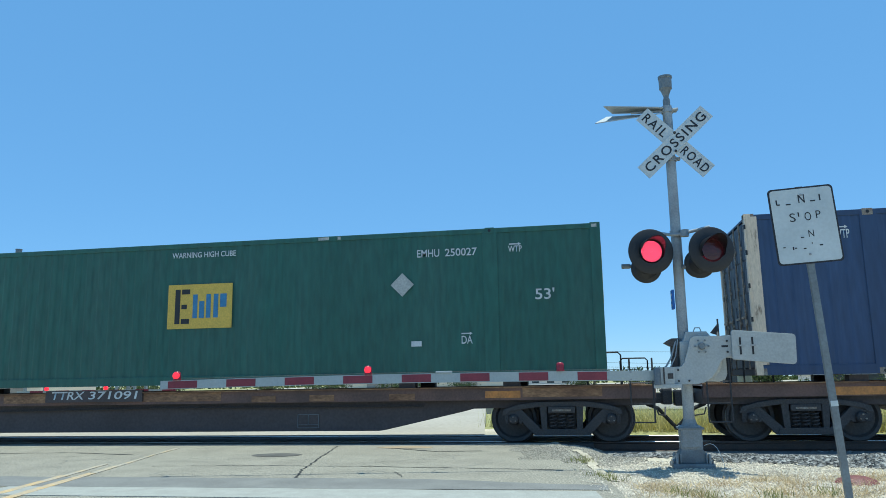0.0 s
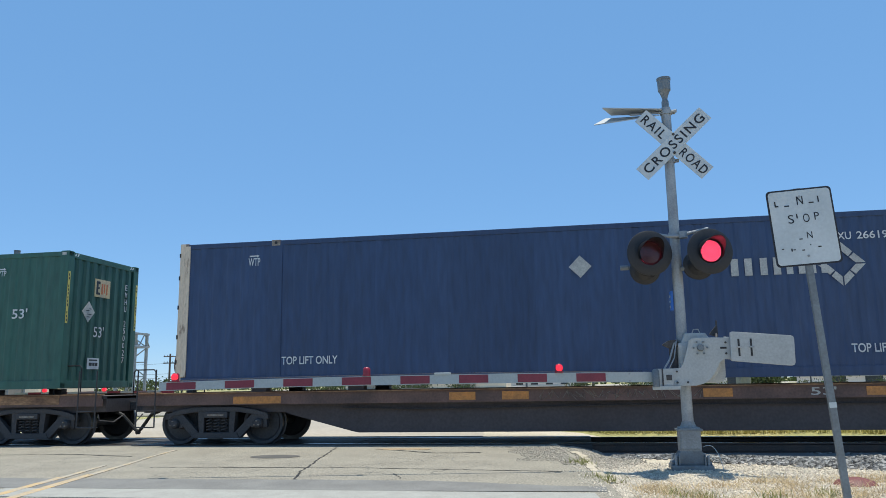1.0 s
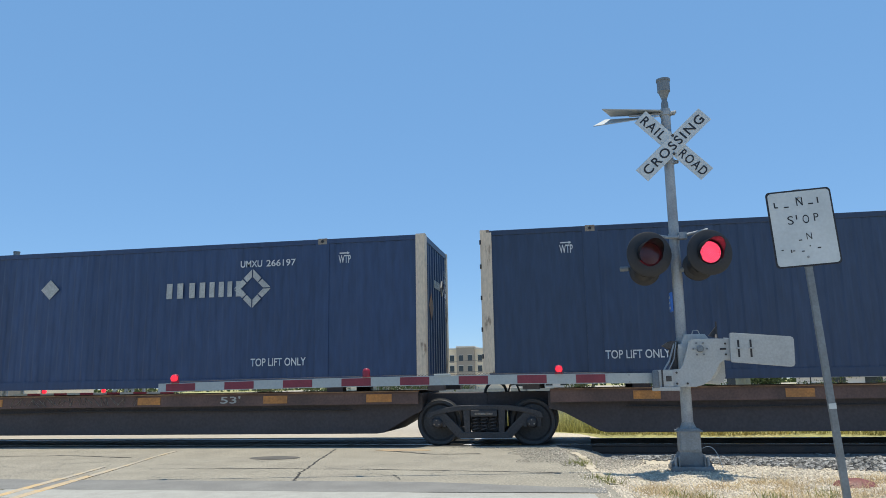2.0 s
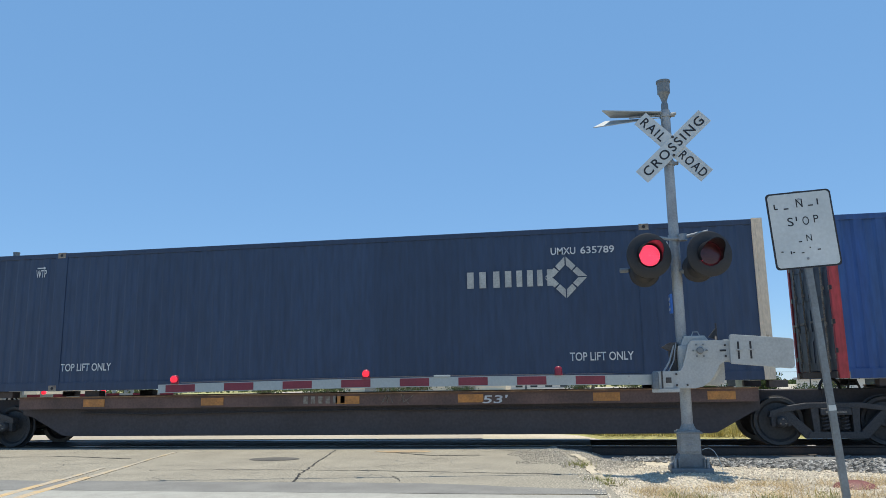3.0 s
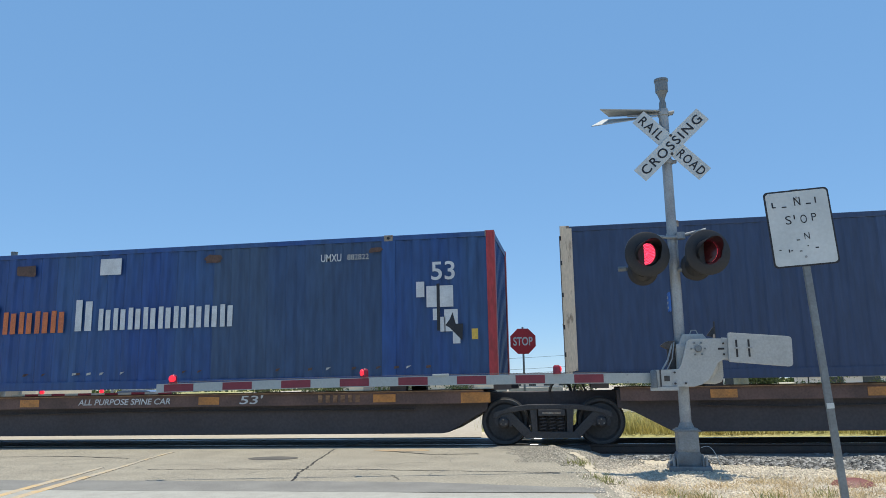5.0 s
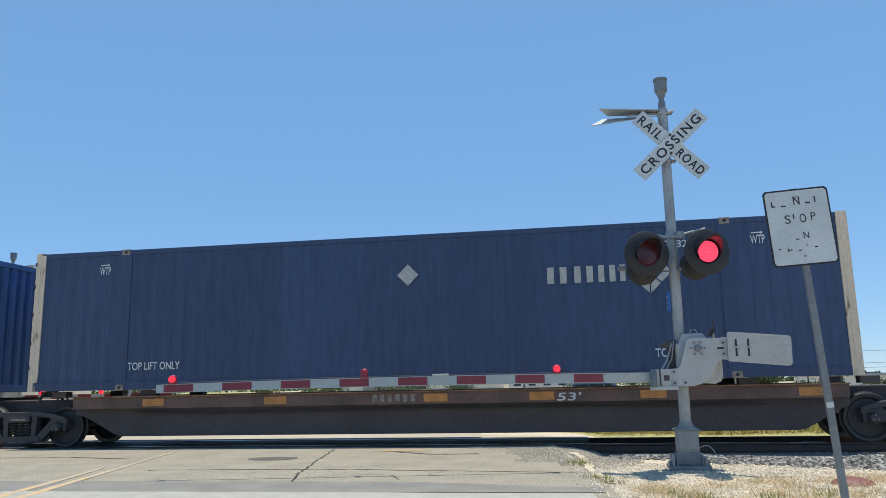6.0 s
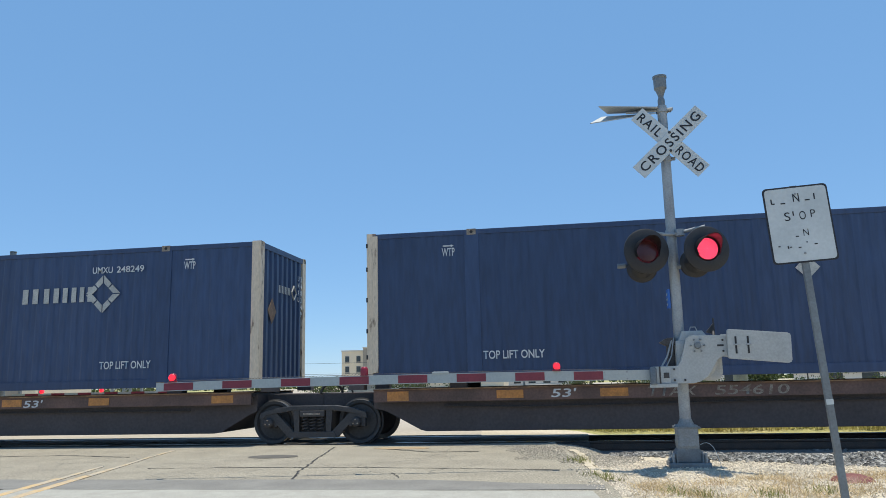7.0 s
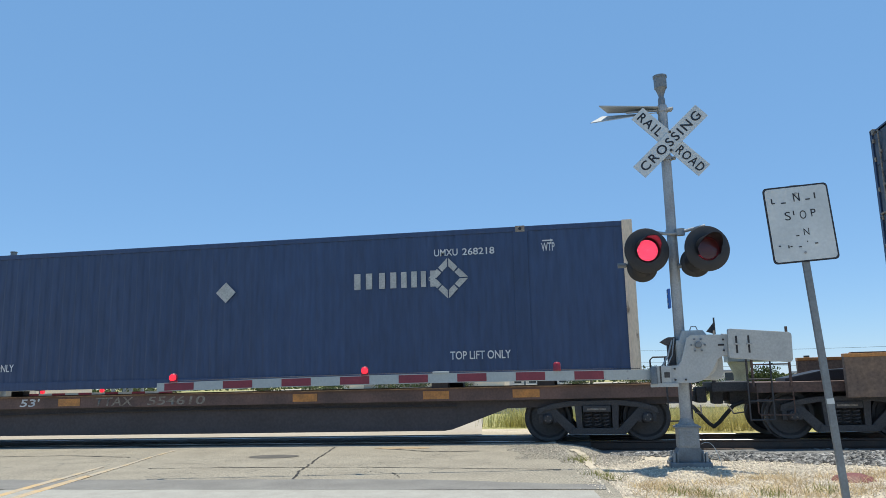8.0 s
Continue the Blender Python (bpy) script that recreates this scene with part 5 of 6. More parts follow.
blades("meadow_far", "blade", "tall grass farther off", 9000, lambda r: (r.uniform(-1, 40), r.uniform(58, 80)), (0.3, 0.6), 0.04, 24, 0.3)

# ================= crossing signal =================
MX, MY = 1.40, 10.55


FLASHERS = []


def lamp_head(sig, x, z, y, lit_first, dx=-0.05, dz=-0.19):
    """A flashing unit with its round shield, hood and diode lens, and the twin that faces the other way."""
    rot = Matrix.Translation((x, y, z)) @ Matrix.Rotation(radians(90), 4, "X") @ Matrix.Rotation(radians(13), 4, "Y")
    bm = B()
    lathe(bm, [(0.0, -0.02), (0.29, -0.02), (0.305, -0.005), (0.305, 0.012), (0.29, 0.02), (0.165, 0.022), (0.15, 0.0)], 40, rot)
    sh = part("lamp_shield", bm, "black", sig, "round black shield of a flashing lamp", True)
    # roundel with a lit and a dark face; turning it over imitates flashing
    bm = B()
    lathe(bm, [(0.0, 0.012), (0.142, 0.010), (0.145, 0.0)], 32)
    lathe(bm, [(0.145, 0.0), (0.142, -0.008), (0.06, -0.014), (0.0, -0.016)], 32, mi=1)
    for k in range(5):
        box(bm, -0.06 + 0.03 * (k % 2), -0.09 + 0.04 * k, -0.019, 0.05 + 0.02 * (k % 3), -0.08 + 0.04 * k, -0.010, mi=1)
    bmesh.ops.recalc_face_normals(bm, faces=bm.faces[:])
    lens = part("lens", bm, ("lit", "dark_lens"), sig, "two-sided red lens, one side lit, to imitate flashing", at=rot @ Matrix.Translation((0, 0, 0.014)))
    bm = B()
    for k in range(1, 8):
        count = 6 * k
        for i in range(count):
            a = 2 * math.pi * i / count
            lathe(bm, [(0.0, 0.004), (0.0068, 0.003), (0.0068, 0.0)], 6, Matrix.Translation((0.0192 * k * math.cos(a), 0.0192 * k * math.sin(a), 0.011)))
    lathe(bm, [(0.0, 0.006), (0.012, 0.004), (0.012, 0.0)], 8, Matrix.Translation((0, 0, 0.011)))
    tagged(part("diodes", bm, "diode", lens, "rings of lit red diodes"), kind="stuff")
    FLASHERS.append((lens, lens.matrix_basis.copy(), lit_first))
    bm = B()
    rings = []
    for d, k in ((0.0, 1.0), (0.30, 0.97)):
        ring = []
        for i in range(25):
            a = math.pi * (-0.18 + 1.36 * i / 24)
            cut = d * (0.25 + 0.75 * max(0.0, math.sin(a)))
            ring.append((0.168 * k * math.cos(a), 0.168 * k * math.sin(a), cut + 0.01))
        rings.append(ring)
    for off in (0.0, -0.006):
        v = [[bm.verts.new(rot @ Vector((p[0] * (1 + off * 5), p[1] * (1 + off * 5), p[2]))) for p in r] for r in rings]
        for i in range(24):
            q = (v[0][i], v[0][i + 1], v[1][i + 1], v[1][i])
            bm.faces.new(q if off == 0 else q[::-1])
    part("hood", bm, "black_gloss", sh, "black half-round hood", True)
    bm = B()
    back = Matrix.Translation((x + dx, y + 0.22, z + dz)) @ Matrix.Rotation(radians(-90), 4, "X")
    lathe(bm, [(0.0, -0.12), (0.10, -0.10), (0.15, -0.02), (0.20, 0.0), (0.205, 0.02), (0.17, 0.04), (0.16, 0.28)], 28, back)
    lathe(bm, [(0.0, -0.20), (0.11, -0.18), (0.155, -0.10), (0.155, -0.03)], 28, Matrix.Translation((x, y, z)) @ Matrix.Rotation(radians(90), 4, "X"))
    part("lamp_housing", bm, "black", sh, "black lamp housing facing the other way", True)


def blade_sign(parent, words, angle, y, turn=Matrix()):
    """One arm of the crossbuck with its words; words: (text, centre along the arm, length)."""
    m = turn @ Matrix.Translation((MX + 0.06, y, 4.36)) @ Matrix.Rotation(radians(-angle), 4, "Y")
    bm = B()
    box(bm, -0.612, -0.004, -0.115, 0.612, 0.004, 0.115, 0.003)
    arm = part("crossbuck_blade", bm, "sign", parent, "white reflective crossbuck blade", at=m)
    for body, c, w in words:
        writing(body, c - w / 2, -0.007, -0.066, w, 0.132, "ink", arm, bold=0.014, gap=1.25)
    return arm


def crossing_signal(label, facing=True):
    sig = thing("crossing_signal", label, "crossing signal")
    bm = B()
    lathe(bm, [(0.0, 0.0), (0.075, 0.0), (0.070, 2.0), (0.066, 4.93), (0.0, 4.93)], 28, Matrix.Translation((MX, MY, 0)))
    part("mast", bm, "galv", sig, "galvanised steel mast", True)
    bm = B()
    lathe(bm, [(0.0, 4.93), (0.05, 4.93), (0.05, 5.02), (0.035, 5.06), (0.045, 5.10), (0.072, 5.17), (0.088, 5.19), (0.090, 5.34), (0.098, 5.345), (0.098, 5.375), (0.0, 5.385)], 28, Matrix.Translation((MX, MY, 0)))
    part("bell", bm, "post", sig, "dark grey crossing bell on top of the mast", True)
    for z in (4.86, 4.15, 3.1):
        bm = B()
        lathe(bm, [(0.07, z - 0.03), (0.082, z - 0.03), (0.082, z + 0.03), (0.07, z + 0.03)], 24, Matrix.Translation((MX, MY, 0)))
        box(bm, MX + 0.06, MY - 0.03, z - 0.02, MX + 0.13, MY + 0.03, z + 0.02, 0.006)
        part("clamp", bm, "galv", sig)
    # lamp cross-arm
    bm = B()
    tube(bm, [(MX - 0.36, MY - 0.18, 3.10), (MX - 0.1, MY - 0.12, 3.06), (MX + 0.02, MY - 0.1, 3.06), (MX + 0.18, MY - 0.12, 3.09), (MX + 0.42, MY - 0.18, 3.13)], 0.022, 10)
    lathe(bm, [(0.0, 0.0), (0.06, 0.0), (0.06, 0.09), (0.0, 0.1)], 16, Matrix.Translation((MX + 0.1, MY - 0.1, 3.03)))
    for dx in (-0.36, 0.40):
        tube(bm, [(MX + dx, MY - 0.18, 3.10), (MX + dx, MY - 0.14, 2.85)], 0.02, 8)
    part("lamp_bracket", bm, "galv", sig, smooth=True)
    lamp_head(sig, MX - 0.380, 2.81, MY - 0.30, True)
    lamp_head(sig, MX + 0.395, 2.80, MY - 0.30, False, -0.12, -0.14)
    for dx, z in ((-0.74, 2.66), (0.05, 2.62)):
        bm = B()
        lathe(bm, [(0.0, -0.02), (0.034, -0.015), (0.034, 0.09), (0.02, 0.11), (0.0, 0.11)], 12, Matrix.Translation((MX + dx, MY - 0.05, z)) @ Matrix.Rotation(radians(90), 4, "Y"))
        part("peep_sight", bm, "post", sig, "small grey side sight of a lamp")
    # crossbuck
    blade_sign(sig, (("RAIL", -0.365, 0.39), ("ROAD", 0.365, 0.44)), -46.5, MY - 0.115)
    blade_sign(sig, (("CROSSING", 0.0, 1.10),), 42.8, MY - 0.13)
    for dz in (0.135, -0.13):
        bm = B()
        lathe(bm, [(0.0, 0.012), (0.018, 0.010), (0.02, 0.0)], 10, Matrix.Translation((MX + 0.06, MY - 0.135, 4.36 + dz)) @ Matrix.Rotation(radians(90), 4, "X"))
        part("blade_bolt", bm, "truck", sig)
    # second crossbuck, its blades folded nearly flat
    for pts in (((-0.88, -0.10, 4.96), (-0.06, -0.10, 4.88), (-0.06, 0.13, 4.89), (-0.75, 0.14, 4.93)), ((-1.01, -0.10, 4.715), (-0.10, -0.10, 4.79), (-0.10, 0.13, 4.87), (-0.83, 0.14, 4.88))):
        bm = B()
        lo = [bm.verts.new((MX + x, MY + y, z)) for x, y, z in pts]
        hi = [bm.verts.new((MX + x, MY + y, z + 0.014)) for x, y, z in pts]
        bm.faces.new(lo)
        bm.faces.new(hi)
        for q in range(4):
            bm.faces.new((lo[q], lo[(q + 1) % 4], hi[(q + 1) % 4], hi[q]))
        bmesh.ops.recalc_face_normals(bm, faces=bm.faces[:])
        part("edge_blade", bm, "grey", sig, "aluminium crossbuck blade seen on its edge")
    bm = B()
    tube(bm, [(MX - 0.50, MY - 0.02, 4.86), (MX + 0.02, MY - 0.02, 4.86)], 0.016, 8)
    tube(bm, [(MX + 0.02, MY - 0.02, 4.86), (MX + 0.14, MY - 0.06, 4.86)], 0.024, 8)
    part("blade_bracket", bm, "galv", sig)
    # base: junction box, flange, bolts and concrete
    bm = B()
    box(bm, MX - 0.135, MY - 0.135, 0.22, MX + 0.135, MY + 0.135, 0.52, 0.02)
    box(bm, MX - 0.115, MY - 0.15, 0.25, MX + 0.115, MY - 0.135, 0.48, 0.006)
    for k in range(3):
        box(bm, MX - 0.04, MY - 0.156, 0.33 + k * 0.045, MX + 0.05, MY - 0.148, 0.342 + k * 0.045, 0.002)
    lathe(bm, [(0.11, 0.52), (0.09, 0.56), (0.075, 0.60)], 20, Matrix.Translation((MX, MY, 0)))
    jb = part("junction_box", bm, "box_grey", sig, "grey cast junction box")
    bm = B()
    box(bm, MX - 0.16, MY - 0.158, 0.475, MX + 0.16, MY + 0.15, 0.50, 0.004)
    part("box_hasp", bm, "post", jb)
    bm = B()
    prism(bm, [(MX - 0.25, 0.05), (MX + 0.25, 0.05), (MX + 0.25, 0.08), (MX + 0.21, 0.10), (MX + 0.15, 0.20), (MX + 0.13, 0.225), (MX - 0.13, 0.225), (MX - 0.15, 0.20), (MX - 0.21, 0.10), (MX - 0.25, 0.08)], MY - 0.13, MY + 0.13, 0.01)
    for dx in (-0.17, 0.15):
        box(bm, MX + dx, MY - 0.2, 0.05, MX + dx + 0.02, MY + 0.2, 0.17, 0.004)
    part("base_flange", bm, "post", sig)
    for dx in (-0.2, 0.2):
        for dy in (-0.16, 0.16):
            bm = B()
            lathe(bm, [(0.0, 0.15), (0.02, 0.15), (0.02, 0.0)], 8, Matrix.Translation((MX + dx, MY + dy, 0.02)))
            part("anchor_bolt", bm, "galv", sig)
    # concrete footing in the dark post material: its shade is put into the colour
    bm = B()
    box(bm, MX - 0.26, MY - 0.22, -0.25, MX + 0.26, MY + 0.22, 0.05, 0.02)
    part("foundation", bm, "post", sig, "mast foundation with shade put into its dark colour")
    bm = B()
    tube(bm, [(MX + 0.15 + 0.25 * math.sin(k * 0.157), MY - 0.1 - 0.05 * k / 10, 0.27 + 0.05 * math.sin(k * 0.5) - 0.0042 * k * k) for k in range(10)], 0.004, 6)
    part("ground_wire", bm, "sign", sig, "white bonding wire")
    bm = B()
    box(bm, MX - 0.11, MY - 0.02, 2.06, MX - 0.08, MY + 0.14, 2.32, 0.004)
    part("tag_plate", bm, "blue_tag", sig, "small blue notice plate")
    bm = B()
    for i in range(3):
        box(bm, MX - 0.113, MY + 0.02, 2.10 + i * 0.07, MX - 0.109, MY + 0.12, 2.13 + i * 0.07)
    part("tag_bars", bm, "sign", sig)
    return sig


sig = crossing_signal("grey mast with crossbuck and red flashing lamps beside the road")

# gate
gate = thing("crossing_gate", "grey gate mechanism with counterweight and lowered striped arm", "crossing gate")
GY = MY - 0.25
bm = B()
box(bm, MX - 0.08, MY - 0.16, 1.18, MX + 0.38, MY + 0.16, 1.62, 0.05)
prism(bm, [(MX - 0.04, 1.60), (MX + 0.02, 1.74), (MX + 0.28, 1.74), (MX + 0.37, 1.62)], MY - 0.14, MY + 0.16, 0.02)
lathe(bm, [(0.0, 0.30), (0.21, 0.30), (0.245, 0.27), (0.245, 0.03), (0.21, 0.0), (0.0, 0.0)], 32, Matrix.Translation((1.60, MY + 0.15, 1.345)) @ Matrix.Rotation(radians(90), 4, "X"))
part("mechanism_case", bm, "grey", gate, "grey cast mechanism case")
bm = B()
prism(bm, [(1.52, 1.10), (1.80, 1.08), (1.88, 1.11), (1.91, 1.18), (1.91, 1.45), (1.52, 1.50)], MY - 0.12, MY + 0.2, 0.04)
part("motor_cover", bm, "grey", gate, "rounded grey motor cover under the case")
bm = B()
tube(bm, [(MX + 0.12, MY - 0.1, 1.74), (MX + 0.14, MY - 0.1, 1.79), (MX + 0.2, MY - 0.1, 1.79), (MX + 0.22, MY - 0.1, 1.74)], 0.008, 6)
part("lifting_eye", bm, "galv", gate)
bm = B()
outline = [(1.20, 1.06), (1.50, 1.055), (1.60, 1.08), (1.69, 1.14), (1.76, 1.24), (1.82, 1.35), (1.90, 1.40), (2.0, 1.40), (2.0, 1.66), (1.74, 1.67), (1.50, 1.67), (1.45, 1.64), (1.40, 1.46), (1.36, 1.34), (1.32, 1.285), (1.20, 1.28)]
prism(bm, outline, GY - 0.025, GY + 0.02, 0.006)
support = part("arm_support", bm, "grey", gate, "grey S-shaped gate arm support")
bm = B()
lathe(bm, [(0.0, 0.05), (0.035, 0.05), (0.045, 0.03), (0.045, 0.0)], 16, Matrix.Translation((1.585, GY - 0.025, 1.54)) @ Matrix.Rotation(radians(90), 4, "X"))
for k in range(6):
    a = math.pi * k / 3
    lathe(bm, [(0.0, 0.02), (0.013, 0.02), (0.013, 0.0)], 6, Matrix.Translation((1.585 + 0.085 * math.cos(a), GY - 0.025, 1.54 + 0.085 * math.sin(a))) @ Matrix.Rotation(radians(90), 4, "X"))
part("pivot_bolts", bm, "post", support)
bm = B()
prism(bm, [(1.96, 1.36), (2.67, 1.287), (2.70, 1.297), (2.715, 1.325), (2.725, 1.63), (2.715, 1.655), (2.69, 1.668), (1.985, 1.735), (1.962, 1.73), (1.953, 1.71), (1.945, 1.38)], GY - 0.09, GY - 0.03, 0.008)
cw = part("counterweight", bm, "grey", gate, "grey painted slab counterweight")
bm = B()
prism(bm, [(1.96, 1.40), (2.66, 1.33), (2.68, 1.63), (1.97, 1.70)], GY + 0.42, GY + 0.48, 0.008)
part("counterweight", bm, "grey", gate, "grey painted slab counterweight")
for x in (2.05, 2.20):
    bm = B()
    box(bm, x - 0.012, GY - 0.095, 1.42, x + 0.012, GY - 0.088, 1.64, 0.004)
    part("slot", bm, "ink", cw, "dark adjusting slot")
    bm = B()
    box(bm, x - 0.03, GY - 0.115, 1.525, x + 0.035, GY - 0.095, 1.545, 0.004)
    part("clamp_bolt", bm, "galv", cw)
bm = B()
prism(bm, [(1.80, 1.74), (1.90, 1.86), (1.92, 1.86), (1.92, 1.70)], MY + 0.3, MY + 0.34, 0.003)
tube(bm, [(1.91, MY + 0.32, 1.84), (1.91, MY + 0.32, 1.93)], 0.012, 6)
tube(bm, [(1.86, MY + 0.1, 1.66), (1.9, MY + 0.32, 1.75)], 0.016, 6)
part("stop_bracket", bm, "truck", gate)
bm = B()
box(bm, MX - 0.17, MY - 0.10, 1.22, MX - 0.085, MY + 0.10, 1.66, 0.012)
prism(bm, [(MX - 0.27, 1.60), (MX - 0.20, 1.645), (MX - 0.08, 1.66), (MX - 0.08, 1.56), (MX - 0.19, 1.555)], MY - 0.14, MY + 0.02, 0.004)
part("contact_box", bm, "truck", gate, "dark contact box behind the mechanism")
for x, z in ((1.27, 1.10), (1.27, 1.24), (1.40, 1.10), (1.9, 1.46), (1.9, 1.6)):
    bm = B()
    lathe(bm, [(0.0, 0.016), (0.014, 0.014), (0.014, 0.0)], 8, Matrix.Translation((x, GY - 0.025, z)) @ Matrix.Rotation(radians(90), 4, "X"))
    part("bolt_head", bm, "truck", support)
bm = B()
box(bm, 1.83, GY - 0.029, 1.52, 1.91, GY - 0.024, 1.545, 0.002)
part("support_slot", bm, "ink", support, "dark slot")
# clamp that holds the arm
bm = B()
box(bm, 0.98, GY - 0.06, 1.06, 1.22, GY + 0.06, 1.28, 0.012)
box(bm, 0.95, GY - 0.075, 1.01, 1.30, GY - 0.03, 1.06, 0.008)
part("arm_adapter", bm, "grey", gate)
bm = B()
box(bm, 1.075, GY - 0.068, 1.06, 1.095, GY - 0.055, 1.28, 0.003)
box(bm, 1.13, GY - 0.066, 1.13, 1.20, GY - 0.058, 1.20, 0.003)
part("adapter_plate", bm, "truck", gate, "dark clamp plate")
bm = B()
lathe(bm, [(0.0, 1.05), (0.045, 1.05), (0.045, 1.25), (0.03, 1.275), (0.0, 1.28)], 18, Matrix.Translation((1.0, GY - 0.06, 0)))
part("shear_pin_post", bm, "post", gate, smooth=True)
bm = B()
tube(bm, [(1.12, GY, 1.28), (1.2, GY + 0.05, 1.4), (1.28, GY + 0.12, 1.62)], 0.012, 6)
tube(bm, [(1.18, GY, 1.28), (1.26, GY + 0.05, 1.42), (1.31, GY + 0.12, 1.66)], 0.008, 6)
part("stay_rod", bm, "galv", gate)
# the arm, in striped lengths
ARM_A, ARM_B = Vector((0.98, 10.32, 1.175)), Vector((-5.427, 9.237, 1.155))
arm_len = (ARM_B - ARM_A).length
ax = (ARM_B - ARM_A).normalized()
arm = thing("gate_arm", "striped red and white lowered crossing gate arm", "gate arm")
arm_turn = math.degrees(math.atan2(ARM_A.y - ARM_B.y, ARM_A.x - ARM_B.x))
tilt = math.degrees(math.asin((ARM_A.z - ARM_B.z) / arm_len))
arm.matrix_basis = Matrix.Translation(ARM_B) @ pose(0, 0, 0, 0, -tilt, arm_turn)


def arm_half(x):
    return 0.055 + 0.011 * x / arm_len


def arm_mid(x):
    """The arm's slight upward bow."""
    return 0.10 * (x / arm_len) * (1 - x / arm_len)


cuts = [0.0, 0.10]
while cuts[-1] < arm_len - 0.85:
    cuts.append(cuts[-1] + 0.3843)
cuts.append(arm_len)
for i, (a, b) in enumerate(zip(cuts, cuts[1:])):
    ma, mb, ha, hb = arm_mid(a), arm_mid(b), arm_half(a), arm_half(b)
    bm = B()
    prism(bm, [(a, ma - ha), (b, mb - hb), (b, mb + hb), (a, ma + ha)], -0.016, 0.016)
    band = part("arm_stripe", bm, "arm_white", arm, "pale grey reflective stripe")
    if i % 2 == 1 and i < len(cuts) - 2:
        bm = B()
        prism(bm, [(a, ma - ha * 0.84), (b, mb - hb * 0.84), (b, mb + hb * 0.84), (a, ma + ha * 0.84)], -0.020, -0.017)
        part("red_sheet", bm, "arm_red", band, "dark red reflective stripe")
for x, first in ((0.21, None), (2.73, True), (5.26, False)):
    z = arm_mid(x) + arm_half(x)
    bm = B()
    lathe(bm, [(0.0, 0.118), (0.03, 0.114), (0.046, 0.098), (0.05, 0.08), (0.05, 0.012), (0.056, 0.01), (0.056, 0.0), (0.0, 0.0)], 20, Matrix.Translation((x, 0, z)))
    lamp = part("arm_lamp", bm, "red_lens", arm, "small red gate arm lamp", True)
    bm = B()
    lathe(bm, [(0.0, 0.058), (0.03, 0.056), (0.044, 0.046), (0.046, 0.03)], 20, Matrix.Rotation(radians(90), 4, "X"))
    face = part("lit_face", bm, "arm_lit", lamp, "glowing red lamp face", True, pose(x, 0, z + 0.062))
    # added motion: the glowing face swings behind the lamp to imitate going dark
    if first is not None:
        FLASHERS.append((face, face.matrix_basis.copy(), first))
bm = B()
box(bm, 3.62, -0.03, 0.082, 3.84, 0.03, 0.112, 0.012)
part("cable_box", bm, "arm_white", arm)
bm = B()
pts = []
for i in range(300):
    x = 0.15 + (arm_len - 0.3) * i / 299
    pts.append((x, 0, arm_mid(x) + arm_half(x) + 0.010 + 0.007 * (i % 2)))
tube(bm, pts, 0.0035, 4)
part("arm_cable", bm, "wire", arm, "twisted lamp cable along the arm")
for x in (arm_len - 0.62, arm_len - 0.32):
    for z in (-0.042, 0.048):
        bm = B()
        lathe(bm, [(0.0, 0.024), (0.012, 0.024), (0.012, 0.0)], 8, Matrix.Translation((x, 0, z)) @ Matrix.Rotation(radians(90), 4, "X"))
        part("arm_bolt", bm, "galv", arm)

# ================= leaning sign =================
sg = thing("regulatory_sign", "weathered white sign with worn black letters on a leaning steel post", "road sign")
sg.matrix_basis = pose(2.39, 7.70, -0.12, 0, -3.4, 2)
bm = B()
prism(bm, [(-0.032, 0.0), (-0.016, 0.0), (0.016, 0.0), (0.032, 0.0), (0.032, 3.1), (-0.032, 3.1)], -0.02, 0.025, 0.008)
part("sign_post", bm, "post", sg, "weathered grey steel post")
bm = B()
box(bm, -0.033, -0.024, 0.98, 0.033, -0.019, 1.03)
part("post_band", bm, "sign", sg, "pale band on the post")


def rounded(w, h, r, n=6):
    out = []
    for cx, cz, a0 in ((w - r, h - r, 0), (-w + r, h - r, 90), (-w + r, -h + r, 180), (w - r, -h + r, 270)):
        for i in range(n + 1):
            a = radians(a0 + 90 * i / n)
            out.append((cx + r * math.cos(a), cz + r * math.sin(a)))
    return out


SZ = 2.71
bm = B()
prism(bm, [(x, z + SZ) for x, z in rounded(0.305, 0.381, 0.04)], -0.034, -0.028)
pl = part("sign_plate", bm, "ink", sg, "black sign border")
bm = B()
prism(bm, [(x, z + SZ) for x, z in rounded(0.288, 0.364, 0.035)], -0.038, -0.030)
part("sign_face", bm, "sign", pl, "faded white sign face")
writing("N", -0.03, -0.040, SZ + 0.22, 0.06, 0.085, "ink", pl)
writing("S", -0.135, -0.040, SZ + 0.04, 0.055, 0.085, "ink", pl, bold=0.0)
writing("I", -0.055, -0.040, SZ + 0.085, 0.012, 0.045, "ink", pl, bold=0.0)
writing("O", 0.005, -0.040, SZ + 0.04, 0.06, 0.085, "ink", pl, bold=0.0)
writing("P", 0.11, -0.040, SZ + 0.055, 0.045, 0.075, "ink", pl, bold=0.0)
writing("N", 0.015, -0.040, SZ - 0.12, 0.05, 0.065, "ink", pl, bold=0.0)
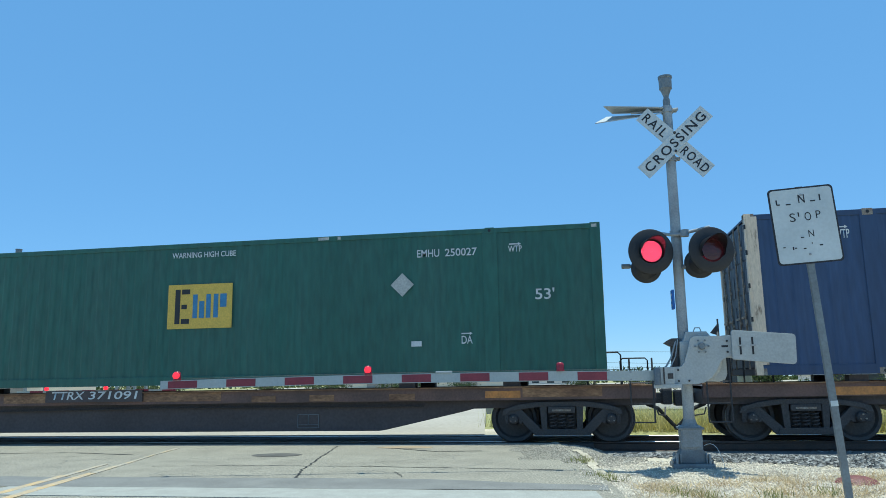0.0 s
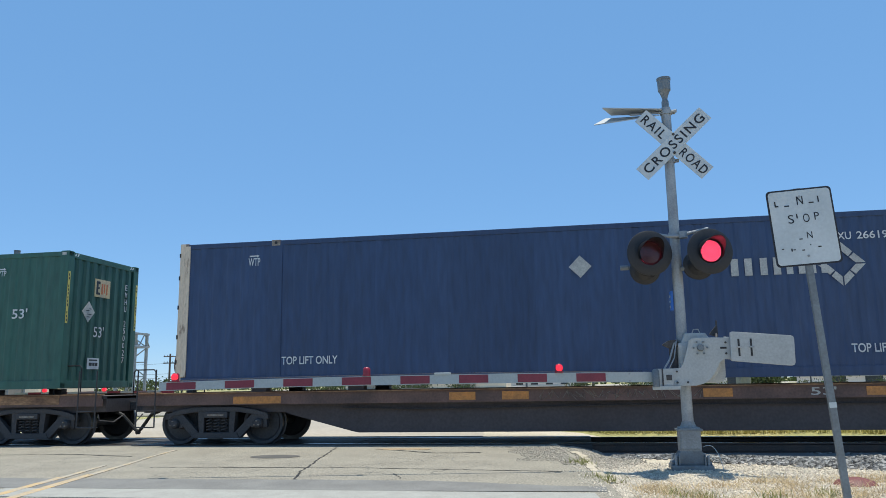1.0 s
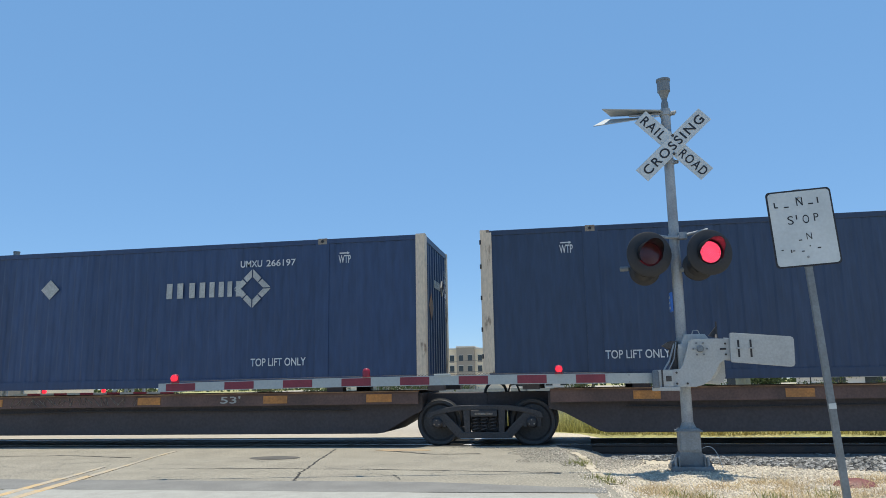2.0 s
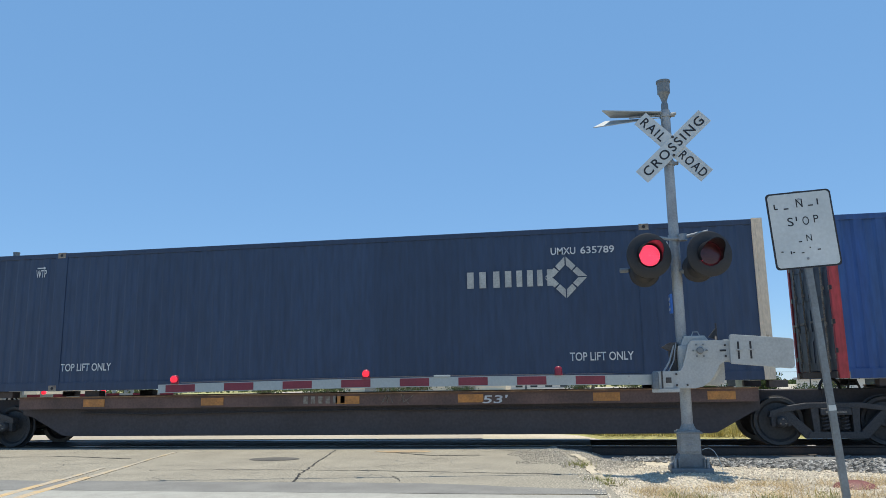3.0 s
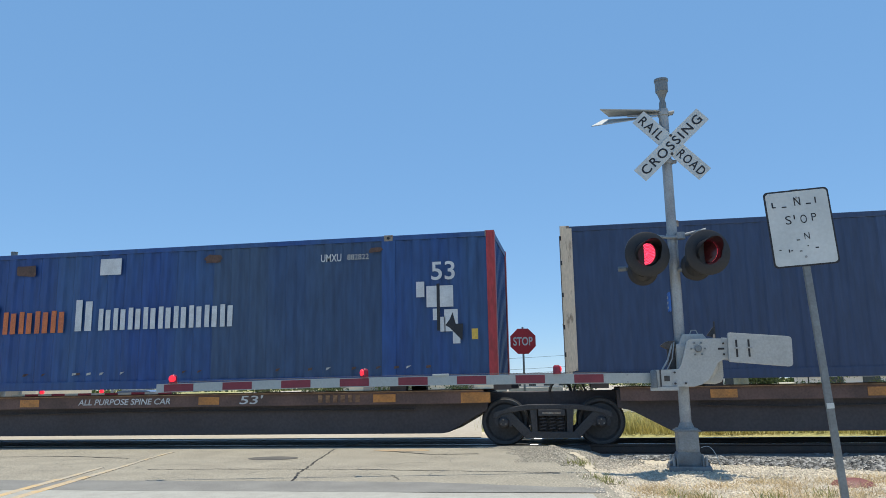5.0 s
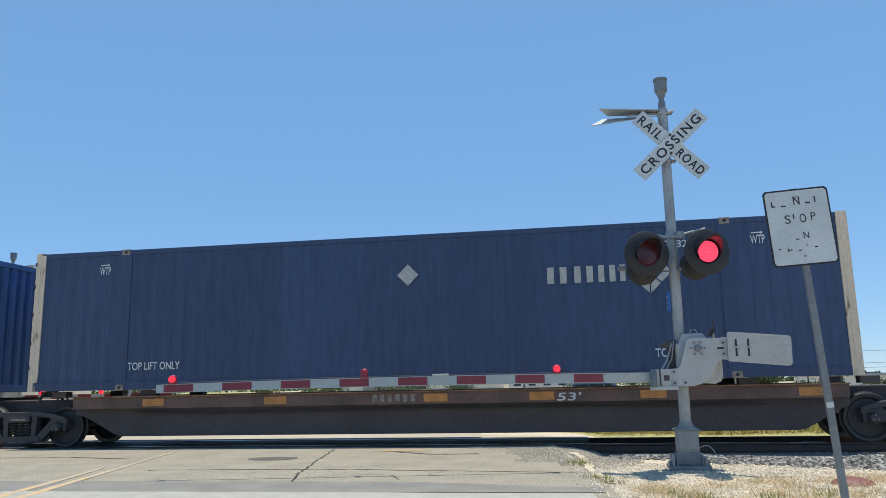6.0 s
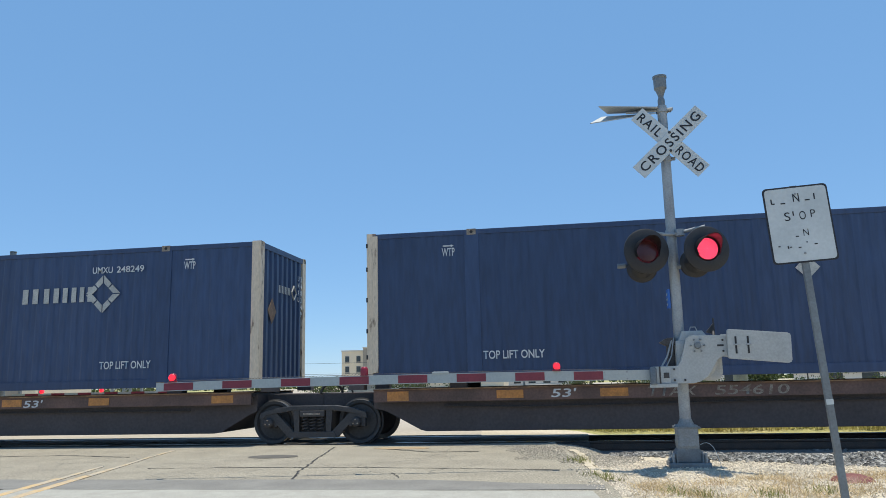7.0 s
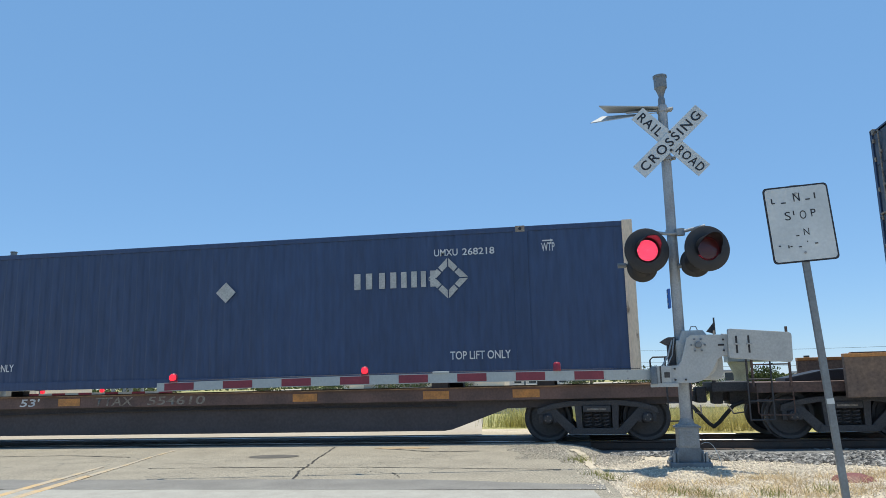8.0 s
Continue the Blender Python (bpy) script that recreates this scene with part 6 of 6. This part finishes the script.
for x, z, w, h in ((-0.24, 0.22, 0.012, 0.05), (-0.235, 0.215, 0.03, 0.012), (-0.15, 0.21, 0.045, 0.012), (0.08, 0.225, 0.045, 0.012), (0.165, 0.23, 0.012, 0.06), (-0.06, -0.125, 0.03, 0.01), (-0.235, -0.21, 0.02, 0.01), (-0.15, -0.235, 0.012, 0.03), (-0.13, -0.225, 0.02, 0.01), (-0.05, -0.235, 0.025, 0.01), (0.03, -0.19, 0.01, 0.012), (0.1, -0.215, 0.03, 0.012)):
    bm = B()
    box(bm, x, -0.0405, SZ + z, x + w, -0.0378, SZ + z + h)
    part("worn_letter_stroke", bm, "ink", pl)
for z in (SZ + 0.30, SZ - 0.29):
    bm = B()
    lathe(bm, [(0.0, 0.008), (0.012, 0.006), (0.012, 0.0)], 10, Matrix.Translation((0, -0.038, z)) @ Matrix.Rotation(radians(90), 4, "X"))
    part("sign_bolt", bm, "galv", pl)

# small lid in the gravel
bm = B()
lathe(bm, [(0.0, 0.09), (0.10, 0.085), (0.2, 0.05), (0.24, 0.0), (0.24, -0.06)], 24)
lid = part("valve_lid", bm, "maroon", label="low maroon plastic lid in the gravel", smooth=True)
lid.matrix_basis = pose(3.05, 9.55, -0.08)
tagged(lid, category="utility cover")


# ================= beyond the track =================
# far crossing signal, its gate arm and the back of its sign
far = copy_thing(sig, pose(-16.85 + MX, 20.2 + MY, 0, 0, 0, 180))
for blade in [ch for ch in far.children if ch.name.startswith("crossbuck_blade")]:
    for ch in list(blade.children):
        bpy.data.objects.remove(ch)
    bpy.data.objects.remove(blade)
turn = Matrix.Translation((-0.17, 0, -0.13)) @ Matrix.Translation((MX, MY, 0)) @ Matrix.Rotation(math.pi, 4, "Z") @ Matrix.Translation((-MX, -MY, 0))
blade_sign(far, (("RAIL", -0.365, 0.39), ("ROAD", 0.365, 0.44)), -46.5, MY - 0.115, turn)
blade_sign(far, (("CROSSING", 0.0, 1.10),), 42.8, MY - 0.13, turn)
tagged(far, "grey crossing signal mast on the far side of the track", "crossing signal")
arm2 = thing("gate_arm", "striped red and white gate arm beyond the track", "gate arm")
arm2.matrix_basis = pose(-16.6, 19.9, 1.0, 0, 0, 6)
for i in range(12):
    a = 0.3 + i * 0.4
    bm = B()
    box(bm, a, -0.015, -0.06, a + 0.4, 0.015, 0.06)
    part("arm_stripe", bm, "arm_red" if i % 2 else "arm_white", arm2)
for x in (1.2, 3.0, 4.9):
    bm = B()
    lathe(bm, [(0.0, 0.05), (0.055, 0.04), (0.055, -0.04), (0.0, -0.05)], 14, Matrix.Translation((x, 0, 0.11)) @ Matrix.Rotation(radians(90), 4, "X"))
    part("arm_lamp", bm, "arm_lit", arm2, "small lit red lamp")
bs = thing("road_sign", "grey ribbed back of a road sign beyond the track", "road sign")
bm = B()
box(bm, -17.3, 21.0, 2.95, -16.0, 21.03, 4.05, 0.006)
for i in range(5):
    box(bm, -17.28, 20.975, 3.05 + i * 0.2, -16.02, 21.0, 3.08 + i * 0.2)
part("panel", bm, "sign", bs)
for x in (-17.0, -16.3):
    bm = B()
    box(bm, x, 21.03, -0.9, x + 0.08, 21.1, 4.05, 0.004)
    part("post", bm, "galv", bs)

# stop sign
ss = thing("stop_sign", "red octagonal stop sign on a thin post beyond the track", "road sign")
ss.matrix_basis = pose(-1.52, 22.9, 0, 0, 0, 4)
bm = B()
box(bm, -0.03, 0.01, -0.9, 0.03, 0.06, 2.8, 0.004)
part("sign_post", bm, "post", ss)
octo = [(0.38 / math.cos(math.pi / 8) * math.cos(math.pi / 8 + k * math.pi / 4), 2.37 + 0.38 / math.cos(math.pi / 8) * math.sin(math.pi / 8 + k * math.pi / 4)) for k in range(8)]
bm = B()
prism(bm, octo, -0.004, 0.008)
face = part("sign_plate", bm, "stop_red", ss)
writing("STOP", -0.29, -0.008, 2.24, 0.58, 0.26, "sign", face, bold=0.02)

# hotel
HY = 214.0
hotel = thing("hotel_building", "three-storey cream and taupe stucco hotel with a parapet tower", "building")
hotel.matrix_basis = pose(0, HY, -0.6, 0, 0, 0)


def hx(px_):
    """x on the facade's line for a place across the view."""
    return HY * (-0.3142 + (px_ - 609) * 0.000774)


def wing(a, b, top, material, depth=0.0):
    x0, x1 = hx(a), hx(b)
    bm = B()
    box(bm, x0, -depth, 0, x1, 16, top, 0.02)
    w = part("wall", bm, material, hotel)
    bm = B()
    box(bm, x0 - 0.15, -depth - 0.2, top - 0.05, x1 + 0.15, 16.2, top + 0.35, 0.03)
    part("parapet", bm, "trim", w)
    n = max(1, round((x1 - x0) / 3.4))
    for i in range(n):
        cx = x0 + (x1 - x0) * (i + 0.5) / n
        for k in range(3):
            z = 2.1 + 2.95 * k
            bm = B()
            box(bm, cx - 0.62, -depth - 0.03, z, cx + 0.62, -depth + 0.02, z + 1.6, 0.01)
            wi = part("window", bm, "glass", w)
            bm = B()
            box(bm, cx - 0.68, -depth - 0.07, z - 0.45, cx + 0.68, -depth + 0.01, z - 0.02, 0.02)
            part("grille", bm, "taupe", wi)
            bm = B()
            box(bm, cx - 0.7, -depth - 0.06, z + 1.6, cx + 0.7, -depth + 0.01, z + 1.72, 0.01)
            part("window_head", bm, "trim", wi)


wing(609, 650, 11.0, "stucco")
wing(650, 695, 11.8, "taupe", 1.0)
wing(695, 724, 11.3, "stucco")
wing(724, 759, 13.4, "taupe", 1.6)
wing(759, 812, 11.3, "stucco")
wing(812, 843, 11.8, "taupe", 1.0)
wing(843, 895, 11.3, "stucco")
bm = B()
for i in range(5):
    box(bm, hx(733) + i * 0.55, -1.72, 11.0, hx(733) + i * 0.55 + 0.4, -1.6, 11.5)
part("name_bars", bm, "ink", hotel, "dark bars where the hotel's name stands")

# plain warehouse, far left
wh = thing("warehouse", "plain beige tilt-wall warehouse with a flat roof", "building")
wh.matrix_basis = pose(-66, 70, -0.7, 0, 0, 12)
bm = B()
box(bm, -9, 0, 0, 10, 14, 5.6, 0.03)
w = part("wall", bm, "stucco", wh)
bm = B()
box(bm, -9.2, -0.2, 5.5, 10.2, 14.2, 5.9, 0.03)
part("roof_edge", bm, "trim", wh)
for i in range(4):
    bm = B()
    box(bm, -7.5 + i * 4.4, -0.05, 0.1, -4.7 + i * 4.4, 0.05, 3.2, 0.02)
    part("roller_door", bm, "taupe", w)

# low white buildings on the horizon
for i, (x, y, w_, h) in enumerate(((48, 120, 26, 1.9), (92, 150, 40, 4.4), (26, 170, 22, 2.6), (-12, 260, 30, 4.5))):
    wb = thing("low_building", "long low white commercial building far off", "building", group="far white buildings")
    wb.matrix_basis = pose(x, y, -0.7)
    bm = B()
    box(bm, -w_ / 2, 0, 0, w_ / 2, 12, h, 0.03)
    w = part("wall", bm, "trim", wb)
    bm = B()
    box(bm, -w_ / 2 - 0.3, -0.3, h - 0.1, w_ / 2 + 0.3, 12.3, h + 0.25, 0.03)
    part("roof_edge", bm, "galv", wb)
    for k in range(int(w_ / 5)):
        bm = B()
        box(bm, -w_ / 2 + 1.2 + k * 5, -0.04, 0.6, -w_ / 2 + 3.6 + k * 5, 0.02, 2.3, 0.02)
        part("window", bm, "glass", w)

# concrete barriers
bm = B()
for z0, z1, w0, w1 in ((0, 0.18, 0.30, 0.30), (0.18, 0.38, 0.30, 0.15), (0.38, 0.95, 0.15, 0.09)):
    a = [bm.verts.new((x, y, z)) for z, w in ((z0, w0), (z1, w1)) for x in (-1.5, 1.5) for y in (-w, w)]
    for q in ((0, 2, 6, 4), (3, 1, 5, 7), (1, 0, 4, 5), (2, 3, 7, 6), (4, 6, 7, 5)):
        bm.faces.new([a[i] for i in q])
bmesh.ops.recalc_face_normals(bm, faces=bm.faces[:])
BARRIER = finish("concrete_barrier", bm, "concrete")
for i in range(4):
    ob = new("concrete_barrier", BARRIER)
    ob.matrix_basis = pose(-11.6 + i * 3.12, 43.0, -0.12 + 0.02 * (i % 2), 0, 0, 1.5 * (i % 2))
    tagged(ob, "pale precast concrete road barrier", "barrier", "row of road barriers")
bm = B()
box(bm, -13.5, 42.2, -1.2, 1.0, 43.8, -0.12, 0.05)
tagged(part("barrier_footing", bm, "concrete", label="low concrete kerb under the barriers"), category="kerb", kind="structure")


def utility_pole(x, y, h, arms=2):
    po = thing("utility_pole", "weathered timber utility pole with cross-arms", "utility pole", group="power poles")
    po.matrix_basis = pose(x, y, -0.7)
    bm = B()
    tube(bm, [(0, 0, 0), (0, 0, h)], [0.19, 0.13], 10)
    part("pole", bm, "wood_pole", po)
    for k in range(arms):
        bm = B()
        box(bm, -1.1, -0.06, h - 0.5 - k * 1.0, 1.1, 0.06, h - 0.36 - k * 1.0, 0.01)
        ca = part("cross_arm", bm, "wood_pole", po)
        for dx in (-1.0, -0.45, 0.45, 1.0):
            bm = B()
            lathe(bm, [(0.0, 0.2), (0.04, 0.18), (0.06, 0.06), (0.03, 0.0)], 8, Matrix.Translation((dx, 0, h - 0.36 - k * 1.0)))
            part("insulator", bm, "galv", ca)
    return po


for x, y, h in ((-63, 110, 7.0), (2.1, 110, 9.2), (62, 110, 7.2), (-31, 118, 6.0), (150, 110, 7.0), (-180, 110, 7.0)):
    utility_pole(x, y, h, 0 if h > 8 else 1 if h < 6.5 else 2)


def cable(x0, x1, y, z0, z1, sag, r=0.02):
    bm = B()
    pts = [(x0 + (x1 - x0) * i / 16, y, z0 + (z1 - z0) * i / 16 - sag * 4 * (i / 16) * (1 - i / 16)) for i in range(17)]
    tube(bm, pts, r, 5)
    ob = part("overhead_cable", bm, "wire", label="black overhead power cable")
    tagged(ob, category="cable", group="power cables")


for z, y in ((5.0, 110.0), (3.4, 109.9), (2.8, 110.05)):
    cable(-63, 2.1, y, z - 0.2, z, 0.7)
    cable(2.1, 62, y, z, z - 0.1, 0.6)
    cable(62, 150, y, z - 0.1, z, 0.8)
    cable(-180, -63, y, z, z - 0.2, 0.8)

# slim lamp over the car park
sl = thing("street_lamp", "slim dark street lamp with a box head", "street lamp")
sl.matrix_basis = pose(28.15, 100, -0.7)
bm = B()
tube(bm, [(0, 0, 0), (0, 0, 3.7)], [0.09, 0.07], 8)
part("pole", bm, "wire", sl)
bm = B()
box(bm, -0.3, -0.2, 3.6, 0.3, 0.2, 3.95, 0.03)
part("lamp_head", bm, "wire", sl)

# lattice mast
lm = thing("lattice_mast", "slender grey steel lattice mast", "mast")
lm.matrix_basis = pose(-38.0, 60, -0.7)
for dx in (-0.85, 0.85):
    for dy in (-0.85, 0.85):
        bm = B()
        box(bm, dx - 0.1, dy - 0.1, 0, dx + 0.1, dy + 0.1, 6.5, 0.01)
        part("leg", bm, "galv", lm)
for k in range(5):
    z = 0.3 + k * 1.25
    for dy in (-0.85, 0.85):
        s = 1 if k % 2 else -1
        bm = B()
        tube(bm, [(-0.85 * s, dy, z), (0.85 * s, dy, z + 1.2)], 0.05, 6)
        tube(bm, [(-0.85, dy, z + 1.22), (0.85, dy, z + 1.22)], 0.05, 6)
        part("brace", bm, "galv", lm)

# highway sign gantry that the mast carries, seen from behind
ga = thing("sign_gantry", "grey steel truss gantry with ribbed sign backs far off", "sign gantry")
ga.matrix_basis = pose(-37.5, 60, 0, 0, 0, 90)
for dy in (-0.6, 0.6):
    for z in (4.6, 5.7):
        bm = B()
        box(bm, -12.3, dy - 0.09, z - 0.09, 0.7, dy + 0.09, z + 0.09, 0.02)
        part("chord", bm, "galv", ga)
    for k in range(8):
        a = -12.3 + k * 1.65
        bm = B()
        tube(bm, [(a, dy, 4.6), (a + 0.82, dy, 5.7), (a + 1.65, dy, 4.6)], 0.06, 6)
        part("brace", bm, "galv", ga)
for z0, z1, x1 in ((5.76, 6.55, -4.4), (3.85, 4.52, -4.4)):
    bm = B()
    box(bm, -12.3, -0.75, z0, x1, -0.68, z1, 0.01)
    for k in range(5):
        z = z0 + (z1 - z0) * (k + 0.5) / 5
        box(bm, -12.3, -0.80, z - 0.05, x1, -0.75, z + 0.05)
    panel = part("sign_panel", bm, "grey", ga, "ribbed grey back of a sign panel")
    for k in range(4):
        bm = B()
        box(bm, -12.0 + k * 2.3, -0.88, z0 - 0.1, -11.85 + k * 2.3, -0.80, z1 + 0.1)
        part("upright", bm, "galv", panel)

# thick grey pedestal with a cabinet
pe = thing("signal_pedestal", "thick grey steel pedestal carrying a cabinet", "pedestal")
pe.matrix_basis = pose(6.08, 30, -0.75)
bm = B()
lathe(bm, [(0.0, 0.0), (0.26, 0.0), (0.26, 1.9), (0.45, 2.35), (0.0, 2.36)], 20)
part("column", bm, "galv", pe, smooth=True)
bm = B()
box(bm, -0.5, -0.4, 2.36, 1.5, 0.4, 3.2, 0.03)
part("cabinet", bm, "galv", pe)


def tree(x, y, h, w, seed, leaves=1500):
    rnd = random.Random(seed)
    tr = thing("tree", "low bushy green tree with ragged crown", "tree", group="far trees")
    tr.matrix_basis = pose(x, y, -0.75)
    bm = B()
    tube(bm, [(0, 0, 0), (0.05, 0, h * 0.3), (0.12, 0.05, h * 0.6), (0.05, 0, h * 0.85)], [0.13, 0.10, 0.06, 0.02], 7)
    tips = []
    for k in range(8):
        a, z0 = rnd.uniform(0, 6.28), h * rnd.uniform(0.2, 0.6)
        e = Vector((math.cos(a) * w * rnd.uniform(0.5, 0.9), math.sin(a) * w * rnd.uniform(0.5, 0.9), z0 + h * rnd.uniform(0.1, 0.4)))
        m_ = e * 0.5 + Vector((0, 0, z0 * 0.4))
        tube(bm, [(0.06, 0, z0), tuple(m_), tuple(e)], [0.05, 0.035, 0.012], 5)
        tips += [e, m_]
    part("trunk", bm, "bark", tr)
    tips += [Vector((rnd.gauss(0, w * 0.4), rnd.gauss(0, w * 0.4), h * rnd.uniform(0.45, 1.0))) for _ in range(12)]
    verts, faces = [], []
    for _ in range(leaves):
        c = tips[rnd.randrange(len(tips))] + Vector((rnd.gauss(0, 1), rnd.gauss(0, 1), rnd.gauss(0, 0.8))) * (0.16 * h)
        c.z = max(0.15, c.z)
        q = Euler((rnd.uniform(0, 6), rnd.uniform(0, 6), rnd.uniform(0, 6))).to_quaternion()
        s = rnd.uniform(0.06, 0.15) * (h / 3.0) ** 0.5
        k = len(verts)
        verts += [tuple(c + q @ Vector(p) * s) for p in ((-1, 0, 0), (0, -0.55, 0.1), (1, 0, 0), (0, 0.55, 0.1))]
        faces.append((k, k + 1, k + 2, k + 3))
    me = bpy.data.meshes.new("crown")
    me.from_pydata(verts, [], faces)
    me.materials.append(M["leaf"])
    cr = new("crown", me)
    cr.parent = tr
    return tr


for i, (x, y, h, w) in enumerate(((14.1, 62, 2.15, 1.0), (16.9, 61, 1.5, 1.3), (19.5, 62, 2.4, 1.0), (24.2, 66, 1.5, 1.6), (29, 70, 1.5, 1.8), (10.6, 66, 1.5, 1.2), (34, 75, 1.6, 2.0), (6.5, 88, 2.2, 2.0), (9.5, 86, 2.3, 2.2), (13.2, 84, 2.6, 2.0), (41, 80, 2.2, 2.0),
                                  (-31.5, 75, 2.5, 2.4), (-27.5, 78, 2.2, 2.2), (-24, 74, 2.0, 2.0), (-20, 80, 2.2, 2.4), (-16.5, 79, 2.3, 2.2), (-13, 82, 2.0, 2.0), (0.5, 96, 2.4, 2.2), (-46, 80, 2.8, 2.6), (-52, 84, 2.4, 2.4))):
    tree(x, y, h, w, 40 + i, 260 if i == 2 else 2200 if i == 0 else 1200)

# far woods along the horizon
rnd = random.Random(77)
verts, faces = [], []
for _ in range(9000):
    x = rnd.uniform(-420, 420)
    y = 330 + rnd.uniform(-15, 15)
    top = (5.0 if x < 40 else 2.6) + 2.2 * noise.noise((x * 0.02, 0, 0)) + 1.2 * noise.noise((x * 0.11, 4, 0))
    z = rnd.uniform(-1.0, 1.0) ** 3 * 0.4 + top * rnd.random() - 0.7
    s = rnd.uniform(0.5, 1.1)
    q = Euler((rnd.uniform(0, 6), rnd.uniform(0, 6), rnd.uniform(0, 6))).to_quaternion()
    k = len(verts)
    verts += [tuple(Vector((x, y, z)) + q @ Vector(p) * s) for p in ((-1, 0, 0), (0, -0.7, 0.2), (1, 0, 0), (0, 0.7, 0.2))]
    faces.append((k, k + 1, k + 2, k + 3))
me = bpy.data.meshes.new("far_woods")
me.from_pydata(verts, [], faces)
me.materials.append(M["leaf"])
tagged(new("far_woods", me), "low line of far green woods", "trees", kind="stuff")

# passing car
PASSERS = []


def estate_car(label, paint):
    ca = thing("passing_car", label, "car")
    bm = B()
    prism(bm, [(-2.35, 0.35), (-2.4, 0.75), (-2.3, 1.05), (1.0, 1.05), (2.15, 0.92), (2.4, 0.7), (2.4, 0.35)], -0.92, 0.92, 0.06)
    body = part("body", bm, paint, ca)
    bm = B()
    prism(bm, [(-2.25, 1.03), (-2.0, 1.62), (-1.6, 1.70), (0.25, 1.70), (0.55, 1.62), (1.3, 1.03)], -0.80, 0.80, 0.05)
    part("greenhouse", bm, paint, ca)
    for y in (-0.815, 0.815):
        for o in ([(-2.0, 1.10), (-1.85, 1.52), (-1.05, 1.56), (-1.05, 1.10)], [(-0.97, 1.10), (-0.97, 1.56), (-0.1, 1.56), (-0.1, 1.10)], [(0.0, 1.10), (0.0, 1.56), (0.35, 1.55), (0.95, 1.10)]):
            bm = B()
            prism(bm, o, y - 0.01, y + 0.01)
            part("side_window", bm, "glass", ca)
    for x in (-1.5, 1.5):
        for y in (-0.85, 0.85):
            bm = B()
            lathe(bm, [(0.0, 0.10), (0.2, 0.11), (0.34, 0.09), (0.35, -0.09), (0.0, -0.1)], 20, Matrix.Translation((x, y, 0.35)) @ Matrix.Rotation(radians(90), 4, "X"))
            part("wheel", bm, "rubber", ca)
    bm = B()
    for y in (-0.7, 0.7):
        tube(bm, [(-1.7, y, 1.74), (0.1, y, 1.74)], 0.02, 6)
    part("roof_rail", bm, "galv", ca)
    return ca


car = estate_car("dark blue estate car passing on the frontage road", "car_blue")
CAR_Y, CAR_V = 50.0, 31.8
PASSERS.append((car, [(0.5 * i, pose(11.35 + CAR_V * (0.5 * i - 6.3), CAR_Y, -0.62)) for i in range(17)]))


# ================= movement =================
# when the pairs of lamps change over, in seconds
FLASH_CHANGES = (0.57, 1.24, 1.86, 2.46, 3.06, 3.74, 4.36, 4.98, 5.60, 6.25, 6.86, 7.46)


def motions():
    """The train runs at one speed; wheels roll on the rails; lamp faces turn over to imitate flashing; a car passes
    behind.
    """
    steps = [i * 0.5 for i in range(17)]
    for ob, s, y, z in MOVERS:
        walk(ob, [(t, pose(s - SPEED * t, y, z)) for t in steps])
    rate = math.degrees(SPEED / 0.42)
    fine_steps = [i / 30 for i in range(241)]
    for ob, x, y, z in ROLLERS:
        walk(ob, [(t, pose(x, y, z, 0, -rate * t, 0)) for t in fine_steps])
    # turning a lit face away stands in for the lamp switching off
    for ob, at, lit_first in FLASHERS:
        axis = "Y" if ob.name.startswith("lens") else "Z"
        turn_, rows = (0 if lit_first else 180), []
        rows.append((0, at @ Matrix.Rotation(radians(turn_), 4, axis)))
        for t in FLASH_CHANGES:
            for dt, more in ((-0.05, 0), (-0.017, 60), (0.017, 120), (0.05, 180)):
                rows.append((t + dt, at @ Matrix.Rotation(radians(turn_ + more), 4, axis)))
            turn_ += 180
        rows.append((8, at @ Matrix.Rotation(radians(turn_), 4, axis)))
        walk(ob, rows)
    for ob, row in PASSERS:
        walk(ob, [(t, m) for t, m in row])


motions()
